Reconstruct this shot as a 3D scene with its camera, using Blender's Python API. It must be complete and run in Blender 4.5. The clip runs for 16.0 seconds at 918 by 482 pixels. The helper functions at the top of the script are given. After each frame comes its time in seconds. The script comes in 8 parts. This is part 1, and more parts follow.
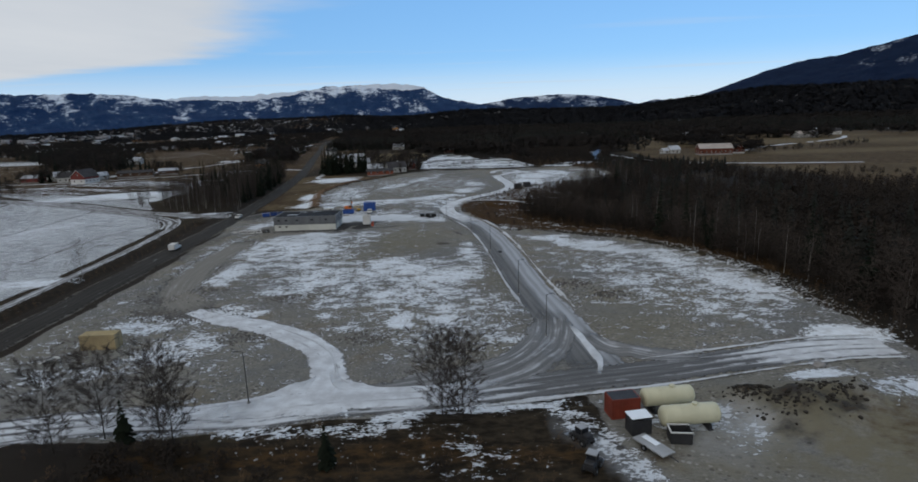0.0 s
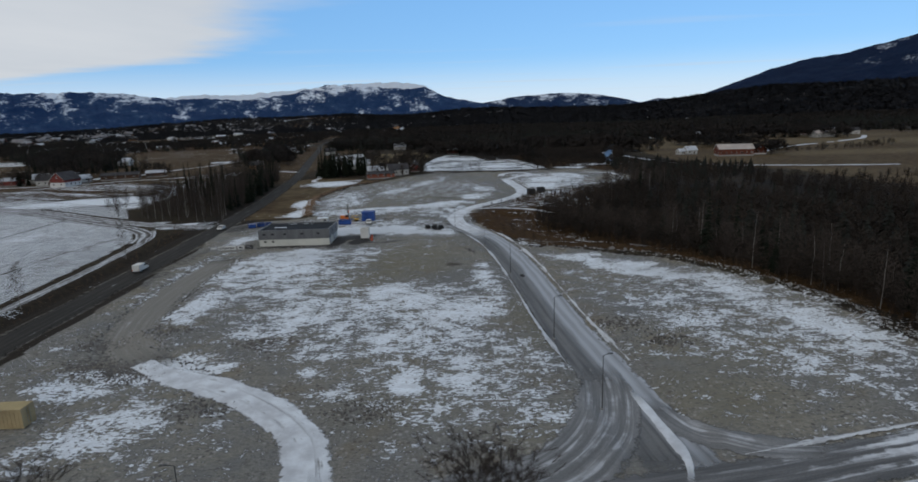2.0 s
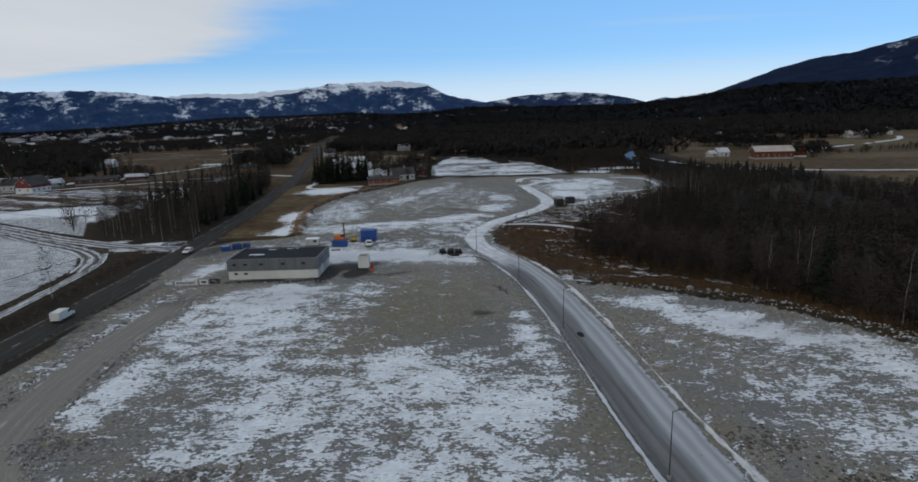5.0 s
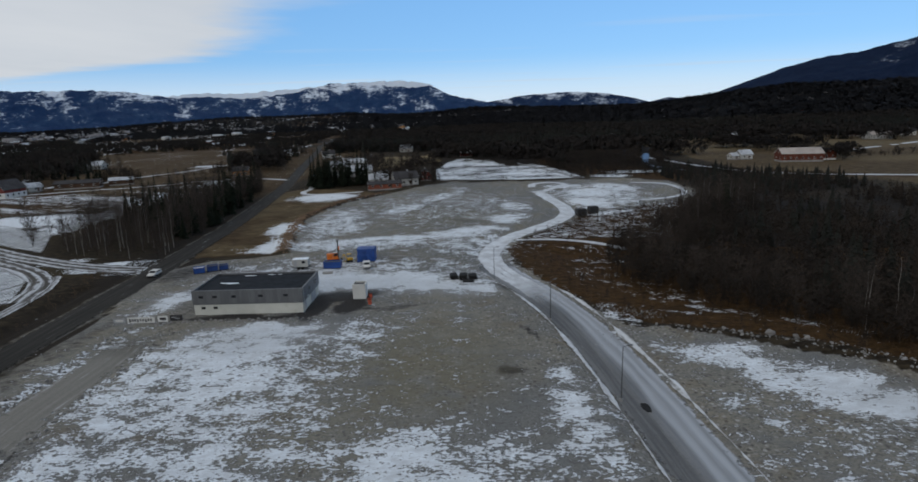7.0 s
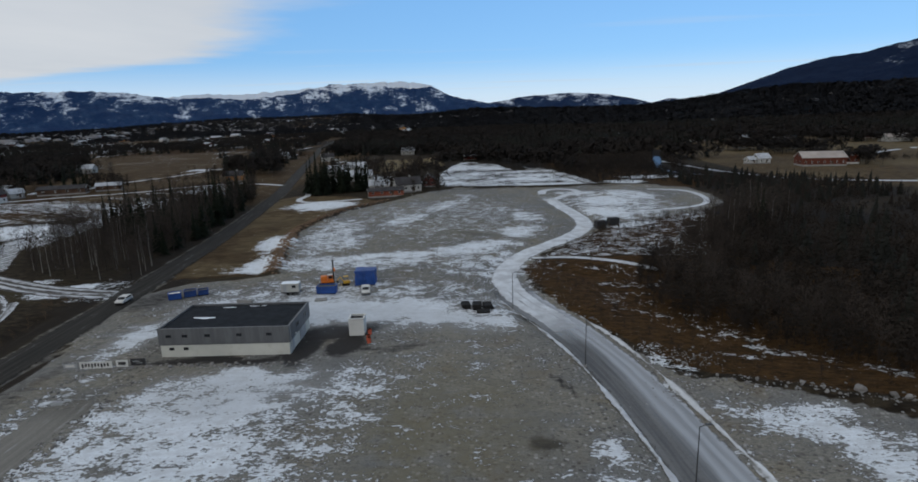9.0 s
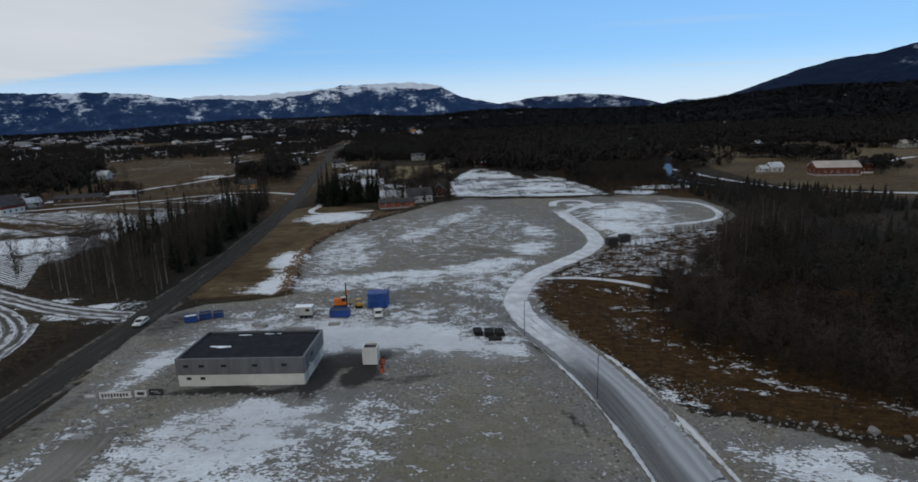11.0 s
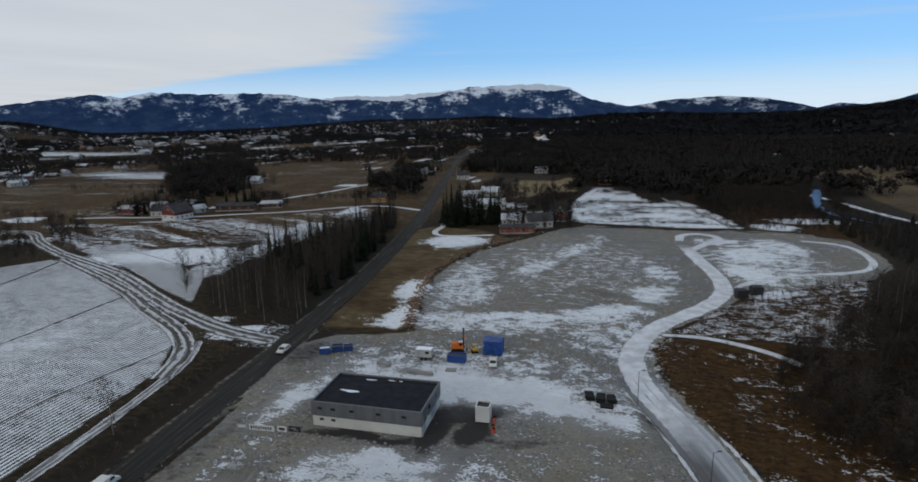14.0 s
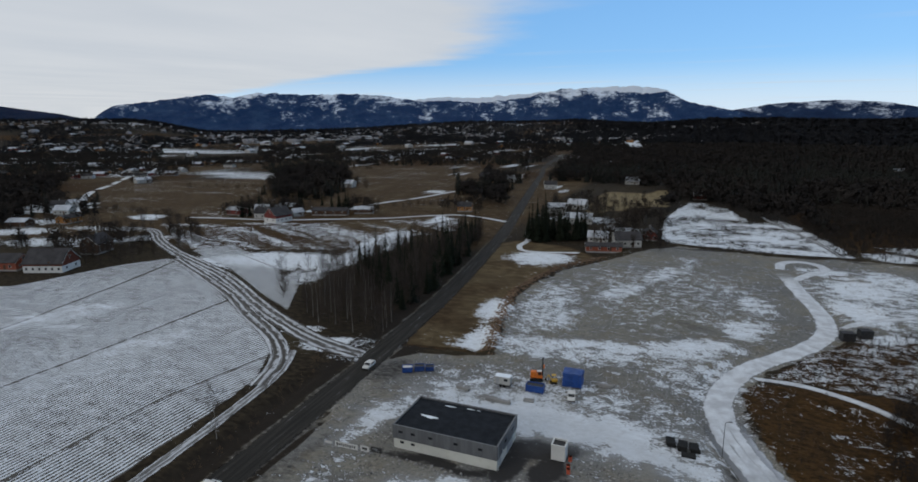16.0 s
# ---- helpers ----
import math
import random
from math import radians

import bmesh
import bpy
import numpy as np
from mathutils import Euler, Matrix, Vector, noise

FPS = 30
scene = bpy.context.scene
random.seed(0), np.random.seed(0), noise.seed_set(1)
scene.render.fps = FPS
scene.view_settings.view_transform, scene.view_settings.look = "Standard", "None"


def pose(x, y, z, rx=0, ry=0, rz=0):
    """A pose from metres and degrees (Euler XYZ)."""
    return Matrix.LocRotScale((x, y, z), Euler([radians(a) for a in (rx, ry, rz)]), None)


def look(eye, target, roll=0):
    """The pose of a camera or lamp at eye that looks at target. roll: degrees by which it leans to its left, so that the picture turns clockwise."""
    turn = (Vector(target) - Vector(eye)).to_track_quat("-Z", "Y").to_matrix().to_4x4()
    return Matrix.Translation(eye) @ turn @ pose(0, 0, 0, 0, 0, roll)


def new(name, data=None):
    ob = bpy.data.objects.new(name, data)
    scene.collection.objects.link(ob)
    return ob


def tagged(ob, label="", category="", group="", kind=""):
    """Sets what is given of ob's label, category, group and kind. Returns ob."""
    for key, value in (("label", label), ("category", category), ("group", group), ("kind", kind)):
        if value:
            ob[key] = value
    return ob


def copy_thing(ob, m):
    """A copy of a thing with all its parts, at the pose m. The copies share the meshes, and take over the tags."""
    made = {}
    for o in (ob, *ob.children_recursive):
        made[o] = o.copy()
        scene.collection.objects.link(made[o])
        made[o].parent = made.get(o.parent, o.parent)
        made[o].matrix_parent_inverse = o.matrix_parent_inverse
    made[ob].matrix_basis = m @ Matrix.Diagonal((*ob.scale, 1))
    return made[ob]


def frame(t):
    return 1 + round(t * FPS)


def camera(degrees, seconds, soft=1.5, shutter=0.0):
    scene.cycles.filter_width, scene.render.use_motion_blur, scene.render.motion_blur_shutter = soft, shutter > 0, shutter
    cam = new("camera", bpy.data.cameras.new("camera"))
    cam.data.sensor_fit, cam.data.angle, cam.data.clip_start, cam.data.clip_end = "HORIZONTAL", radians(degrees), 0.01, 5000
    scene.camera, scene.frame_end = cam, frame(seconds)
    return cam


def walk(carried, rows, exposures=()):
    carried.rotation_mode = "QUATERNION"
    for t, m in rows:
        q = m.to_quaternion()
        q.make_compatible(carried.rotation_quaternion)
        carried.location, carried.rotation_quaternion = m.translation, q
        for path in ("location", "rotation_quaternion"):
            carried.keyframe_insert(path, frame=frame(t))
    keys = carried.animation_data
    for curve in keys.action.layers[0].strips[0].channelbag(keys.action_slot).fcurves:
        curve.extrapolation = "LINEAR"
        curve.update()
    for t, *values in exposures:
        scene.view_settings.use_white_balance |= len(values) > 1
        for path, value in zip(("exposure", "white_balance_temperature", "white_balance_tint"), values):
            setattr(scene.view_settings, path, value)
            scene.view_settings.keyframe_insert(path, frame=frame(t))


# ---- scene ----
cam = camera(77.5, 16.0, 1.7)
PATH = [
    (0, (0.751, 0.847, 38.326), (0.748, 2.8, 37.897), -1.8),
    (0.5, (-0.002, 7.342, 38.255), (-0.005, 9.295, 37.825), -1.7),
    (1, (-0.806, 14.27, 38.383), (-0.81, 16.223, 37.952), -1.8),
    (1.5, (-1.602, 20.762, 38.344), (-1.607, 22.714, 37.911), -1.8),
    (2, (-2.45, 27.331, 38.368), (-2.456, 29.284, 37.935), -1.8),
    (2.5, (-3.252, 33.508, 38.308), (-3.26, 35.46, 37.876), -1.7),
    (3, (-4.138, 40.201, 38.249), (-4.149, 42.154, 37.817), -1.7),
    (3.5, (-5.15, 46.544, 38.093), (-5.16, 48.497, 37.66), -1.6),
    (4, (-6.082, 53.589, 37.897), (-6.092, 55.542, 37.464), -1.6),
    (4.2, (-6.414, 56.249, 37.889), (-6.425, 58.201, 37.454), -1.6),
    (6.3, (-9.961, 84.917, 37.81), (-9.98, 86.869, 37.376), -1.9),
    (6.5, (-10.236, 87.369, 37.834), (-10.255, 89.321, 37.399), -1.8),
    (7, (-10.789, 93.069, 37.738), (-10.81, 95.021, 37.303), -1.7),
    (7.5, (-11.36, 98.602, 37.604), (-11.382, 100.554, 37.168), -1.8),
    (8, (-11.991, 104.256, 37.577), (-12.014, 106.208, 37.14), -1.8),
    (8.5, (-12.643, 109.159, 37.909), (-12.666, 111.111, 37.474), -1.8),
    (9, (-13.363, 111.432, 38.473), (-13.386, 113.385, 38.041), -1.7),
    (11.5, (-13.791, 111.786, 46.022), (-13.878, 113.737, 45.592), -1.7),
    (12, (-13.66, 111.766, 48.033), (-13.805, 113.715, 47.606), -1.7),
    (12.5, (-13.446, 111.545, 50.12), (-13.653, 113.489, 49.694), -1.7),
    (13, (-13.489, 111.337, 52.437), (-13.771, 113.271, 52.012), -1.5),
    (13.5, (-13.539, 110.891, 54.768), (-13.898, 112.812, 54.344), -1.3),
    (14, (-13.455, 110.609, 57.175), (-13.92, 112.508, 56.753), -1.0),
    (14.5, (-13.451, 110.229, 59.383), (-14.028, 112.097, 58.964), -0.7),
    (15, (-13.244, 109.836, 61.503), (-13.888, 111.682, 61.085), -0.5),
    (15.5, (-13.181, 109.699, 62.983), (-13.859, 111.533, 62.563), -0.5),
    (16, (-13.197, 110.073, 64.307), (-13.942, 111.882, 63.89), -0.3),
]
walk(cam, [(t, look(eye, target, roll)) for t, eye, target, roll in PATH])

# ---- world, sun ----
world = bpy.data.worlds.new("sky")
scene.world = world
world.use_nodes = True
SUN_ELEVATION, SUN_AZIMUTH = 24.0, 215.0     # degrees; azimuth clockwise from +y


def sock(nt, s, v):
    """Feed a number, a colour or another socket into an input."""
    if isinstance(v, bpy.types.NodeSocket):
        nt.links.new(v, s)
    elif isinstance(v, (tuple, list)) and len(v) == 3 and s.type == "RGBA":
        s.default_value = (*v, 1.0)
    else:
        s.default_value = v


def n_math(nt, op, a, b=0.0, c=0.0, clamp=False):
    n = nt.nodes.new("ShaderNodeMath")
    n.operation, n.use_clamp = op, clamp
    for s, v in zip(n.inputs, (a, b, c)):
        sock(nt, s, v)
    return n.outputs[0]


def n_smooth(nt, lo, hi, v):
    n = nt.nodes.new("ShaderNodeMapRange")
    n.interpolation_type = "SMOOTHSTEP"
    sock(nt, n.inputs["Value"], v)
    sock(nt, n.inputs["From Min"], lo)
    sock(nt, n.inputs["From Max"], hi)
    return n.outputs["Result"]


def n_mix(nt, fac, a, b, blend="MIX"):
    n = nt.nodes.new("ShaderNodeMix")
    n.data_type, n.blend_type = "RGBA", blend
    sock(nt, n.inputs[0], fac)
    sock(nt, n.inputs[6], a)
    sock(nt, n.inputs[7], b)
    return n.outputs[2]


def n_noise(nt, vec, scale, detail=4.0, rough=0.55, colour=False):
    n = nt.nodes.new("ShaderNodeTexNoise")
    if vec is not None:
        nt.links.new(vec, n.inputs["Vector"])
    n.inputs["Scale"].default_value, n.inputs["Detail"].default_value, n.inputs["Roughness"].default_value = scale, detail, rough
    return n.outputs["Color" if colour else "Fac"]


def n_attr(nt, name):
    n = nt.nodes.new("ShaderNodeAttribute")
    n.attribute_name = name
    return n.outputs["Fac"]


def n_scale(nt, vec, factors):
    n = nt.nodes.new("ShaderNodeVectorMath")
    n.operation = "MULTIPLY"
    sock(nt, n.inputs[0], vec)
    n.inputs[1].default_value = factors
    return n.outputs[0]


def n_split(nt, vec):
    n = nt.nodes.new("ShaderNodeSeparateXYZ")
    nt.links.new(vec, n.inputs[0])
    return n.outputs


def build_sky():
    nt = world.node_tree
    back = nt.nodes["Background"]
    sky = nt.nodes.new("ShaderNodeTexSky")
    sky.sky_type = "NISHITA"
    sky.sun_disc = False
    sky.sun_elevation, sky.sun_rotation = radians(SUN_ELEVATION), radians(SUN_AZIMUTH)
    sky.altitude, sky.air_density, sky.dust_density, sky.ozone_density = 600.0, 1.0, 0.3, 1.2
    way = nt.nodes.new("ShaderNodeTexCoord").outputs["Generated"]
    dx, dy, dz = n_split(nt, way)
    up = n_math(nt, "MAXIMUM", dz, 0.02)
    cx, cy = n_math(nt, "DIVIDE", dx, up), n_math(nt, "DIVIDE", dy, up)
    comb = nt.nodes.new("ShaderNodeCombineXYZ")
    nt.links.new(cx, comb.inputs[0])
    nt.links.new(cy, comb.inputs[1])
    # the cloud sheet: a bank over the western half of the sky with a ragged edge
    f = n_math(nt, "SUBTRACT", n_math(nt, "MULTIPLY_ADD", cy, -0.62, 2.55), cx)
    g = n_math(nt, "SUBTRACT", 9.6, n_math(nt, "MULTIPLY_ADD", cx, 0.62, n_math(nt, "ADD", cy, 2.2)))
    edge = n_math(nt, "MINIMUM", f, n_math(nt, "MULTIPLY", g, 1.3))
    rag = n_noise(nt, n_scale(nt, comb.outputs[0], (0.35, 0.35, 0.0)), 1.0, 5, 0.55)
    mask = n_smooth(nt, 0.0, 1.6, n_math(nt, "MULTIPLY_ADD", n_math(nt, "SUBTRACT", rag, 0.5), 3.4, edge))
    streak = n_noise(nt, n_scale(nt, comb.outputs[0], (0.12, 0.4, 0.0)), 1.0, 4, 0.5)
    wisps = n_math(nt, "MULTIPLY", n_smooth(nt, 0.55, 0.75, streak), 0.45)
    mask = n_math(nt, "MAXIMUM", mask, wisps)
    body = n_noise(nt, n_scale(nt, comb.outputs[0], (0.5, 0.25, 0.0)), 1.0, 4, 0.5)
    cloud = n_mix(nt, body, (5.6, 6.0, 6.5), (7.6, 7.7, 7.8))
    tinted = n_mix(nt, 1.0, sky.outputs[0], SKY_TINT, "MULTIPLY")
    low = n_smooth(nt, 0.10, 0.005, dz)
    tinted = n_mix(nt, 0.6, tinted, (2.3, 5.6, 10.2))
    clear = n_mix(nt, n_math(nt, "MULTIPLY", low, 0.80), tinted, (7.5, 8.7, 9.8))
    full = n_mix(nt, n_math(nt, "MULTIPLY", mask, 0.92), clear, cloud)
    nt.links.new(full, back.inputs["Color"])
    back.inputs["Strength"].default_value = SKY_STRENGTH


SKY_STRENGTH, SKY_TINT = 0.095, (0.765, 0.93, 1.21)
build_sky()

lamp = bpy.data.lights.new("sun", "SUN")
lamp.energy, lamp.angle, lamp.color = 0.45, radians(16), (1.0, 0.95, 0.88)
sun = new("sun", lamp)
sun_az, sun_el = radians(SUN_AZIMUTH), radians(SUN_ELEVATION)
sun_from = Vector((math.sin(sun_az) * math.cos(sun_el), math.cos(sun_az) * math.cos(sun_el), math.sin(sun_el)))
sun.matrix_world = look(sun_from * 300, (0, 0, 0))

# ---- materials ----


def material(name):
    m = bpy.data.materials.new(name)
    m.use_nodes = True
    return m, m.node_tree, m.node_tree.nodes["Principled BSDF"]


def finish(nt, bsdf, colour, rough=0.8, bump=None, strength=0.3, depth=0.05, metal=0.0):
    sock(nt, bsdf.inputs["Base Color"], colour)
    sock(nt, bsdf.inputs["Roughness"], rough)
    bsdf.inputs["Metallic"].default_value = metal
    bsdf.inputs["Specular IOR Level"].default_value = 0.03 if isinstance(rough, float) and rough > 0.88 else 0.35
    if bump is not None:
        b = nt.nodes.new("ShaderNodeBump")
        b.inputs["Strength"].default_value, b.inputs["Distance"].default_value = strength, depth
        nt.links.new(bump, b.inputs["Height"])
        nt.links.new(b.outputs[0], bsdf.inputs["Normal"])


def place_of(nt):
    return nt.nodes.new("ShaderNodeNewGeometry").outputs["Position"]


def obj_of(nt):
    return nt.nodes.new("ShaderNodeTexCoord").outputs["Object"]


def uv_of(nt):
    return nt.nodes.new("ShaderNodeTexCoord").outputs["UV"]


def simple(name, colour, rough=0.6, var=0.25, scale=3.0, metal=0.0, bump=0.2, dirt=(0.08, 0.07, 0.06), worn=0.25):
    """A painted, plastic or mineral surface with grain, stains and fine relief."""
    m, nt, bsdf = material(name)
    p = obj_of(nt)
    big, fine = n_noise(nt, p, scale * 0.35, 4), n_noise(nt, p, scale * 6, 3)
    c = n_mix(nt, n_smooth(nt, 0.3, 0.7, big), tuple(v * (1 - var) for v in colour), tuple(min(0.9, v * (1 + var * 0.6)) for v in colour))
    c = n_mix(nt, n_math(nt, "MULTIPLY", n_smooth(nt, 0.52, 0.78, n_noise(nt, p, scale, 6, 0.65)), worn), c, dirt)
    finish(nt, bsdf, c, n_math(nt, "MULTIPLY_ADD", fine, 0.25, rough - 0.12), fine, bump, 0.01, metal)
    if rough > 0.7:
        bsdf.inputs["Specular IOR Level"].default_value = 0.12
    return m


def per_object(name, dark, light, rough=0.85, scale=2.0, bump=0.4):
    """A natural surface whose tone differs from object to object."""
    m, nt, bsdf = material(name)
    info = nt.nodes.new("ShaderNodeObjectInfo").outputs["Random"]
    n = n_noise(nt, obj_of(nt), scale, 5, 0.6)
    f = n_math(nt, "MULTIPLY_ADD", n, 0.6, n_math(nt, "MULTIPLY", info, 0.5), clamp=True)
    finish(nt, bsdf, n_mix(nt, f, dark, light), rough, n, bump, 0.05)
    return m


def per_island(name, dark, light, rough=0.9, soft=0.0):
    """A surface of countless pieces: tone by the plant or stone (attribute), by the stretch of land and a little by the piece.
    soft: how far fine twigs share one upward shading, as a dense canopy does."""
    m, nt, bsdf = material(name)
    r = nt.nodes.new("ShaderNodeNewGeometry").outputs["Random Per Island"]
    n = n_noise(nt, place_of(nt), 0.02, 3)
    each = n_math(nt, "MULTIPLY_ADD", n_attr(nt, "tone"), 0.42, n_math(nt, "MULTIPLY", r, 0.16))
    f = n_math(nt, "MULTIPLY_ADD", n_smooth(nt, 0.3, 0.7, n), 0.45, each, clamp=True)
    finish(nt, bsdf, n_mix(nt, f, dark, light), rough)
    if soft:
        own = nt.nodes.new("ShaderNodeNewGeometry").outputs["Normal"]
        lifted = nt.nodes.new("ShaderNodeVectorMath")
        nt.links.new(n_scale(nt, own, (1 - soft, 1 - soft, 1 - soft)), lifted.inputs[0])
        lifted.inputs[1].default_value = (0.0, 0.0, soft)
        level = nt.nodes.new("ShaderNodeVectorMath")
        level.operation = "NORMALIZE"
        nt.links.new(lifted.outputs[0], level.inputs[0])
        nt.links.new(level.outputs[0], bsdf.inputs["Normal"])
    return m


SNOW, SNOW_OLD = (0.72, 0.77, 0.82), (0.53, 0.555, 0.585)


def ground_material():
    m, nt, bsdf = material("ground")
    p = place_of(nt)
    patch = n_noise(nt, n_scale(nt, p, (0.21, 0.28, 0.2)), 1.0, 7, 0.60)
    along = n_scale(nt, p, (0.72, 1.2, 1.0))
    fleck = n_noise(nt, along, 0.62, 5, 0.62)
    fine = n_noise(nt, p, 5.0, 4, 0.7)
    wide = n_noise(nt, p, 0.035, 3)
    mid = n_noise(nt, along, 1.9, 5, 0.65)
    stones = nt.nodes.new("ShaderNodeTexVoronoi")
    stones.inputs["Scale"].default_value = 2.6
    nt.links.new(p, stones.inputs["Vector"])
    # forest floor and rough land
    rough_land = n_mix(nt, n_smooth(nt, 0.35, 0.65, fleck), (0.014, 0.011, 0.008), (0.040, 0.031, 0.020))
    rough_land = n_mix(nt, n_math(nt, "MULTIPLY", n_smooth(nt, 0.5, 0.68, wide), 0.6), rough_land, (0.046, 0.037, 0.021))
    rough_land = n_mix(nt, n_attr(nt, "woods"), rough_land, (0.021, 0.0175, 0.0145))
    # gravel
    gravel = n_mix(nt, n_smooth(nt, 0.35, 0.65, wide), (0.158, 0.156, 0.150), (0.205, 0.190, 0.156))
    gravel = n_mix(nt, n_math(nt, "MULTIPLY", n_smooth(nt, 0.42, 0.62, patch), 0.45), gravel, (0.100, 0.099, 0.097))
    gravel = n_mix(nt, n_math(nt, "MULTIPLY", n_smooth(nt, 0.40, 0.62, mid), 0.55), gravel, (0.100, 0.096, 0.086))
    gravel = n_mix(nt, n_math(nt, "MULTIPLY", n_smooth(nt, 0.45, 0.72, fine), 0.45), gravel, (0.30, 0.295, 0.28))
    gravel = n_mix(nt, n_math(nt, "MULTIPLY", n_smooth(nt, 0.50, 0.30, fine), 0.30), gravel, (0.060, 0.058, 0.056))
    gravel = n_mix(nt, n_math(nt, "MULTIPLY", n_smooth(nt, 0.55, 0.72, fleck), n_math(nt, "MULTIPLY", n_smooth(nt, 0.5, 0.2, stones.outputs["Distance"]), 0.75)), gravel, (0.045, 0.042, 0.04))
    # stony stretches: dark and pale cobbles in the grit; brown-olive and blue-grey tints in wide blotches
    cell = nt.nodes.new("ShaderNodeTexVoronoi")
    cell.inputs["Scale"].default_value = 1.5
    nt.links.new(p, cell.inputs["Vector"])
    bits, _, _ = n_split(nt, cell.outputs["Color"])
    stony = n_math(nt, "MULTIPLY", n_smooth(nt, 0.36, 0.56, n_noise(nt, p, 0.055, 4, 0.6)), n_smooth(nt, 0.46, 0.30, cell.outputs["Distance"]))
    gravel = n_mix(nt, n_math(nt, "MULTIPLY", stony, n_math(nt, "MULTIPLY", n_smooth(nt, 0.62, 0.80, bits), 0.75)), gravel, (0.052, 0.050, 0.048))
    gravel = n_mix(nt, n_math(nt, "MULTIPLY", stony, n_math(nt, "MULTIPLY", n_smooth(nt, 0.30, 0.16, bits), 0.65)), gravel, (0.36, 0.355, 0.34))
    blot = n_noise(nt, p, 0.11, 5, 0.6)
    gravel = n_mix(nt, n_math(nt, "MULTIPLY", n_smooth(nt, 0.52, 0.68, blot), 0.45), gravel, (0.150, 0.122, 0.082))
    gravel = n_mix(nt, n_math(nt, "MULTIPLY", n_smooth(nt, 0.46, 0.32, blot), 0.40), gravel, (0.118, 0.124, 0.130))
    wet = n_attr(nt, "wet")
    gravel = n_mix(nt, n_smooth(nt, 0.35, 0.75, n_math(nt, "MULTIPLY_ADD", n_math(nt, "SUBTRACT", fleck, 0.5), 0.8, wet)), gravel, (0.034, 0.032, 0.031))
    moss = n_attr(nt, "moss")
    gravel = n_mix(nt, n_math(nt, "MULTIPLY", moss, n_smooth(nt, 0.3, 0.6, patch)), gravel, (0.150, 0.134, 0.092))
    c = n_mix(nt, n_smooth(nt, 0.35, 0.65, n_math(nt, "MULTIPLY_ADD", n_math(nt, "SUBTRACT", fleck, 0.5), 0.5, n_attr(nt, "gravel"))), rough_land, gravel)
    # grassland, heath
    grass = n_mix(nt, n_smooth(nt, 0.35, 0.65, patch), (0.038, 0.0250, 0.0135), (0.074, 0.050, 0.027))
    grass = n_mix(nt, n_math(nt, "MULTIPLY", n_smooth(nt, 0.45, 0.7, wide), 0.6), grass, (0.088, 0.066, 0.038))
    grass = n_mix(nt, n_attr(nt, "straw"), grass, n_mix(nt, n_smooth(nt, 0.4, 0.6, patch), (0.135, 0.104, 0.056), (0.185, 0.148, 0.086)))
    c = n_mix(nt, n_smooth(nt, 0.35, 0.65, n_math(nt, "MULTIPLY_ADD", n_math(nt, "SUBTRACT", fleck, 0.5), 0.6, n_attr(nt, "grass"))), c, grass)
    heath = n_mix(nt, n_smooth(nt, 0.36, 0.64, n_math(nt, "MULTIPLY_ADD", mid, 0.4, n_math(nt, "MULTIPLY", fleck, 0.6))), (0.018, 0.011, 0.005), (0.068, 0.037, 0.014))
    heath = n_mix(nt, n_math(nt, "MULTIPLY", n_smooth(nt, 0.45, 0.65, patch), 0.6), heath, (0.038, 0.023, 0.010))
    c = n_mix(nt, n_smooth(nt, 0.3, 0.7, n_math(nt, "MULTIPLY_ADD", n_math(nt, "SUBTRACT", fleck, 0.5), 0.7, n_attr(nt, "heath"))), c, heath)
    # ploughed field with rows
    row = n_attr(nt, "row")
    wave = n_math(nt, "SINE", n_math(nt, "MULTIPLY", row, 2 * math.pi / 1.08))
    tram = n_smooth(nt, 0.030, 0.012, n_math(nt, "FRACT", n_math(nt, "MULTIPLY", row, 1 / 21.0)))
    soil = n_mix(nt, fleck, (0.060, 0.057, 0.053), (0.125, 0.118, 0.108))
    field = n_attr(nt, "field")
    infield = n_smooth(nt, 0.45, 0.55, field)
    c = n_mix(nt, infield, c, soil)
    # snow: patches whose cover follows the density of each stretch; in the field it lies in the furrows
    dens = n_attr(nt, "snow")
    level = n_math(nt, "MULTIPLY_ADD", dens, -0.46, 0.72)
    mixed = n_math(nt, "MULTIPLY_ADD", fleck, 0.50, n_math(nt, "MULTIPLY", patch, 0.50))
    furrow = n_math(nt, "MULTIPLY", wave, n_math(nt, "MULTIPLY", infield, 0.17))
    mixed = n_math(nt, "ADD", mixed, n_math(nt, "SUBTRACT", furrow, n_math(nt, "MULTIPLY", tram, n_math(nt, "MULTIPLY", infield, 0.3))))
    mixed = n_math(nt, "MULTIPLY_ADD", n_math(nt, "SUBTRACT", mid, 0.5), 0.66, n_math(nt, "MULTIPLY_ADD", n_math(nt, "SUBTRACT", fine, 0.5), 0.20, mixed))
    cover = n_smooth(nt, n_math(nt, "SUBTRACT", level, 0.022), n_math(nt, "ADD", level, 0.022), mixed)
    snow = n_mix(nt, n_smooth(nt, 0.35, 0.7, fleck), SNOW, SNOW_OLD)
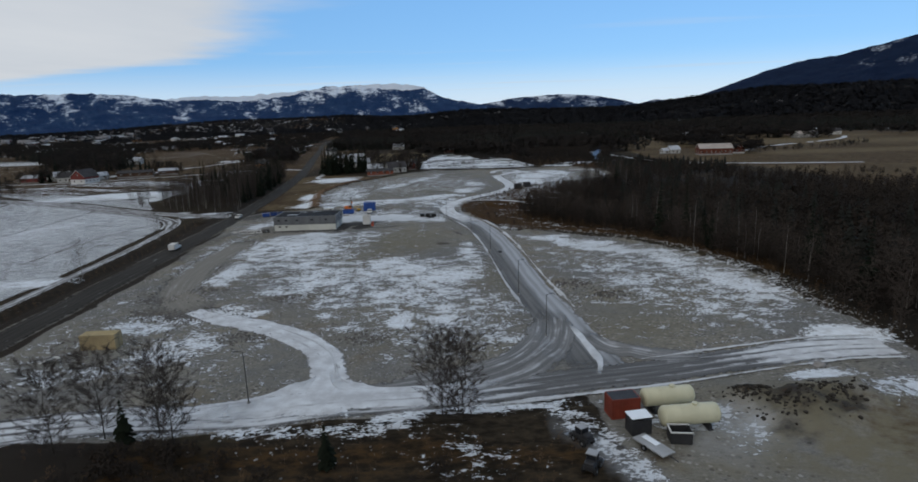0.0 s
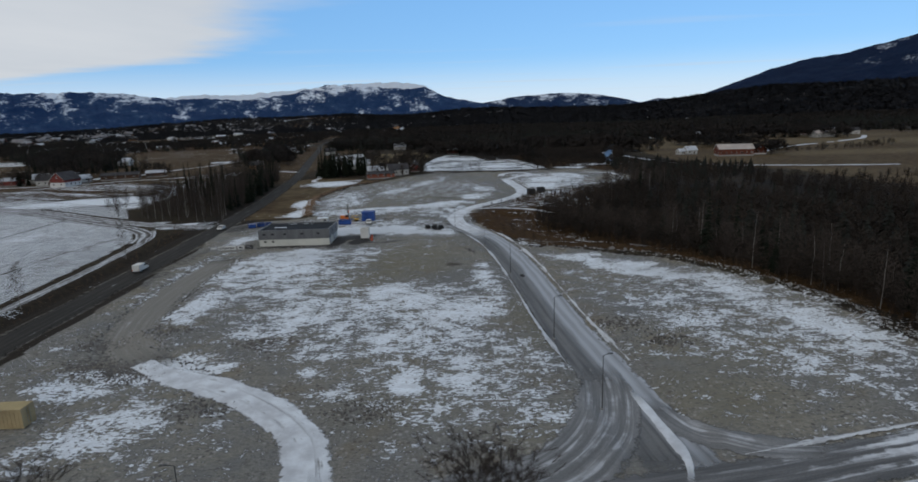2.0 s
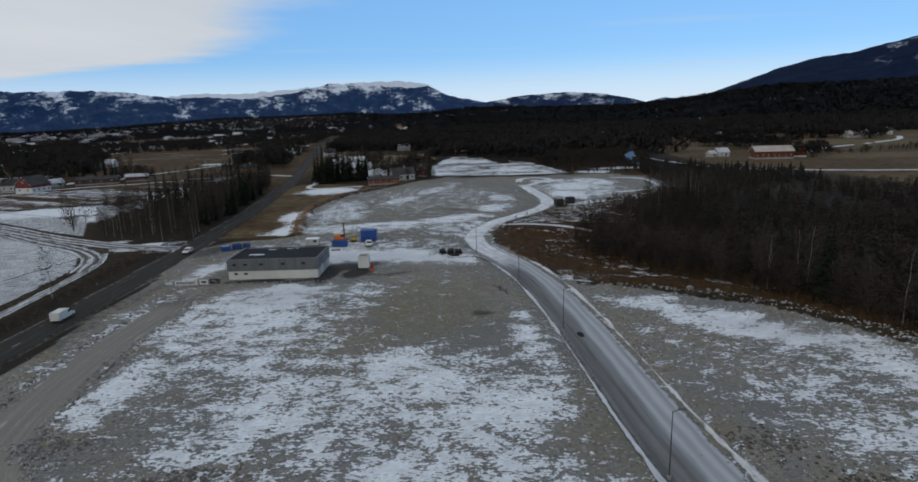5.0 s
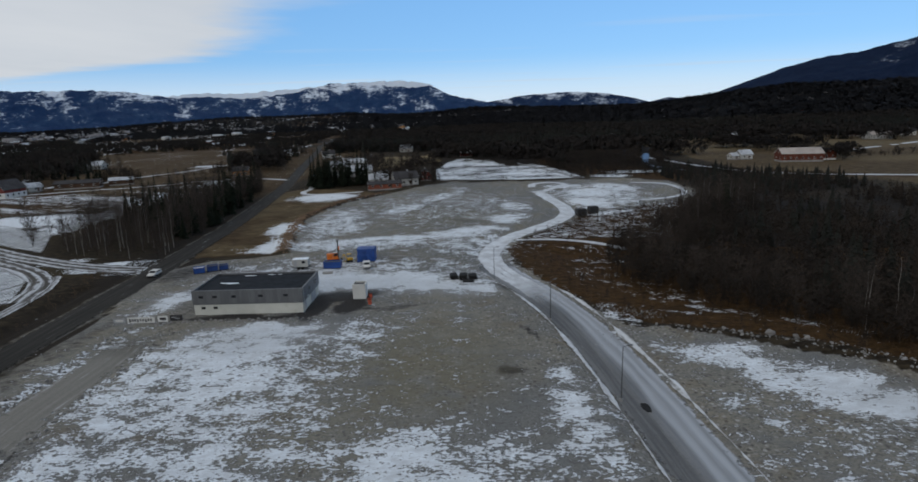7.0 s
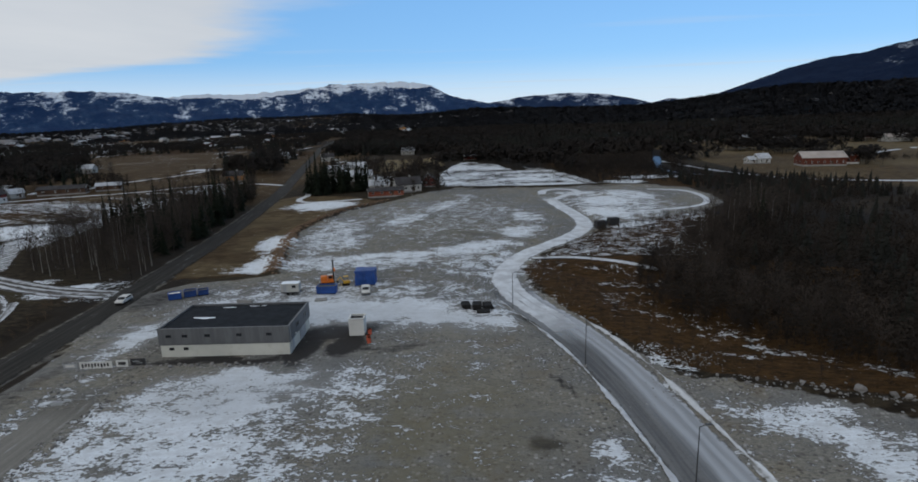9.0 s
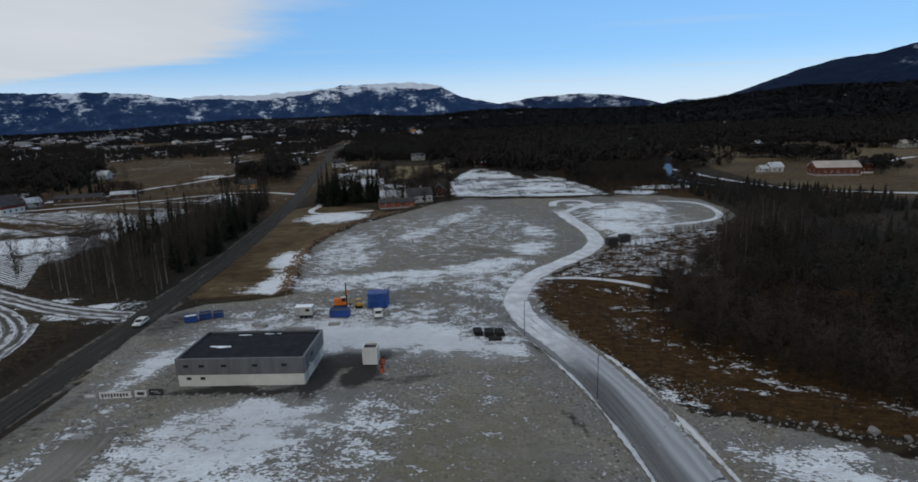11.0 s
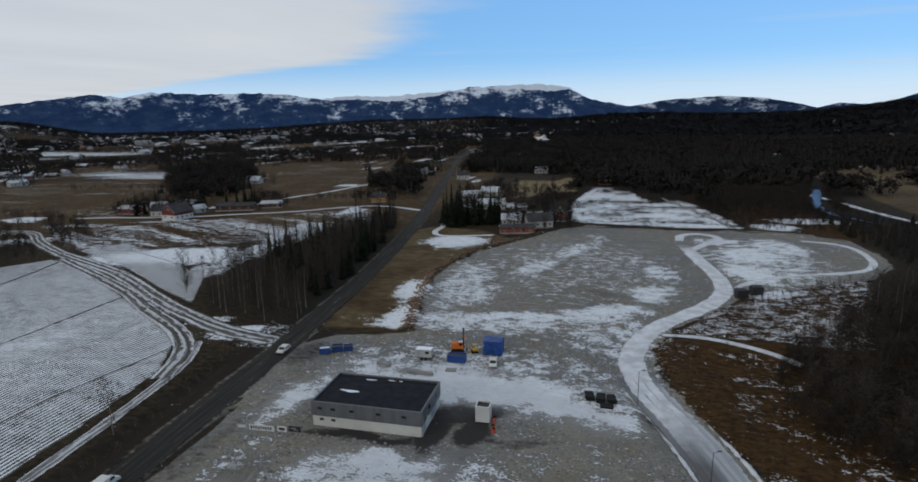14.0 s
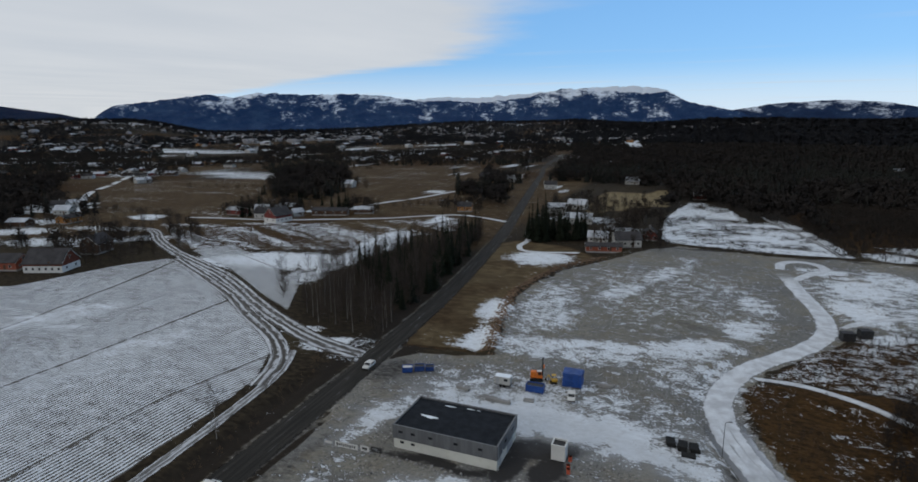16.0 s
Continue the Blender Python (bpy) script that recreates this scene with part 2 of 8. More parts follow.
    snow = n_mix(nt, n_math(nt, "MULTIPLY", n_smooth(nt, 0.45, 0.75, fine), 0.25), snow, (0.36, 0.35, 0.34))
    dust = n_math(nt, "MULTIPLY", n_smooth(nt, n_math(nt, "SUBTRACT", level, 0.14), n_math(nt, "ADD", level, 0.06), n_math(nt, "MULTIPLY_ADD", mid, 0.3, n_math(nt, "MULTIPLY", patch, 0.7))), n_math(nt, "MULTIPLY", n_math(nt, "SUBTRACT", 1.0, infield), n_math(nt, "MULTIPLY", n_attr(nt, "gravel"), 0.14)))
    c = n_mix(nt, dust, c, (0.50, 0.52, 0.55))
    # meltwater darkens the grit round each patch
    damp = n_smooth(nt, n_math(nt, "SUBTRACT", level, 0.11), n_math(nt, "SUBTRACT", level, 0.03), mixed)
    c = n_mix(nt, n_math(nt, "MULTIPLY", damp, n_math(nt, "MULTIPLY", n_attr(nt, "gravel"), 0.55)), c, (0.070, 0.067, 0.061))
    c = n_mix(nt, n_math(nt, "MULTIPLY", cover, 0.93), c, snow)
    h = n_math(nt, "MULTIPLY_ADD", cover, 0.6, n_math(nt, "ADD", fine, n_math(nt, "MULTIPLY", fleck, 0.6)))
    tread = n_math(nt, "MULTIPLY", n_attr(nt, "trodden"), n_smooth(nt, 0.25, 0.60, n_math(nt, "MULTIPLY_ADD", mid, 0.35, n_math(nt, "MULTIPLY", patch, 0.65))))
    c = n_mix(nt, n_math(nt, "MULTIPLY", tread, 0.85), c, n_mix(nt, n_smooth(nt, 0.3, 0.7, patch), (0.33, 0.345, 0.36), (0.47, 0.495, 0.525)))
    finish(nt, bsdf, c, n_math(nt, "MULTIPLY_ADD", wet, -0.1, 0.94), h, 0.5, 0.12)
    bsdf.inputs["Specular IOR Level"].default_value = 0.05
    return m


def road_material(name, base, light, snow_amount, tracks, track_gap, edge_snow=0.5, ragged=0.7):
    """A road lengthwise along v, across along u (metres): worn wheel tracks, packed snow between and beside them."""
    m, nt, bsdf = material(name)
    uv = uv_of(nt)
    u, v, _ = n_split(nt, uv)
    p = place_of(nt)
    long_noise = n_noise(nt, n_scale(nt, uv, (1.3, 0.05, 0.0)), 1.0, 5, 0.6)
    patch = n_noise(nt, p, 0.30, 6, 0.6)
    fine = n_noise(nt, p, 4.0, 4, 0.65)
    side = n_math(nt, "ABSOLUTE", u)
    c = n_mix(nt, n_smooth(nt, 0.35, 0.65, long_noise), base, light)
    c = n_mix(nt, n_math(nt, "MULTIPLY", n_smooth(nt, 0.4, 0.7, fine), 0.4), c, tuple(x * 0.6 for x in base))
    wave = n_math(nt, "COSINE", n_math(nt, "MULTIPLY", n_math(nt, "ADD", u, n_math(nt, "MULTIPLY", n_math(nt, "SUBTRACT", patch, 0.5), 2.6)), 2 * math.pi / track_gap))
    amount = n_math(nt, "MULTIPLY_ADD", wave, tracks, snow_amount)
    amount = n_math(nt, "ADD", amount, n_math(nt, "MULTIPLY", n_attr(nt, "edge"), edge_snow))
    amount = n_math(nt, "ADD", amount, n_attr(nt, "bare"))
    mixed = n_math(nt, "MULTIPLY_ADD", long_noise, 0.6, n_math(nt, "MULTIPLY", patch, 0.4))
    mixed = n_math(nt, "MULTIPLY_ADD", n_math(nt, "SUBTRACT", fine, 0.5), 0.12, mixed)
    level = n_math(nt, "MULTIPLY_ADD", amount, -0.46, 0.72)
    cover = n_smooth(nt, n_math(nt, "SUBTRACT", level, 0.10), n_math(nt, "ADD", level, 0.10), mixed)
    snow = n_mix(nt, n_smooth(nt, 0.3, 0.7, patch), (0.60, 0.63, 0.66), (0.40, 0.41, 0.43))
    c = n_mix(nt, cover, c, snow)
    finish(nt, bsdf, c, 0.85, n_math(nt, "ADD", fine, cover), 0.35, 0.06)
    bsdf.inputs["Specular IOR Level"].default_value = 0.12
    # the surface frays into the ground along its rim
    fray = n_math(nt, "SUBTRACT", n_math(nt, "MULTIPLY_ADD", n_math(nt, "SUBTRACT", n_noise(nt, p, 0.9, 5, 0.65), 0.5), ragged, 1.0), n_attr(nt, "rim"))
    nt.links.new(n_math(nt, "MULTIPLY", n_smooth(nt, 0.04, 0.20, fray), n_attr(nt, "shown")), bsdf.inputs["Alpha"])
    return m


def site_road_material():
    """The access road: a dark west gutter with the ditch's shade put into its colour, a band of pale packed ice with
    two wheel tracks, a dark east edge.
    The attribute bare whitens it where the snow lies undisturbed."""
    m, nt, bsdf = material("site_road")
    uv, p = uv_of(nt), place_of(nt)
    u, v, _ = n_split(nt, uv)
    along = n_noise(nt, n_scale(nt, uv, (1.1, 0.035, 0.0)), 1.0, 5, 0.6)
    drift = n_noise(nt, n_scale(nt, uv, (0.25, 0.045, 0.0)), 1.0, 4, 0.55)
    fine = n_noise(nt, p, 3.0, 5, 0.65)
    us = n_math(nt, "MULTIPLY_ADD", n_math(nt, "SUBTRACT", drift, 0.5), 2.2, u)
    # bare gravel, dark enough to hold the shade of the west ditch
    gravel = n_mix(nt, n_smooth(nt, 0.35, 0.65, along), (0.082, 0.084, 0.087), (0.150, 0.150, 0.150))
    gravel = n_mix(nt, n_math(nt, "MULTIPLY", n_smooth(nt, 0.45, 0.7, fine), 0.35), gravel, (0.062, 0.061, 0.06))
    band = n_math(nt, "MULTIPLY", n_smooth(nt, -1.6, 1.2, us), n_smooth(nt, 5.0, 4.0, us))
    ruts = n_math(nt, "COSINE", n_math(nt, "MULTIPLY", n_math(nt, "SUBTRACT", us, 2.4), 2 * math.pi / 1.75))
    ice = n_math(nt, "MULTIPLY_ADD", ruts, 0.16, n_math(nt, "MULTIPLY_ADD", n_math(nt, "SUBTRACT", along, 0.5), 0.9, 0.55), clamp=True)
    ice = n_math(nt, "MULTIPLY", band, ice)
    amount = n_math(nt, "ADD", ice, n_attr(nt, "bare"), clamp=True)
    snow = n_mix(nt, n_smooth(nt, 0.3, 0.7, along), (0.50, 0.53, 0.57), (0.36, 0.38, 0.41))
    c = n_mix(nt, amount, gravel, snow)
    finish(nt, bsdf, c, 0.8, n_math(nt, "ADD", fine, along), 0.35, 0.06)
    bsdf.inputs["Specular IOR Level"].default_value = 0.15
    fray = n_math(nt, "SUBTRACT", n_math(nt, "MULTIPLY_ADD", n_math(nt, "SUBTRACT", n_noise(nt, p, 0.9, 5, 0.65), 0.5), 0.7, 1.0), n_attr(nt, "rim"))
    nt.links.new(n_math(nt, "MULTIPLY", n_smooth(nt, 0.04, 0.20, fray), n_attr(nt, "shown")), bsdf.inputs["Alpha"])
    return m


M_GROUND = ground_material()
M_ASPHALT = road_material("asphalt", (0.018, 0.017, 0.015), (0.036, 0.033, 0.029), 0.02, 0.12, 1.9, 0.0, 0.8)
M_SITE_ROAD = site_road_material()
M_CROSS_ROAD = road_material("crossing_road", (0.085, 0.086, 0.088), (0.150, 0.150, 0.152), 0.38, 0.15, 2.0, -0.20)
M_BERM = road_material("snow_bank", (0.16, 0.158, 0.15), (0.24, 0.24, 0.235), 0.54, 0.1, 1.3, 0.0, 2.6)
M_PACKED = road_material("packed_gravel", (0.130, 0.132, 0.134), (0.205, 0.206, 0.207), 0.28, 0.06, 2.4, -0.15)
M_GRAVEL_TRACK = road_material("gravel_track", (0.165, 0.158, 0.142), (0.20, 0.190, 0.170), 0.14, 0.05, 2.6, 0.10, 1.8)
M_SNOW_ROAD = road_material("snow_road", (0.15, 0.148, 0.145), (0.24, 0.238, 0.235), 0.80, 0.16, 2.1, -0.1)
M_TRACK = road_material("field_track", (0.055, 0.05, 0.045), (0.10, 0.095, 0.088), 0.40, 0.22, 2.3, 0.0)
M_PATH = road_material("cycle_path", (0.10, 0.098, 0.095), (0.17, 0.165, 0.16), 0.40, 0.12, 1.6, 0.5)
M_ROCK = per_object("rock", (0.09, 0.085, 0.08), (0.27, 0.26, 0.25), 0.9, 2.5)
M_ROCK_LOOSE = per_island("loose_rock", (0.06, 0.056, 0.052), (0.36, 0.36, 0.36))
M_SPRUCE = per_object("spruce_needles", (0.006, 0.0085, 0.006), (0.015, 0.019, 0.012), 0.9, 0.8)
M_SPRUCE_FAR = per_island("far_conifers", (0.015, 0.0158, 0.0146), (0.028, 0.0288, 0.0238), 0.9, 0.5)
M_TWIG = per_object("bare_twigs", (0.028, 0.023, 0.020), (0.075, 0.061, 0.052), 0.95, 1.0)
M_TWIG_DARK = per_object("dark_bare_twigs", (0.032, 0.027, 0.025), (0.068, 0.058, 0.052), 0.95, 1.0)
M_TWIG_FAR = per_island("far_twigs", (0.014, 0.0125, 0.0115), (0.038, 0.030, 0.024), 0.9, 0.5)
M_WOODS_BARE = per_island("far_bare_woods", (0.017, 0.0162, 0.0160), (0.038, 0.0315, 0.027), 0.9, 0.85)
# the farthest woods: bluer, with distance haze put into the colour
M_WOOD_HAZED = per_island("hazed_woods", (0.0145, 0.0155, 0.0185), (0.0210, 0.0212, 0.0230), 0.9, 0.95)
M_BARK = per_object("dark_bark", (0.018, 0.016, 0.014), (0.050, 0.044, 0.038), 0.95, 4.0)


def birch_bark():
    m, nt, bsdf = material("birch_bark")
    p = obj_of(nt)
    rings = n_noise(nt, n_scale(nt, p, (1.5, 1.5, 5.0)), 1.2, 5, 0.7)
    c = n_mix(nt, n_smooth(nt, 0.52, 0.62, rings), (0.20, 0.185, 0.165), (0.035, 0.03, 0.027))
    finish(nt, bsdf, c, 0.85, rings, 0.4, 0.02)
    return m


M_BIRCH = birch_bark()

# ---- plan: outlines in metres, x east along the yard building's front, y north ----
ROAD = [(-78, -150), (-82, 0), (-85, 90), (-87, 140), (-89.5, 200), (-92, 245), (-96.5, 300), (-104, 360), (-113, 420), (-128, 500), (-155, 640), (-178, 760), (-210, 920), (-240, 1200)]
CYCLE_PATH = [(-96, 0), (-99.5, 100), (-101.5, 145), (-103.5, 175), (-106.5, 203), (-110, 221), (-116, 234)]
HEADLAND = [(-109, 212), (-115, 227), (-128, 240), (-150, 254), (-172, 269), (-205, 287), (-240, 305)]
FIELD_TRACK = [(-96, 238), (-112, 242), (-130, 250), (-155, 264), (-195, 289), (-250, 314), (-284, 333), (-312, 352), (-340, 352)]
SITE_ROAD = [(22, 76), (21.5, 84), (20.5, 95), (18.5, 110), (16, 130), (14, 155), (11.5, 180), (8, 200), (3, 216), (-2, 229), (-4, 240), (-3.5, 250), (0, 261), (6, 272), (14, 282), (22, 293), (27.5, 305), (29.5, 318), (29, 332), (27.5, 345), (26, 362), (24, 384)]
CROSS_ROAD = [(-86, 58), (-70, 66), (-50, 70.5), (-30, 71), (-15, 73.5), (0, 75.5), (18, 79), (30, 81), (45, 84.5), (60, 87.5), (70, 87.5)]
CURVE_ROAD = [(-19.5, 70), (-19.5, 77), (-20.5, 84), (-23.5, 92), (-31, 100), (-40, 106), (-49, 110.5), (-56, 115.5)]
SUB_TRACK = [(4, 262), (14, 262), (22, 259), (29, 255), (35, 250)]
LOOP = [(24, 384), (26, 396), (33, 402), (40.5, 398), (41.5, 389), (35, 380), (27, 367)]
PAD_WEST_TRACK = [(-47, 111), (-54, 115), (-62, 123), (-67.5, 137), (-70, 157), (-70, 175), (-70.5, 194)]
LOT = [(-90, 40), (-42, 40), (-43, 65), (-57, 66.5), (-70, 62), (-80, 58)]
FARM_ROAD = [(-385, 300), (-392, 338), (-440, 394), (-520, 460), (-570, 520), (-640, 600)]
FARM_TRACK = [(-330, 395), (-256, 412), (-202, 440), (-162, 467), (-121, 455)]
HOUSE_TRACK = [(-245, 432), (-246, 470), (-240, 500), (-225, 540), (-205, 640)]
BARN_TRACK = [(215, 485), (260, 520), (300, 560), (420, 640), (470, 700)]
DRIVE = [(-100, 425), (-94, 405), (-94, 388), (-86, 378), (-62, 384)]

SITE = [(-78, 55), (-80, 140), (-84, 200), (-88, 236), (-80, 246), (-60, 250), (-66, 275), (-70, 300), (-69, 320), (-62, 350), (-47, 375), (-31, 405), (-18, 416), (20, 407), (60, 411), (97, 398), (98, 370), (94, 346), (80, 328), (62, 318), (33, 300), (22, 286), (8, 268), (1, 252), (1, 238), (6, 224), (12.5, 205), (17.5, 190), (33, 182), (49, 173), (62, 155), (69, 135), (70, 112), (73, 84), (50, 80), (0, 71), (-40, 66)]
WORKS = [(17, 79), (24, 30), (80, 20), (85, 70), (74, 84), (48, 80)]
HEATH = [(0, 258), (3.5, 228), (11, 208), (18, 192), (45, 180), (62, 160), (80, 120), (110, 130), (110, 250), (50, 262), (20, 262)]
SNOW_BRUSH = [(8, 264), (22, 288), (34, 298), (60, 318), (80, 330), (62, 282), (50, 256), (30, 262)]
NORTH_SNOW = [(-28, 430), (-30, 500), (-16, 590), (8, 570), (22, 512), (42, 520), (52, 480), (60, 415), (0, 415), (-20, 420)]
FIELD = [(-103, -80), (-104, 100), (-105.5, 150), (-109, 190), (-113, 216), (-123, 234), (-163, 260), (-195, 280), (-242, 303), (-253, 285), (-262, 245), (-330, 225), (-420, 200), (-420, -80)]
FIELD_NORTH = [(-140, 268), (-165, 280), (-200, 302), (-244, 322), (-226, 350), (-170, 410), (-148, 420), (-152, 380), (-160, 330), (-158, 300)]
WOOD = [(-97, 250), (-112, 249), (-130, 258), (-143, 272), (-151, 298), (-149, 332), (-139, 375), (-130, 410), (-122, 415), (-114, 385), (-106, 335), (-100, 290)]
VERGE = [(-88, 250), (-64, 252), (-70, 285), (-75, 312), (-68, 350), (-52, 376), (-70, 395), (-98, 402), (-108, 388), (-100, 330), (-93, 285)]
FOREST = [(74, 90), (74, 115), (73, 138), (66, 160), (59, 180), (52, 194), (44, 204), (36, 214), (30, 227), (30, 241), (36, 254), (46, 264), (52, 278), (62, 293), (80, 308), (95, 325), (120, 334), (136, 310), (142, 250), (140, 180), (146, 100), (136, 50), (95, 60)]
RIVER = [(215, 740), (180, 680), (160, 630), (145, 585), (130, 538), (118, 498), (116, 470), (128, 440), (165, 405), (230, 375), (340, 350)]
WEST_WOODS = [[(-335, 482), (-296, 494), (-300, 540), (-350, 625), (-420, 720), (-640, 1080), (-900, 1300), (-800, 1000), (-560, 730), (-440, 620), (-400, 560)], [(-740, 585), (-636, 640), (-880, 850), (-1126, 1062), (-1320, 960)], [(-520, 388), (-525, 425), (-640, 518), (-900, 700), (-1230, 900), (-1230, 788), (-800, 480)], [(-340, 852), (-473, 803), (-660, 1090), (-482, 1160), (-260, 1150), (-215, 930)], [(-160, 700), (-50, 690), (-40, 770), (-150, 800)], [(-156, 497), (-127, 500), (-122, 528), (-150, 540)], [(-205, 575), (-188, 585), (-186, 640), (-208, 650)]]
BROWN_FIELDS = [[(-574, 525), (-530, 588), (-432, 606), (-318, 480), (-284, 436), (-290, 396), (-364, 398), (-400, 386), (-480, 440)], [(-470, 790), (-330, 845), (-224, 620), (-296, 598), (-360, 645)], [(-218, 449), (-234, 531), (-190, 538), (-161, 469)], [(-273, 742), (-246, 754), (-208, 634), (-218, 610)]]
STREAK_FIELDS = [[(-330, 372), (-287, 372), (-156, 459), (-138, 420), (-152, 395), (-176, 346), (-220, 331), (-225, 312), (-262, 326)]]
PALE_FIELDS = [[(-1487, 1067), (-1027, 1096), (-760, 1100), (-700, 1180), (-420, 1230), (-400, 1170), (-640, 1120), (-760, 1040), (-900, 972), (-1239, 904)], [(-624, 668), (-620, 723), (-470, 680), (-432, 612), (-518, 598)], [(-430, 1800), (-160, 1750), (-108, 1300), (-137, 1310), (-190, 1620), (-400, 1660)]]
EAST_WOOD = [(138, 60), (141, 180), (142, 250), (137, 308), (150, 332), (185, 300), (215, 230), (240, 150), (250, 60)]
EAST_BRUSH = [(64, 312), (82, 326), (97, 345), (101, 370), (100, 400), (90, 412), (96, 440), (108, 452), (150, 425), (180, 390), (175, 350), (140, 340), (95, 318), (80, 304)]
RIVER_BRUSH = [(52, 420), (66, 412), (92, 414), (108, 452), (112, 500), (136, 580), (110, 600), (60, 560), (48, 500)]
EAST_ROAD = [(122, 590), (131, 552), (137, 523), (140, 491), (144, 464), (150, 440), (168, 415), (205, 395), (270, 380)]
RIM_TRACK = [(76, 392), (88, 387), (92.5, 378), (92.5, 367), (90.5, 355), (85, 344), (76, 337), (60, 331), (44, 322), (33, 312)]
HOUSE_FIELD = [(-84, 500), (-88, 620), (-34, 655), (-28, 560), (-48, 540)]
MEADOW = [(-330, 395), (-420, 395), (-540, 620), (-480, 800), (-330, 790), (-200, 560), (-125, 470), (-160, 430), (-255, 400)]
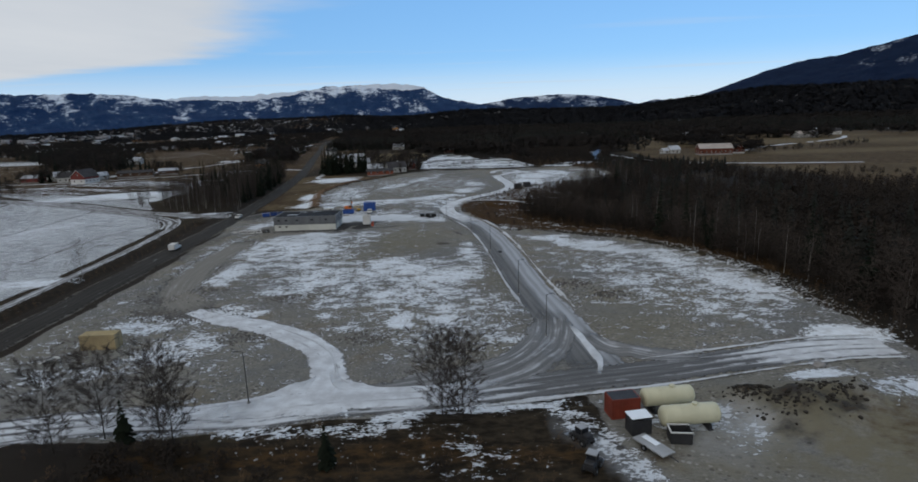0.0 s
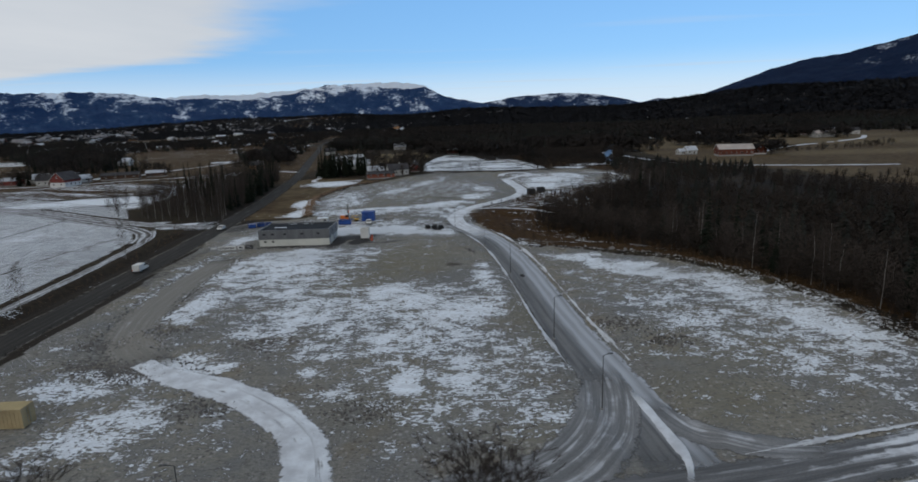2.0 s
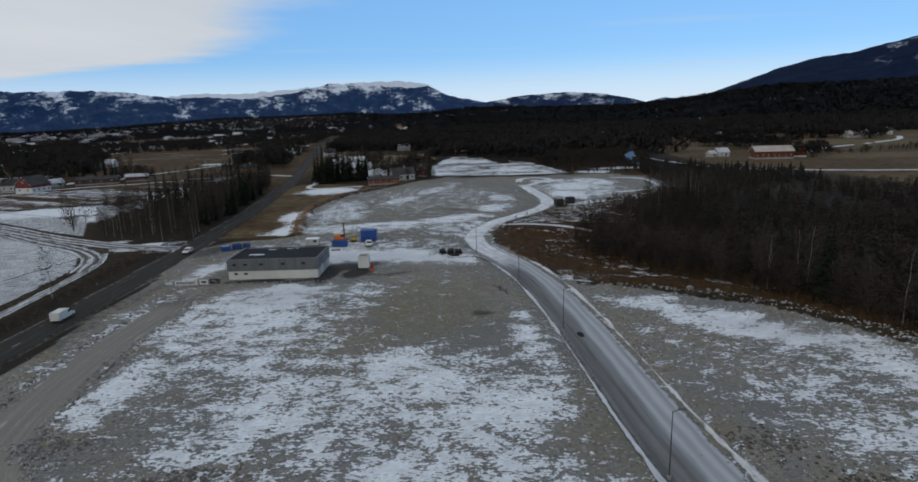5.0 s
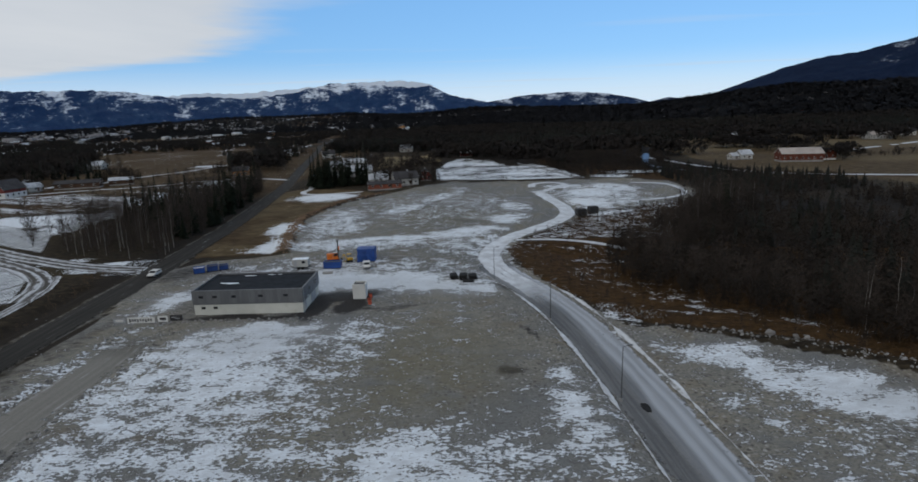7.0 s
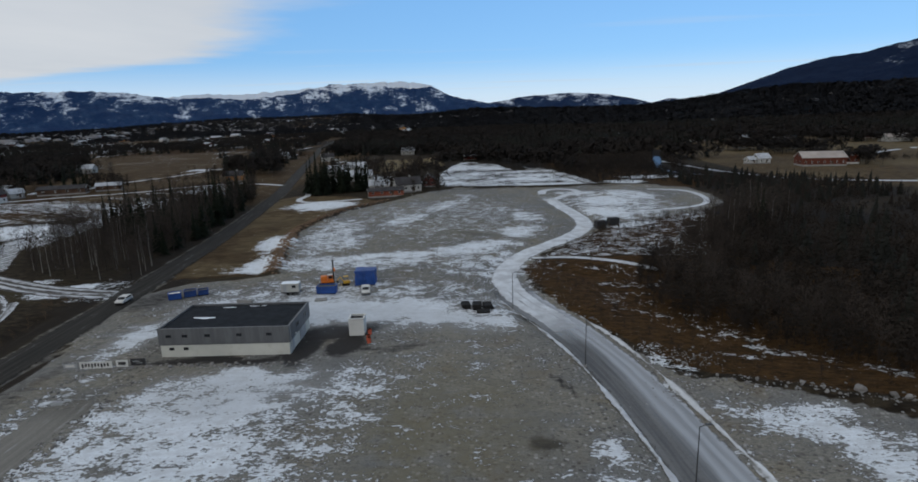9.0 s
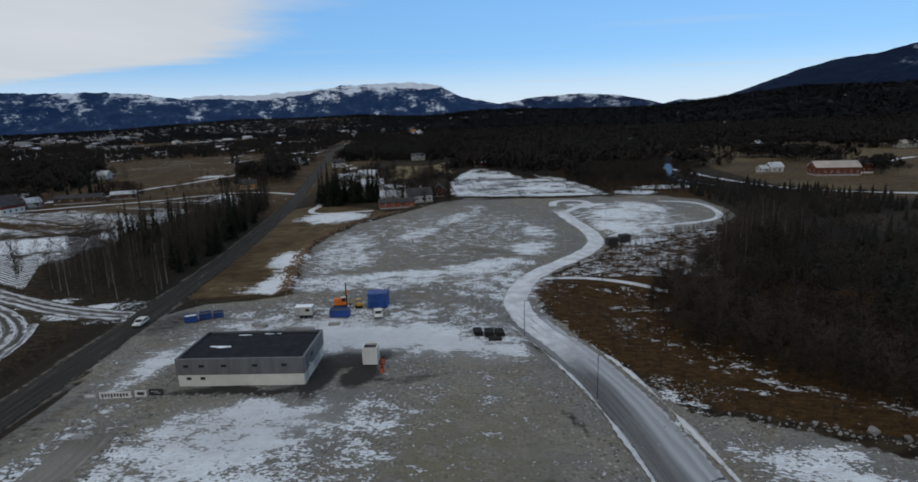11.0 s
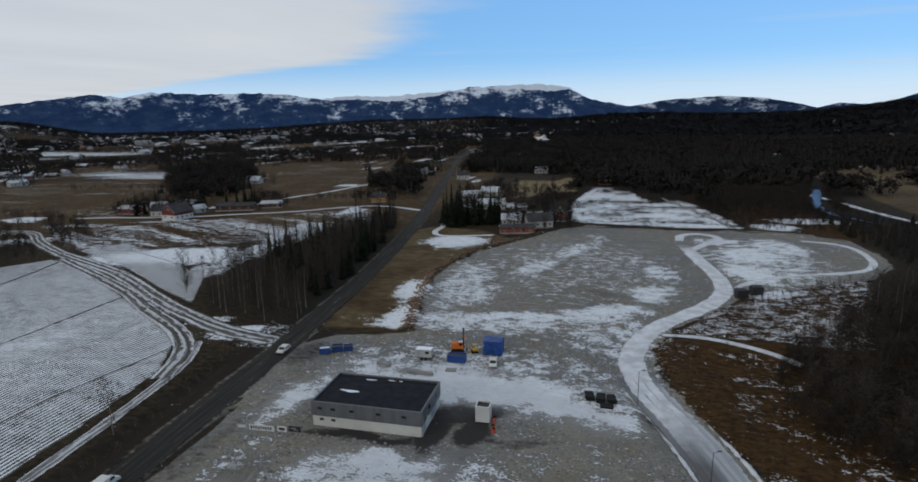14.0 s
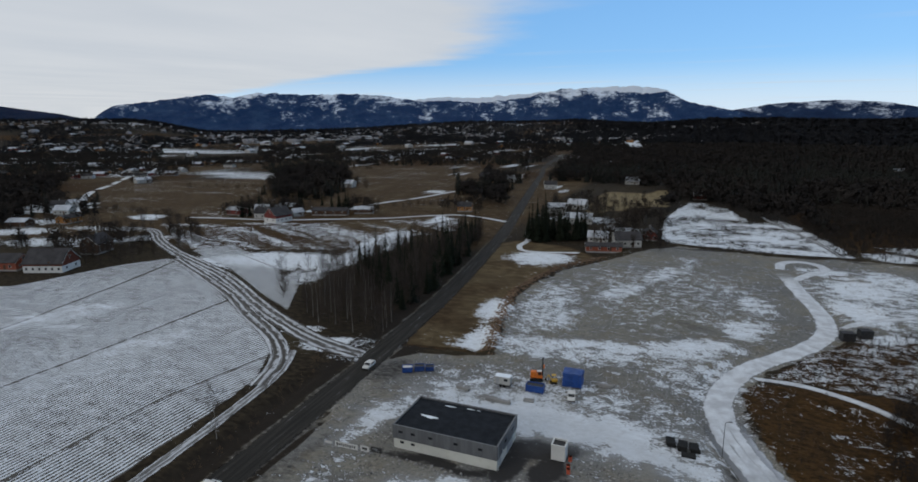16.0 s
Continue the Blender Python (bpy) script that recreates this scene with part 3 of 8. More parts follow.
# snow cover on the yard: centre x, y, half-lengths, angle in degrees, density
SNOW_SPOTS = [
    (-640, 600, 50, 30, 30, 0.6), (-690, 625, 30, 20, 0, 0.55), (-385, 320, 26, 14, 20, 0.7), (-408, 348, 18, 10, 30, 0.65), (-288, 428, 16, 10, 0, 0.5), (-345, 345, 30, 8, 10, 0.55), (-300, 375, 22, 6, 10, 0.5), (-260, 395, 26, 5, 15, 0.5),
    (-212, 224, 12.8, 5.2, 20, 0.85), (-208, 238, 11.5, 4.3, 20, 0.8), (-158, 221, 10.1, 3.9, 20, 0.8), (-156, 229, 6.8, 3.0, 20, 0.75), (-195, 222, 8.5, 2.8, 20, 0.8), (-110, 140, 9.5, 5.3, 20, 0.9),
    (-41, 113, 1.9, 2.9, 0, 0.75), (-47, 111, 4.1, 2.3, 0, 0.72), (-49, 99, 4.2, 1.6, 0, 0.6), (-54, 98, 2.8, 1.4, 0, 0.6), (-63, 125, 2.8, 3.3, 0, 0.5), (-73, 122, 3.8, 2.2, 0, 0.45), (-47, 96, 4.2, 3.9, 0, 0.6), (-54, 89, 4.0, 4.8, 0, 0.5), (-65, 82, 3.7, 1.6, 0, 0.45),
    (-18, 150, 5.9, 3.2, 0, 0.62), (-11, 148, 3.8, 2.4, 0, 0.62), (-5, 151, 1.4, 3.2, 0, 0.6), (-34, 158, 3.0, 2.8, 0, 0.5), (-33, 153, 3.4, 3.0, 0, 0.62), (3, 171, 2.1, 4.2, 0, 0.55), (4, 162, 2.7, 5.4, 0, 0.58), (6, 151, 2.8, 3.5, 0, 0.55), (-60, 183, 8.4, 5.6, 0, 0.55), (-49, 170, 9.7, 6.7, 0, 0.62), (-43, 152, 4.1, 3.8, 0, 0.62), (-57, 160, 4.8, 3.3, 0, 0.55), (-29, 179, 5.8, 2.8, 0, 0.48), (-14, 155, 2.8, 1.5, 0, 0.5), (32, 177, 5.3, 3.1, 0, 0.6), (41, 168, 8.0, 3.2, 0, 0.66), (43, 160, 3.6, 4.4, 0, 0.66), (26, 162, 3.0, 2.9, 0, 0.5), (28, 155, 3.3, 2.6, 0, 0.5), (-36, 133, 7.2, 5.8, 0, 0.55), (-12, 104, 4.4, 4.7, 0, 0.66), (-3, 106, 3.0, 3.5, 0, 0.66), (1, 97, 2.0, 2.2, 0, 0.55), (-5, 128, 7.8, 6.0, 0, 0.56), (-23, 138, 7.5, 5.8, 0, 0.55), (-27, 111, 2.4, 2.4, 0, 0.6), (-18, 121, 5.4, 4.0, 0, 0.5), (-58, 138, 4.5, 8.7, 0, 0.55),
    (30, 213, 14, 7, -40, 0.34), (22, 228, 8, 12, 0, 0.33), (50, 190, 12, 5, -30, 0.36),
    (-106, 243, 14, 5, 20, 0.72), (-99, 238, 7, 5, 0, 0.6), (-120, 250, 14, 3, 30, 0.6),
    (-40, 230, 44, 18, 0, 0.44), (-44, 262, 34, 9, 6, 0.54), (-8, 258, 18, 22, 10, 0.46), (-58, 300, 12, 40, 0, 0.50), (-76, 215, 7, 24, -12, 0.5), (-74, 170, 6, 30, 0, 0.44), (52, 128, 26, 40, 10, 0.42), (-80, 480, 26, 16, 0, 0.6), (-50, 455, 14, 10, 0, 0.5),
    (-22, 138, 34, 26, 8, 0.47), (-46, 165, 22, 34, -10, 0.47), (-4, 110, 22, 26, 0, 0.42), (46, 135, 24, 34, 20, 0.40), (-20, 330, 50, 60, 0, 0.36), (50, 350, 26, 46, 0, 0.5), (-46, 225, 34, 14, 0, 0.42),
    (-50, 182, 15, 14, 10, 0.62), (-46, 193, 10, 5, 0, 0.72), (-60, 172, 9, 16, -20, 0.55), (-59, 145, 6, 11, -10, 0.62), (-44, 163, 9, 14, 0, 0.5),
    (-34, 138, 14, 12, 10, 0.55), (-14, 145, 12, 9, 0, 0.60), (-4, 136, 12, 9, 10, 0.62), (2, 142, 7, 8, 0, 0.55), (-10, 121, 14, 9, 0, 0.55),
    (-3, 106, 9, 8, 0, 0.5), (7, 112, 6, 9, 0, 0.48), (-26, 117, 8, 6, 0, 0.46), (-20, 103, 9, 6, 0, 0.40), (7, 94, 8, 6, 0, 0.44), (4, 158, 6, 14, 0, 0.45),
    (-30, 188, 9, 10, 0, 0.45), (-18, 153, 8, 5, 0, 0.52), (-40, 128, 9, 6, 0, 0.5), (-44, 173, 8, 10, 20, 0.62),
    (-50, 94, 9, 10, -25, 0.55), (-57, 88, 7, 5, 0, 0.45), (-50, 112.5, 10, 6, 25, 0.66), (-60, 107, 9, 7, 0, 0.52), (-67, 84, 8, 4, 20, 0.42),
    (-74.5, 212, 5, 15, -18, 0.85), (-68, 228, 9, 6, 0, 0.55), (-66, 236, 8, 5, 0, 0.42), (-40, 222, 20, 9, -5, 0.86), (-20, 220, 20, 10, -10, 0.80), (-58, 223, 12, 6, 0, 0.62), (-30, 214, 10, 5, 0, 0.6), (-45, 231, 10, 5, 0, 0.6), (-14, 215, 8, 7, 0, 0.45),
    (40, 163, 20, 6, -40, 0.64), (56, 145, 8, 22, 10, 0.56), (62, 122, 7, 16, 5, 0.62), (28, 174, 11, 5, -30, 0.6), (41, 126, 8, 8, 0, 0.52), (36, 138, 8, 8, 0, 0.46), (28, 115, 7, 6, 0, 0.34), (52, 108, 9, 10, 0, 0.46), (66, 92, 8, 5, 0, 0.8), (60, 89, 12, 3, 10, 0.6),
    (-38, 268, 30, 6, 8, 0.62), (-10, 276, 16, 8, 25, 0.66), (4, 298, 9, 14, -20, 0.62), (10, 325, 8, 14, 0, 0.55), (-36, 326, 9, 20, -25, 0.55), (-22, 358, 8, 24, -25, 0.52), (-52, 290, 8, 18, 0, 0.5), (-14, 384, 10, 14, 0, 0.42), (-2, 340, 14, 14, 0, 0.4),
    (42, 330, 10, 18, 20, 0.72), (48, 360, 14, 18, 0, 0.68), (62, 375, 14, 22, 10, 0.6), (40, 385, 12, 9, 0, 0.6), (-57, 262, 5, 14, 0, 0.5), (44, 306, 12, 4, 30, 0.8),
    (30, 66, 6, 4, 0, 0.58), (17, 66, 3, 11, 20, 0.46), (54, 77, 6, 2.5, 10, 0.72), (62, 72, 8, 3, 25, 0.62), (34, 61, 5, 4, 0, 0.42), (20, 55, 2.5, 11, 25, 0.5),
    (-9, 67, 7, 2.5, 5, 0.52), (-26, 67.5, 26, 1.6, 1, 0.58), (-52, 68, 12, 2, 8, 0.6), (0, 71, 20, 1.5, 8, 0.62), (2, 60, 9, 6, 0, 0.33),
    (-69, 262, 6, 12, 8, 0.8), (-73, 288, 6, 14, 8, 0.8), (-78, 366, 16, 14, 20, 0.78), (-66, 256, 14, 3, 5, 0.55), (24, 250, 9, 3, -20, 0.5), (34, 206, 7, 2.5, -35, 0.42), (38, 199, 6, 2.5, -25, 0.5), (32, 196, 7, 2, -35, 0.50), (18, 196, 3, 8, 20, 0.5), (24, 240, 10, 7, 0, 0.36),
    (-193, 318, 40, 17, 12, 0.98), (-160, 330, 8, 34, 0, 0.8), (-162, 300, 10, 18, 0, 0.62), (-165, 375, 12, 34, 8, 0.86), (75, 425, 12, 10, 0, 0.85), (95, 445, 20, 10, 0, 0.8),
    (-208, 228, 30, 10, 70, 0.72), (-160, 222, 20, 9, 65, 0.72), (-186, 130, 44, 13, 75, 0.66), (-300, 330, 30, 10, 30, 0.6), (-330, 310, 40, 14, 20, 0.6), (-120, 60, 10, 30, 10, 0.7)]
WET_SPOTS = [(44, 67.5, 6.5, 4.0, 0, 1.0), (60, 58, 22, 9, 0, 0.34), (36, 56, 10, 6, 0, 0.36), (-3.7, 173.6, 2.6, 2.2, 0, 0.75), (-1.7, 217, 2, 5, 20, 0.6), (-82, 170, 4.5, 60, -2, 0.5), (-78, 225, 10, 16, 10, 0.42), (-84, 232, 8, 10, 0, 0.6), (-70, 204, 5, 6, 0, 0.4), (-41, 204, 3.4, 9, 0, 1.0), (-37, 211, 9, 3.0, 3, 1.0), (-33.5, 205, 3.6, 6, 0, 1.0), (-28, 203, 10, 1.8, 5, 0.55), (-54, 199.6, 17, 1.8, 0, 0.8), (-75, 249.5, 18, 1.6, 5, 0.8), (20, 411, 60, 2.2, -1, 0.8), (-4, 174, 3.5, 3, 0, 0.5), (0, 187, 1.2, 6, 20, 0.7), (-11, 296, 4, 10, 60, 0.5), (-12, 222, 6, 5, 0, 0.4), (-18, 212, 10, 3, 0, 0.4), (42, 67, 5, 4, 0, 1.0), (49, 68.5, 4.5, 3, 0, 0.9), (39, 71.5, 3, 2, 0, 0.7), (40, 61, 5, 2.5, 20, 0.7), (-62, 121, 4, 8, 30, 0.5)]
TRODDEN_SPOTS = [(-38, 220, 22, 8, -4, 1.0), (-20, 217, 13, 6, -8, 0.9), (-42, 230, 12, 6, 0, 0.7), (-60, 226, 12, 7, 0, 0.5), (-74, 214, 5, 14, -18, 0.7), (-14, 224, 12, 6, 0, 0.4), (35, 64, 6, 5, -20, 0.75), (31, 60, 4, 4, 0, 0.5), (17.5, 60, 1.8, 9, 20, 0.6), (-48, 188, 12, 8, 10, 0.8), (46, 160, 12, 4, -40, 0.7)]
SOIL_SPOTS = [(70, 445, 16, 26, 0, 0.6), (90, 470, 20, 30, 0, 0.6), (-16, 60, 60, 5, 0, 0.5), (43.5, 67, 5.5, 4.5, 0, 0.35), (39, 71.5, 3.2, 2.4, 0, 0.6), (52, 69.5, 6, 3.5, 0, 0.3), (-16, 57, 40, 7, 0, 0.40), (62, 60, 20, 14, 0, 0.45), (82, 480, 28, 60, 10, 0.8), (70, 530, 30, 40, 0, 0.7), (100, 420, 16, 30, 0, 0.8), (-76, 250, 14, 1.3, 5, 0.7)]
MOSS_SPOTS = [(50, 60, 22, 14, 0, 0.9), (-18, 175, 14, 18, 0, 0.8), (-25, 156, 10, 9, 0, 0.6), (11, 128, 5, 16, 0, 0.8), (30, 98, 12, 9, 0, 0.6), (-12, 98, 12, 8, 0, 0.4), (-22, 310, 14, 24, 0, 0.7), (8, 90, 8, 6, 0, 0.6), (45, 55, 26, 22, 0, 0.6), (40, 112, 16, 10, 0, 0.5), (-70, 100, 8, 16, 0, 0.3)]


def curve_points(pts, step):
    """A smooth line through the points, at about even steps."""
    p = np.array(pts, float)
    q = np.vstack([2 * p[0] - p[1], p, 2 * p[-1] - p[-2]])
    out = []
    for i in range(1, len(q) - 2):
        a, b, c, d = q[i - 1], q[i], q[i + 1], q[i + 2]
        for t in np.linspace(0, 1, max(2, int(np.linalg.norm(c - b) / step) + 1), endpoint=False):
            out.append(0.5 * (2 * b + (c - a) * t + (2 * a - 5 * b + 4 * c - d) * t * t + (3 * b - a - 3 * c + d) * t ** 3))
    return np.array(out + [p[-1]])


def near_line(x, y, pts):
    """The distance of each place from a line of points."""
    best = np.full(np.shape(x), 1e9)
    p = np.array(pts, float)
    for a, b in zip(p[:-1], p[1:]):
        d = b - a
        t = np.clip(((x - a[0]) * d[0] + (y - a[1]) * d[1]) / (d @ d + 1e-9), 0, 1)
        best = np.minimum(best, np.hypot(x - a[0] - t * d[0], y - a[1] - t * d[1]))
    return best


def inside(x, y, poly):
    """How far inside the outline each place is; negative outside."""
    odd = np.zeros(np.shape(x), bool)
    for (ax, ay), (bx, by) in zip(poly, poly[1:] + poly[:1]):
        if ay != by:
            odd ^= ((ay > y) != (by > y)) & (x < (bx - ax) * (y - ay) / (by - ay) + ax)
    return np.where(odd, 1, -1) * near_line(x, y, poly + poly[:1])


def step_up(lo, hi, v):
    t = np.clip((v - lo) / (hi - lo), 0, 1)
    return t * t * (3 - 2 * t)


def hash2(i, j):
    v = np.sin(i * 127.1 + j * 311.7) * 43758.5453
    return v - np.floor(v)


def fractal(x, y, size, octaves=4):
    """Smooth noise around 0 with lumps of the given size."""
    total, amp, norm = 0.0, 1.0, 0.0
    for k in range(octaves):
        u, v = np.asarray(x) / size + 17.3 * k, np.asarray(y) / size - 9.1 * k
        i, j = np.floor(u), np.floor(v)
        s, t = u - i, v - j
        s, t = s * s * (3 - 2 * s), t * t * (3 - 2 * t)
        n = (hash2(i, j) * (1 - s) + hash2(i + 1, j) * s) * (1 - t) + (hash2(i, j + 1) * (1 - s) + hash2(i + 1, j + 1) * s) * t
        total, norm = total + amp * (n - 0.5), norm + amp
        amp, size = amp * 0.5, size * 0.5
    return total / norm * 2


def spots(x, y, rows):
    best = np.zeros(np.shape(x))
    x, y = x + 3.0 * fractal(x, y, 11, 3), y + 3.0 * fractal(x + 70, y, 11, 3)
    for cx, cy, rx, ry, turn, dens in rows:
        c, s = math.cos(radians(turn)), math.sin(radians(turn))
        u, v = ((x - cx) * c + (y - cy) * s) / rx, (-(x - cx) * s + (y - cy) * c) / ry
        best = np.maximum(best, dens * (1 - step_up(0.35, 1.55, np.hypot(u, v))))
    return best


def height(x, y):
    """The ground's height: a flat yard with sunken roads, ditches and heaps, a plain and wooded hills behind it."""
    x, y = np.asarray(x, float), np.asarray(y, float)
    z = 0.10 * fractal(x, y, 9.0, 3)
    site = inside(x, y, SITE)
    z = z + 0.35 * fractal(x, y, 30, 3) * step_up(5, -40, site)
    for line, half, deep in ((SITE_ROAD, 4.6, 0.55), (CROSS_ROAD, 4.8, 0.35), (CURVE_ROAD, 3.2, 0.2), (HEADLAND, 2.6, 0.05), (PAD_WEST_TRACK, 4.4, 0.25), (CYCLE_PATH, 2.0, 0.0), (ROAD, 5.5, 0.2), (FIELD_TRACK, 3.0, 0.1), (SUB_TRACK, 1.4, 0.1), (LOOP, 2.5, 0.1)):
        d = near_line(x, y, line)
        f = 1 - step_up(half, half + 2.2, d)
        z = z * (1 - f) - deep * f
    # ditch beside the road, ditch and bank along the pad's north-west side
    d = near_line(x, y, [(-94, 20), (-95, 130), (-97.5, 190), (-101, 222)])
    z = z - 0.9 * (1 - step_up(0.6, 3.2, d))
    d = near_line(x, y, [(-63, 252), (-68, 275), (-72, 300), (-72, 318), (-65, 350), (-50, 376), (-36, 402)])
    z = z + 0.8 * (1 - step_up(0.8, 3.5, d))
    d = near_line(x, y, [(23, 187), (33, 184), (49, 176), (64, 157), (71, 135), (72, 112)])
    z = z + 0.7 * (1 - step_up(0.8, 3.0, d)) * (0.8 + 0.5 * fractal(x, y, 3, 2))
    d = near_line(x, y, [(-18, 418), (20, 410), (60, 413), (84, 404)])
    z = z + 1.0 * (1 - step_up(0.8, 4.0, d))
    # the wood's floor falls to the river
    z = z - 3.0 * step_up(0, 45, inside(x, y, FOREST)) - 1.5 * step_up(2, 20, inside(x, y, HEATH))
    # soil heaps beside the works yard
    for hx, hy, r, h in ((39, 71, 3.0, 1.2), (43.5, 66.5, 4.5, 2.6), (47, 70, 3.5, 1.3), (51, 69.5, 5.0, 1.5), (56, 70, 5, 1.0), (54, 378, 5, 1.0), (48, 335, 4, 0.8), (-64, 102, 4, 0.6), (-72, 108, 6, 0.7), (-75, 128, 4, 0.7), (-61, 127, 4, 0.7), (-57, 124, 4, 0.5)):
        d = np.hypot(x - hx, y - hy) / r
        z = z + h * np.exp(-d * d) * (1 + 0.6 * fractal(x, y, 2.2, 3))
    # the plain and the hills
    far = step_up(500, 1500, np.hypot(x, y - 100))
    z = z + 3.0 * far * fractal(x, y, 300, 3)
    az = np.degrees(np.arctan2(x, y - 110))
    r = np.hypot(x, y - 110)
    hill = step_up(-14, 4, az) * (1 - step_up(18, 30, az) * 0.6)
    z = z + hill * step_up(1300, 2600, r) * (44 + 30 * fractal(x, y, 900, 3))
    z = z + step_up(-40, -16, az) * (1 - step_up(-12, -2, az)) * step_up(2200, 3300, r) * (40 + 25 * fractal(x, y, 700, 3))
    z = z + step_up(-45, -52, az) * step_up(1700, 2900, r) * (62 + 40 * fractal(x, y, 900, 3))
    east = step_up(16, 30, az) * step_up(800, 2200, r)
    z = z + east * (25 + 60 * step_up(1300, 3000, r) + 20 * fractal(x, y, 500, 3))
    return z


def wooded(x, y):
    """How thickly wooded the wider land is, 0 to 1."""
    az, r = np.degrees(np.arctan2(x + 10, y - 110)), np.hypot(x + 10, y - 110)
    patches = fractal(x, y * 0.7, 210, 3)
    dense = step_up(-5, -1, az) * np.where(x > 58, step_up(455, 490, r), step_up(330, 350, r)) * step_up(2, -4, inside(x, y, SITE))
    dense = np.maximum(dense, step_up(-18, -10, az) * step_up(620, 760, r))
    farm = step_up(150, 172, x - 0.08 * (y - 400)) * (1 - step_up(720, 800, y - 0.25 * (x - 300)))
    dense = dense * (1 - farm) + farm * 0.9 * step_up(0.30, 0.45, fractal(x - 500, y, 120, 3))
    plain = step_up(-8, -16, az) * (step_up(0.22, 0.30, patches) * step_up(390, 480, r))
    plain = np.maximum(plain, step_up(-8, -16, az) * step_up(760, 900, r) * step_up(0.06, 0.16, patches))
    plain = np.maximum(plain, 0.9 * step_up(-8, -16, az) * step_up(1300, 1450, r) * np.maximum(step_up(-0.06, 0.06, fractal(x + 300, y * 0.8, 260, 3)), step_up(2300, 2600, r)))
    hills = step_up(1400, 2300, r) * (0.9 * step_up(-16, -8, az) + 0.9 * step_up(2500, 2900, r)).clip(0, 0.9)
    w = np.maximum.reduce([dense, plain, hills * step_up(-0.30, -0.05, patches)])
    w = w * step_up(12, 22, near_line(x, y, ROAD)) * step_up(8, 14, near_line(x, y, FARM_TRACK)) * step_up(10, 16, near_line(x, y, FARM_ROAD)) * step_up(4, 7, near_line(x, y, RIVER)) * step_up(4, 8, near_line(x, y, EAST_ROAD)) * step_up(8, 14, near_line(x, y, BARN_TRACK))
    for poly in (NORTH_SNOW, FIELD, FIELD_NORTH, VERGE, HOUSE_FIELD, MEADOW, *BROWN_FIELDS, *PALE_FIELDS):
        w = w * step_up(2, -6, inside(x, y, poly))
    for poly in WEST_WOODS:
        w = np.maximum(w, step_up(-6, 4, inside(x, y, poly) + 10 * fractal(x, y, 30, 2)) * step_up(10, 16, near_line(x, y, ROAD)))
    return w


def axis_steps(lo, hi, dense_lo, dense_hi, step, grow=1.12):
    """Even steps over the near stretch, growing steps out to the far limits."""
    mid = list(np.arange(dense_lo, dense_hi + 0.01, step))
    out, s = [], step
    v = dense_hi
    while v < hi:
        s = min(s * grow, 90)
        v += s
        out.append(v)
    back, s, v = [], step, dense_lo
    while v > lo:
        s = min(s * grow, 90)
        v -= s
        back.append(v)
    return np.array(back[::-1] + mid + out)


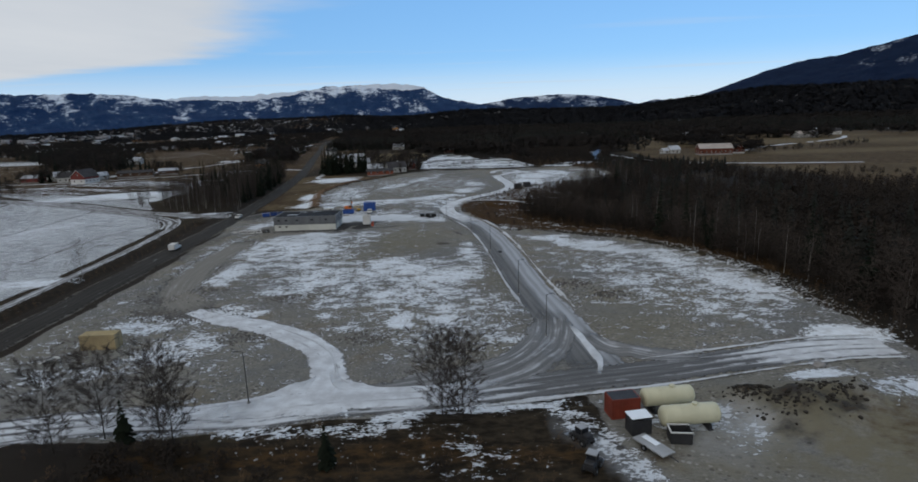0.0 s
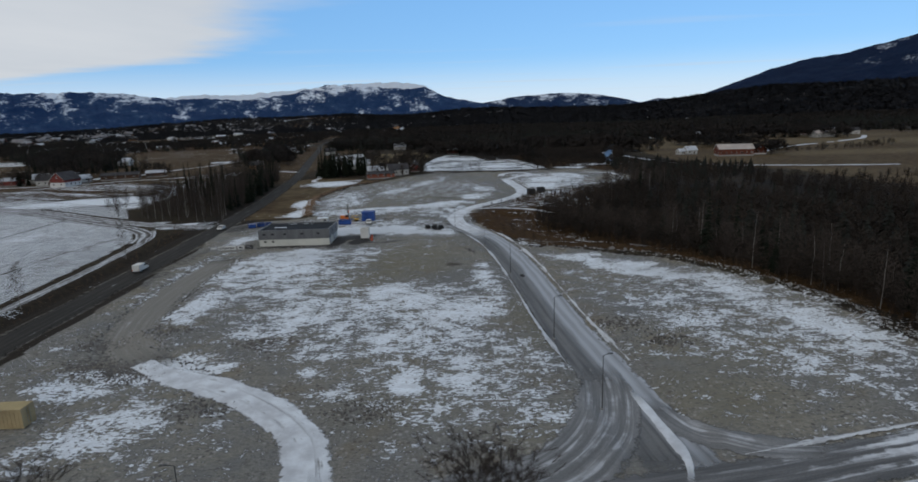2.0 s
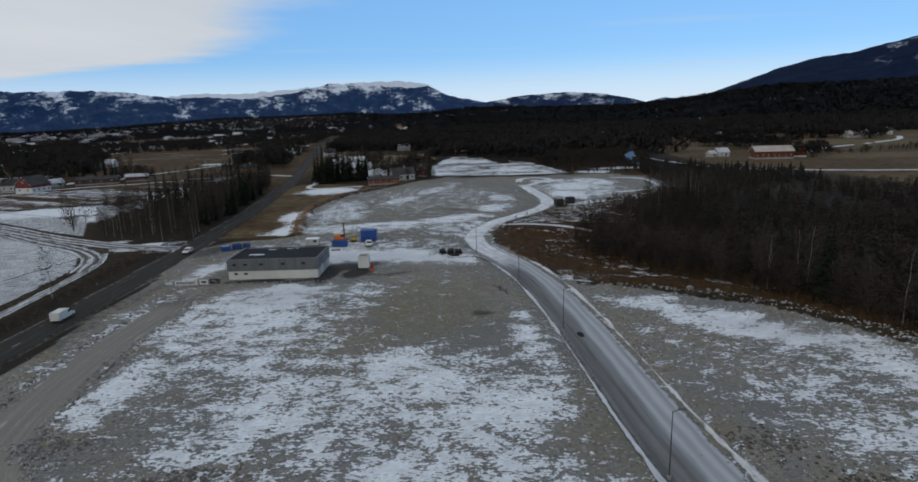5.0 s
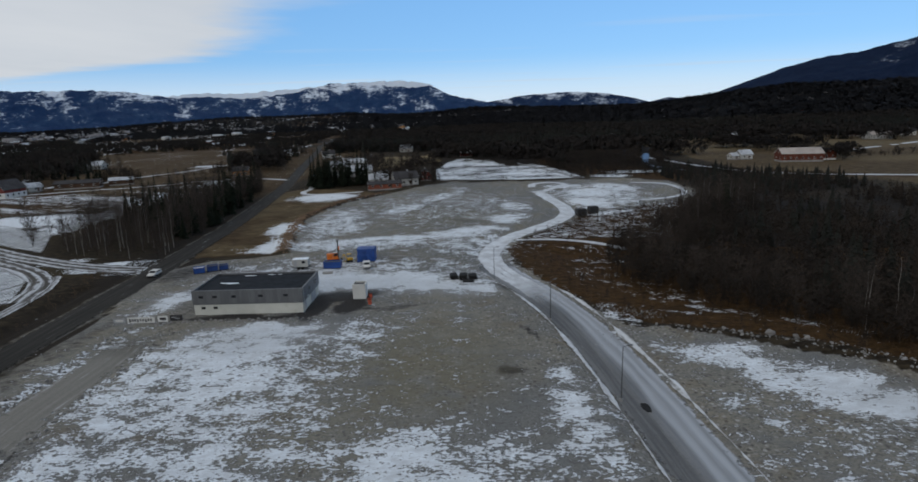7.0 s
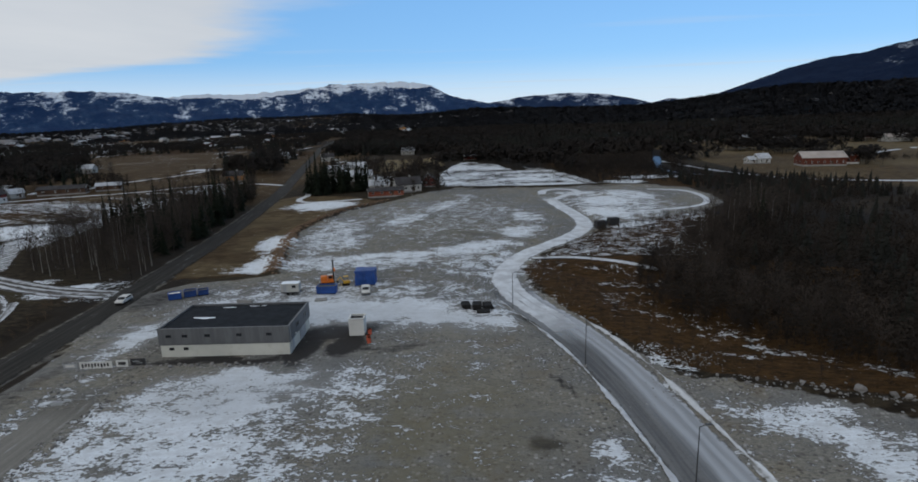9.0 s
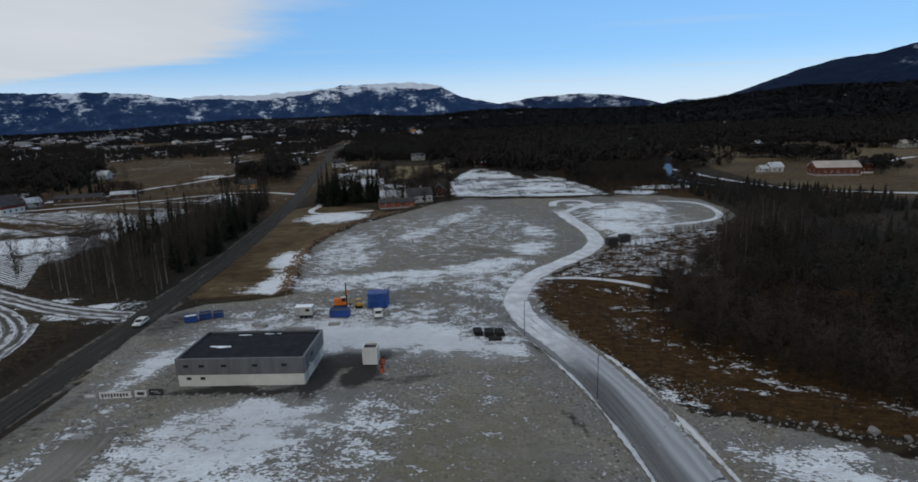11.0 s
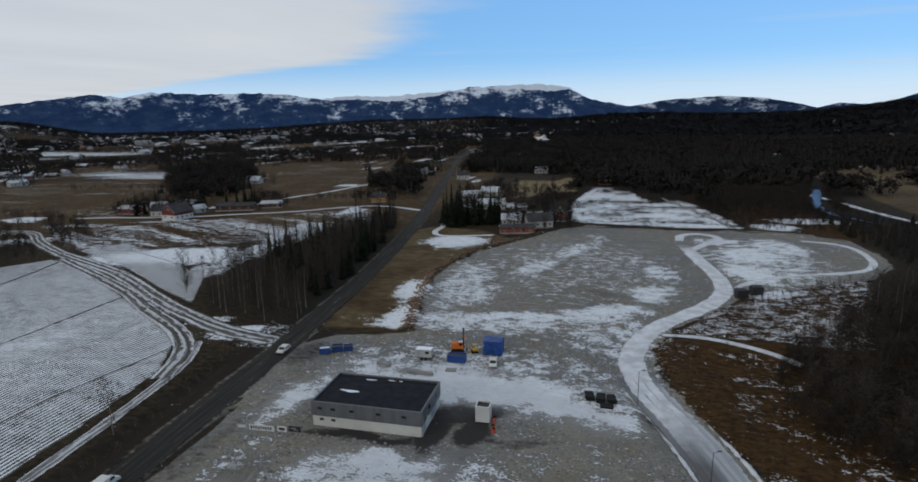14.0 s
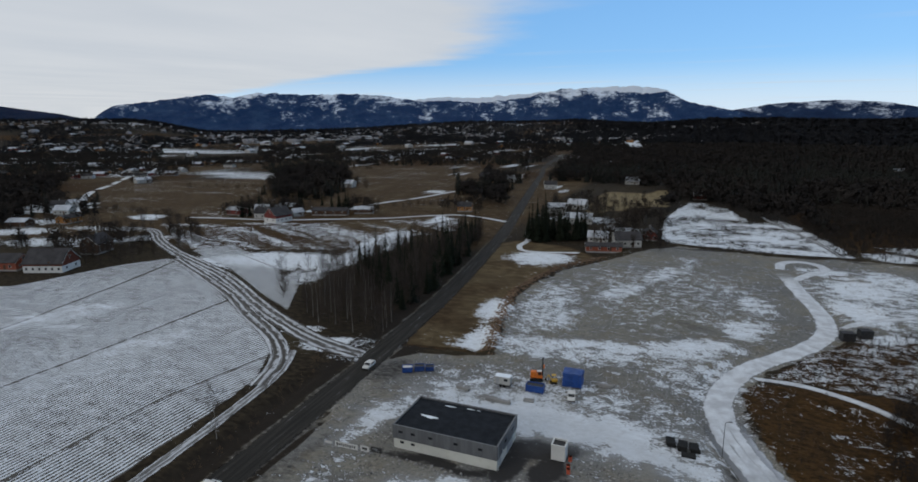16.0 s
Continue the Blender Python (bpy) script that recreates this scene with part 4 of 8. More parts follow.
def build_ground():
    xs, ys = axis_steps(-4300, 4300, -300, 90, 1.2), axis_steps(-500, 4600, 40, 420, 1.2)
    x, y = np.meshgrid(xs, ys)
    z = height(x, y)
    nx, ny = len(xs), len(ys)
    co = np.stack([x, y, z], -1).reshape(-1, 3)
    i = (np.arange(ny - 1)[:, None] * nx + np.arange(nx - 1)[None]).ravel()
    faces = np.stack([i, i + 1, i + nx + 1, i + nx], -1)
    me = bpy.data.meshes.new("ground")
    me.vertices.add(len(co))
    me.vertices.foreach_set("co", co.ravel())
    me.loops.add(faces.size)
    me.loops.foreach_set("vertex_index", faces.ravel())
    me.polygons.add(len(faces))
    me.polygons.foreach_set("loop_start", np.arange(0, faces.size, 4))
    me.polygons.foreach_set("use_smooth", np.ones(len(faces), bool))
    me.update(calc_edges=True)
    ob = tagged(new("ground", me), "open winter ground of grey gravel, patchy snow, ploughed field and brown heath", "ground", kind="structure")
    me.materials.append(M_GROUND)

    def paint(name, v):
        me.attributes.new(name, "FLOAT", "POINT").data.foreach_set("value", np.clip(v, -999, 999).astype(np.float32).ravel())

    wob = 1.2 * fractal(x, y, 6, 3)
    site = inside(x, y, SITE) + wob
    works = inside(x, y, WORKS) + wob
    gravel = np.maximum(step_up(-0.6, 0.6, site), step_up(-1, 1, works))
    gravel = np.maximum(gravel, step_up(5.2, 4.4, near_line(x, y, ROAD)) * 0.5)
    lot = step_up(-0.5, 0.5, inside(x, y, LOT))
    gravel = gravel * (1 - lot)
    far = step_up(430, 480, np.hypot(x + 30, (y - 150)))
    field = step_up(-0.6, 0.6, inside(x, y, FIELD))
    second = step_up(-0.6, 0.6, inside(x, y, [(-140, 262), (-165, 276), (-200, 298), (-246, 320), (-236, 338), (-200, 318), (-172, 300), (-158, 292)]))
    straw = np.maximum(np.maximum(step_up(-3, 3, inside(x, y, HOUSE_FIELD) + wob), 0.30 * step_up(-1, 1, inside(x, y, VERGE) + wob) * step_up(-0.3, 0.3, fractal(x, y, 16, 3))), (0.12 + 0.35 * step_up(-0.1, 0.3, fractal(x * 0.3 + 70, y, 60, 3))) * step_up(150, 165, x) * step_up(1000, 800, y))
    heath = step_up(-1, 2, inside(x, y, HEATH) + wob)
    brush = step_up(-2, 2, inside(x, y, SNOW_BRUSH) + wob)
    verge = step_up(-1, 1, inside(x, y, VERGE) + wob)
    north = step_up(-2, 2, inside(x, y, NORTH_SNOW) + 2 * wob)
    wood = step_up(-2, 2, inside(x, y, WOOD))
    # farmland of the plain: large parcels of pale grass, dark woods' floor and snow
    parcels = fractal(x, y * 0.6, 170, 2)
    plain = step_up(-90, -130, x) * step_up(330, 420, y - 0.2 * x) * (1 - field)
    east = step_up(146, 160, x - 0.08 * (y - 400)) * step_up(60, 100, y) * (1 - step_up(760, 900, y))
    meadow = step_up(-0.25, -0.05, parcels + 0.5 * fractal(x, y, 60, 2))
    hills = step_up(1500, 2200, np.hypot(x, y - 110))
    grass = np.maximum.reduce([verge, plain * meadow * (1 - 0.95 * hills) * 0.9, east * step_up(-0.5, -0.2, parcels)])
    brown = plain * step_up(0.0, 0.22, fractal(x + 400, y * 0.5, 75, 3)) * 0.75
    grass = np.maximum(grass, 0.40 * step_up(72, 60, y) * (1 - works.clip(0, 1)) * (1 - lot))
    grass = np.maximum(grass, step_up(-3, 3, inside(x, y, HOUSE_FIELD)))
    russet, pale = 0.0 * x, 0.0 * x
    for poly in BROWN_FIELDS:
        russet = np.maximum(russet, step_up(-4, 4, inside(x, y, poly) + 4 * wob))
    for poly in PALE_FIELDS:
        pale = np.maximum(pale, step_up(-5, 5, inside(x, y, poly) + 5 * wob))
    streak = step_up(-3, 3, inside(x, y, STREAK_FIELDS[0]) + 2 * wob)
    grass = np.maximum(np.maximum(grass * (1 - 0.5 * pale), russet), streak)
    brown = brown * (1 - russet) * (1 - pale)
    snow = spots(x, y, SNOW_SPOTS)
    snow = np.maximum(snow, (0.20 + 0.12 * fractal(x, y, 18, 3)) * step_up(0, 1, site))
    snow = np.maximum(snow, field * (0.50 + 0.16 * fractal(x, y, 40, 3)))
    snow = np.maximum(snow, second * 0.44)
    snow = np.maximum(snow, brush * (0.40 + 0.1 * fractal(x, y, 9, 2)))
    snow = np.maximum(snow, north * (0.52 + 0.42 * fractal(x * 0.35 + y * 0.2, y, 5, 3)))
    snow = np.maximum(snow, plain * (1 - russet) * (0.10 + 0.6 * step_up(0.40, 0.5, fractal(x + 900, y * 0.5, 32, 4) + 0.22 * step_up(700, 1000, np.hypot(x, y - 110)))) * (1 - 0.3 * hills))
    snow = np.maximum(snow, russet * (0.16 + 0.30 * fractal(x * 0.3 + y * 0.3, y, 14, 3)))
    snow = np.maximum(snow, streak * (0.34 + 0.40 * fractal((x - 0.6 * y) * 0.12, y + 0.5 * x, 9, 3)))
    snow = np.maximum(snow, pale * (0.46 + 0.22 * fractal(x * 0.4, y, 40, 3)))
    snow = np.maximum(snow, east * 0.55 * step_up(420, 460, y) * step_up(0.25, 0.5, fractal(x - 300, y * 0.5, 70, 3)))
    snow = np.where(near_line(x, y, ROAD) < 12, np.minimum(snow, 0.40), snow) * (1 - wood * 0.85)
    wet = spots(x, y, WET_SPOTS)
    snow = snow * (1 - 0.9 * np.clip(wet * 1.3, 0, 1)) * (1 - lot) * (1 - 0.28 * step_up(-1, 3, inside(x, y, HEATH)))
    heath = np.maximum(heath, spots(x, y, SOIL_SPOTS)) * (1 - lot)
    soil = spots(x, y, SOIL_SPOTS) * (1 - lot)
    paint("gravel", gravel * (1 - verge))
    paint("grass", grass * (1 - field) * (1 - heath) * (1 - brown * (1 - straw)))
    paint("straw", straw)
    paint("heath", np.maximum(np.maximum.reduce([heath, 0.85 * brush, brown * (1 - field)]) * (1 - step_up(0, 1, site)), soil))
    paint("field", np.maximum(field, second))
    paint("woods", np.maximum.reduce([wooded(x, y) * step_up(300, 400, np.hypot(x, y - 110)), step_up(-2, 4, inside(x, y, FOREST)), step_up(-4, 4, inside(x, y, EAST_WOOD)), 0.3 * wood, lot, step_up(-3, 3, inside(x, y, EAST_BRUSH) + wob), 0.9 * step_up(14, 8, near_line(x, y, ROAD) + wob) * step_up(440, 340, y) * (1 - gravel), step_up(30, 14, near_line(x, y, RIVER)) * step_up(430, 450, y)]))
    paint("row", np.where(second > 0.2, near_line(x, y, FIELD_TRACK), (x + 168) * np.exp(-0.0047 * np.maximum(y - 200, 0))))
    paint("snow", snow)
    paint("wet", wet)
    paint("trodden", spots(x, y, TRODDEN_SPOTS) * (1 - 0.9 * np.clip(wet * 1.3, 0, 1)))
    paint("moss", spots(x, y, MOSS_SPOTS))
    return ob


GROUND = build_ground()


def ribbon(name, pts, width, mat, label, lift=0.04, step=1.5, bare=(), wobble=0.35, across=9, category="road", taper=(1.0, 1.0), fade=3.0):
    """A road surface that follows the ground along a line. bare: (from, to, amount) stretches along it, in metres, with more or less snow."""
    c = curve_points(pts, step)
    d = np.gradient(c, axis=0)
    d /= np.linalg.norm(d, axis=1)[:, None]
    n = np.stack([d[:, 1], -d[:, 0]], -1)
    run = np.concatenate([[0], np.cumsum(np.linalg.norm(np.diff(c, axis=0), axis=1))])
    u = np.linspace(-1, 1, across)
    half = width / 2 + wobble * fractal(run, run * 0 + width, 5, 3)
    half = half * np.interp(run / run[-1], [0, 0.22, 0.75, 1], [taper[0], 1, 1, taper[1]])
    side = u[None] * half[:, None]
    xy = c[:, None] + n[:, None] * side[..., None]
    z = height(xy[..., 0], xy[..., 1]) + lift - 0.09 * np.abs(u[None]) ** 6
    co = np.concatenate([xy, z[..., None]], -1).reshape(-1, 3)
    k = (np.arange(len(c) - 1)[:, None] * across + np.arange(across - 1)[None]).ravel()
    faces = np.stack([k, k + 1, k + across + 1, k + across], -1)
    me = bpy.data.meshes.new(name)
    me.from_pydata(co.tolist(), [], faces.tolist())
    uv = np.stack([side, np.repeat(run[:, None], across, 1)], -1).reshape(-1, 2)
    me.uv_layers.new(name="UVMap").data.foreach_set("uv", uv[faces.ravel()].astype(np.float32).ravel())
    edge = np.repeat((np.abs(u) ** 4)[None], len(c), 0)
    more = np.zeros(len(c))
    for lo, hi, amount in bare:
        more += amount * step_up(lo - 6, lo + 6, run) * (1 - step_up(hi - 6, hi + 6, run))
    ends = np.maximum(1 - run / fade, 1 - (run[-1] - run) / fade).clip(0, 1)
    rim = np.maximum(np.repeat(np.abs(u)[None], len(c), 0), ends[:, None])
    shown = np.repeat((step_up(0.0, 1.0, 1 - ends) if fade > 3.0 else np.ones(len(c)))[:, None], across, 1)
    for key, v in (("edge", edge), ("rim", rim), ("shown", shown), ("bare", np.repeat(more[:, None], across, 1))):
        me.attributes.new(key, "FLOAT", "POINT").data.foreach_set("value", v.astype(np.float32).ravel())
    me.polygons.foreach_set("use_smooth", np.ones(len(faces), bool))
    me.materials.append(mat)
    return tagged(new(name, me), label, category, kind="structure")


ribbon("road", ROAD, 8.2, M_ASPHALT, "dark wet asphalt country road with dirty snow along its edges", 0.08)
ribbon("road", SITE_ROAD[:11], 10.0, M_SITE_ROAD, "gravel access road with packed ice, wheel tracks and a dark gutter", 0.06, bare=((0, 26, -0.15), (135, 200, 0.15)), across=13, fade=14.0)
ribbon("road", SITE_ROAD[7:], 6.6, M_SNOW_ROAD, "narrow access road under packed white snow", 0.11, bare=((40, 300, 0.15),), wobble=0.5, fade=24.0)
ribbon("road", [(-36, 71.5), (-20, 74.5), (-4, 75.6), (6, 77)], 6.4, M_SNOW_ROAD, "trodden snow where the curved track meets the crossing", 0.15, wobble=0.8, fade=10.0)


def beside(pts, off):
    """The line that runs off metres to the right of another."""
    c = curve_points(pts, 3.0)
    d = np.gradient(c, axis=0)
    d /= np.linalg.norm(d, axis=1)[:, None]
    return [tuple(q) for q in c + off * np.stack([d[:, 1], -d[:, 0]], -1)]


ribbon("snow_bank", beside(SITE_ROAD[3:10], -4.8), 0.55, M_BERM, "thin ploughed snow bank along the access road", 0.28, 0.8, wobble=0.55, across=5, category="snow bank")
ribbon("snow_bank", beside(SITE_ROAD[3:9], 5.2), 0.42, M_BERM, "broken ploughed snow bank along the access road", 0.24, 0.8, wobble=0.75, across=5, category="snow bank")
ribbon("snow_bank", beside(CROSS_ROAD[7:11], -4.3), 0.55, M_BERM, "thin snow edge along the crossing road", 0.22, 0.8, wobble=0.5, across=5, category="snow bank")
ribbon("snow_bank", beside(CROSS_ROAD[5:11], 4.5), 0.75, M_BERM, "thin snow edge along the crossing road", 0.22, 0.8, wobble=0.7, across=5, category="snow bank")
ribbon("road", CROSS_ROAD, 8.0, M_CROSS_ROAD, "gravel crossing road with wheel tracks in thin snow", 0.09, bare=((100, 132, -0.22), (138, 175, 0.35), (20, 70, 0.22), (70, 92, 0.10)))
ribbon("road", [(18.6, 112), (17.2, 100), (13.8, 90), (7, 82.5), (-6, 77.3), (-24, 73)], 9.5, M_PACKED, "worn gravel bend where the site road meets the crossing", 0.12, wobble=0.8, taper=(0.5, 0.4), fade=12.0)
ribbon("road", [(22.2, 100), (25, 91), (31, 86.8), (42, 85.5)], 4.5, M_PACKED, "worn gravel bend on the junction's far side", 0.14, wobble=0.6, taper=(0.4, 0.4), fade=7.0)
ribbon("road", [(20.5, 79), (22.3, 85), (21.8, 93), (20.8, 103)], 1.3, M_SNOW_ROAD, "strip of snow between wheel tracks at the junction", 0.17, wobble=0.5, taper=(1.0, 0.5), fade=6.0)
ribbon("road", PAD_WEST_TRACK, 8.6, M_GRAVEL_TRACK, "smooth bare gravel track round the plot", 0.07, wobble=1.0, fade=16.0)
ribbon("road", CURVE_ROAD, 5.6, M_SNOW_ROAD, "curved site track under packed white snow", 0.13, wobble=0.9, taper=(1.9, 0.8))
ribbon("road", [(-20.5, 86), (-22.5, 79), (-28, 74.5), (-38, 72), (-52, 71)], 4.6, M_SNOW_ROAD, "snowy fillet where the curved track meets the crossing", 0.125, wobble=0.8, taper=(0.5, 0.4), fade=9.0)
ribbon("road", [(-20, 85), (-17.5, 79), (-11, 76.5), (0, 77.5), (8, 79.5)], 4.0, M_SNOW_ROAD, "snowy fillet where the curved track meets the crossing", 0.135, wobble=0.8, taper=(0.5, 0.2), fade=9.0)
ribbon("road", LOOP, 4.4, M_SNOW_ROAD, "snow-covered turning loop of the site road", 0.10)
ribbon("path", RIM_TRACK, 3.0, M_SNOW_ROAD, "snowy wheel track round the plot's rim", 0.09, wobble=0.6)
ribbon("path", [(30, 530), (33, 513), (40, 488), (46, 462), (51, 438), (54, 414)], 3.4, M_TRACK, "dark wheel ruts over the snowy slope", 0.09, wobble=0.5)
ribbon("road", EAST_ROAD, 5.0, M_SNOW_ROAD, "snowy lane beyond the river", 0.10, 4, wobble=0.8)
ribbon("path", SUB_TRACK, 2.4, M_SNOW_ROAD, "narrow snowy track through brown brush", 0.06)
ribbon("path", CYCLE_PATH, 3.2, M_PATH, "straight cycle path dusted with snow beside the field", 0.06)
ribbon("path", HEADLAND, 6.0, M_TRACK, "wheel ruts along the field's headland in snow", 0.075)
ribbon("path", FIELD_TRACK, 8.0, M_TRACK, "curving field track of dark wheel ruts in snow", 0.06)
ribbon("road", FARM_ROAD, 7.0, M_SNOW_ROAD, "snowy farm road up the slope", 0.06, 6)
ribbon("path", FARM_TRACK, 4.0, M_SNOW_ROAD, "snow-covered farm lane across brown meadow", 0.06, 4)
ribbon("path", HOUSE_TRACK, 5.0, M_SNOW_ROAD, "snowy lane between farm fields", 0.06, 4)
ribbon("path", BARN_TRACK, 6.0, M_SNOW_ROAD, "snowy farm lane up to the barn", 0.06, 4)
ribbon("path", DRIVE, 3.4, M_SNOW_ROAD, "snowy house drive leaving the road", 0.06, 3)


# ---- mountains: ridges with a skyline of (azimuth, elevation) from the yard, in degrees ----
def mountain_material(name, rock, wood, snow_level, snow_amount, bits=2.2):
    """Dark wooded slopes under rock, the blue of distant haze put into both colours, with snow in hollows and fields,
    thicker towards the crest (snow_level metres up).
    """
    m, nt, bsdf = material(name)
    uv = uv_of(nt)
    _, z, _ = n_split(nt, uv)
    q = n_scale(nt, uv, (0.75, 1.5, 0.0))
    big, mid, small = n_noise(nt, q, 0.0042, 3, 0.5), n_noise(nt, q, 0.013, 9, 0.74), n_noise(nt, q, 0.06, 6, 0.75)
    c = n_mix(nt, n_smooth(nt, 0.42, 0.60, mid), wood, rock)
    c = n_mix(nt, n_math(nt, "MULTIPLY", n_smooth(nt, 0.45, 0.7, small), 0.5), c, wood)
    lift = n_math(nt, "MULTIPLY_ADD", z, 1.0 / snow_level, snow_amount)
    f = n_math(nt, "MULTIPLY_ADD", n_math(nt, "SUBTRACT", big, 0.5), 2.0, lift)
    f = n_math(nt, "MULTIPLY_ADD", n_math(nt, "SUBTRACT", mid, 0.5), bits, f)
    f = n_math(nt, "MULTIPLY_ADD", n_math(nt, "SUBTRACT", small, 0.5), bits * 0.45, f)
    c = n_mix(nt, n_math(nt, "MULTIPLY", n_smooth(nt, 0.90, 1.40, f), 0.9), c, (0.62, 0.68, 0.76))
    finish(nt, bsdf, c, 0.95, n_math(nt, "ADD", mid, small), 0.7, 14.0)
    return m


def ridge(name, line, dist, depth, mat, label, rough=0.12, foot=-5.0, eye=40.0, fine=130.0, crag=0.045):
    line = np.array(line, float)
    az = np.arange(line[0, 0], line[-1, 0] + 0.01, 0.16)
    el = np.interp(az, line[:, 0], line[:, 1])
    rows, n = [], 34
    for k in range(n):
        t = k / (n - 1)
        r = dist - depth * (1 - t)
        a = np.radians(az)
        x, y = -10 + r * np.sin(a), 110 + r * np.cos(a)
        top = eye + dist * np.tan(np.radians(el))
        prof = t ** 1.25
        spurs = 0.35 - np.abs(fractal(x, y * 0.45, fine * 3.4, 5))
        bumps = rough * (top - foot) * (fractal(x, y, fine * 2.2, 5) + 1.6 * spurs) * math.sin(math.pi * min(1, t * 0.92)) * 1.5
        jag = crag * (top - foot) * fractal(az * 30, az * 0, 14, 4) * t
        rows.append(np.stack([x, y, foot + (top - foot) * prof + bumps + jag], -1))
    back = rows[-1].copy()
    back[:, 1] += 60
    back[:, 2] = foot
    co = np.array(rows + [back])
    h, w = co.shape[:2]
    k = (np.arange(h - 1)[:, None] * w + np.arange(w - 1)[None]).ravel()
    faces = np.stack([k, k + 1, k + w + 1, k + w], -1)
    me = bpy.data.meshes.new(name)
    me.from_pydata(co.reshape(-1, 3).tolist(), [], faces.tolist())
    run = np.stack([np.repeat((np.radians(az) * dist)[None], h, 0), co[..., 2]], -1).reshape(-1, 2)
    me.uv_layers.new(name="UVMap").data.foreach_set("uv", run[faces.ravel()].astype(np.float32).ravel())
    me.materials.append(mat)
    return tagged(new(name, me), label, "mountain", kind="structure")


# rock and wood tones carry the blue of aerial haze
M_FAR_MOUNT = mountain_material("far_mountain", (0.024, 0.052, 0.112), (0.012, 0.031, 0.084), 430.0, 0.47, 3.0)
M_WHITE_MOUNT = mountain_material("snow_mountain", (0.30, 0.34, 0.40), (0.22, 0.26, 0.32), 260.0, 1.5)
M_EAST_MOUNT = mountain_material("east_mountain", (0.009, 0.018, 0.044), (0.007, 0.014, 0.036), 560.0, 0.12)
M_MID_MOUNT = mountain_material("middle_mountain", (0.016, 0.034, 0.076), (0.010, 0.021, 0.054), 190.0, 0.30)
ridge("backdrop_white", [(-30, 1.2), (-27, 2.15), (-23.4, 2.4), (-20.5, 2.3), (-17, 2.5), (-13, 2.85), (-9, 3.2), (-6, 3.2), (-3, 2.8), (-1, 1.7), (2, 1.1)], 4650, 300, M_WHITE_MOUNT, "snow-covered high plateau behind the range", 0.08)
ridge("backdrop_range", [(-56, -0.5), (-54.8, 0.1), (-54, 0.8), (-52.9, 1.5), (-49.3, 2.0), (-45.6, 2.55), (-43.2, 2.3), (-41.1, 2.75), (-38, 2.6), (-34.8, 2.7), (-32, 2.6), (-29.7, 2.55), (-26.2, 2.0), (-23.4, 2.05), (-20.5, 1.8), (-16.9, 2.1), (-14.3, 2.65), (-12.1, 3.15), (-9.4, 2.95), (-7.2, 2.75), (-4.4, 2.4), (-3, 2.6), (-1, 1.7), (1.2, 1.2), (2.9, 0.9), (5, 0.3)], 4350, 900, M_FAR_MOUNT, "rocky mountain range, blue-grey with haze, under patchy snow", 0.10)
ridge("backdrop_west", [(-75, 0.9), (-66, 1.1), (-60, 0.85), (-58, 0.75), (-54.7, 0.3), (-50, -0.3)], 4500, 500, M_FAR_MOUNT, "low haze-blue ridge at the end of the valley", 0.08)
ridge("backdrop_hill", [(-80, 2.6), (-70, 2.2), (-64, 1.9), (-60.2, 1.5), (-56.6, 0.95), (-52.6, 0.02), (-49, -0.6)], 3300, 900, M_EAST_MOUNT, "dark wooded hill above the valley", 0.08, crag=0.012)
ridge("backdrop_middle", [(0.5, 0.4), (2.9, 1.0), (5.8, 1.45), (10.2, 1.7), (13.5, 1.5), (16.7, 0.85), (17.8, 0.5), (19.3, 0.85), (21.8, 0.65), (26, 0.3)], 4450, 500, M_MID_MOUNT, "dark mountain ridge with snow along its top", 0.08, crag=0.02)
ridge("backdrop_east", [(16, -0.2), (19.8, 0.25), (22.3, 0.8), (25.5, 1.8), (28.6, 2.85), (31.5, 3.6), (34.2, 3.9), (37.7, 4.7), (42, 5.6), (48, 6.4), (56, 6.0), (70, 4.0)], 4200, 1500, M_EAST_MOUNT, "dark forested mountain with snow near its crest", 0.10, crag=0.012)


# ---- building blocks ----
def mesh_of(name, verts, faces, mat, smooth=False):
    me = bpy.data.meshes.new(name)
    me.from_pydata([tuple(v) for v in verts], [], [tuple(f) for f in faces])
    if smooth:
        me.polygons.foreach_set("use_smooth", np.ones(len(me.polygons), bool))
    me.materials.append(mat)
    return me


def part(name, bm, mat, parent=None, label=""):
    """Links a bmesh as one mesh object, under a thing or a part if one is given."""
    me = bpy.data.meshes.new(name)
    bm.normal_update()
    bm.to_mesh(me)
    bm.free()
    me.materials.append(mat)
    ob = new(name, me)
    ob.parent = parent
    return tagged(ob, label) if label else ob


def part_mesh(name, me, parent, label=""):
    ob = new(name, me)
    ob.parent = parent
    return tagged(ob, label) if label else ob


def add_box(bm, cx, cy, cz, sx, sy, sz, turn=0.0, bevel=0.0):
    """A box with its centre and full sizes; turn about z in degrees."""
    r = bmesh.ops.create_cube(bm, size=1.0, matrix=pose(cx, cy, cz, 0, 0, turn) @ Matrix.Diagonal((sx, sy, sz, 1)))
    if bevel:
        edges = {e for v in r["verts"] for e in v.link_edges}
        bmesh.ops.bevel(bm, geom=list(edges), offset=bevel, segments=1, affect="EDGES")
    return bm


def box(*a, **k):
    return add_box(bmesh.new(), *a, **k)


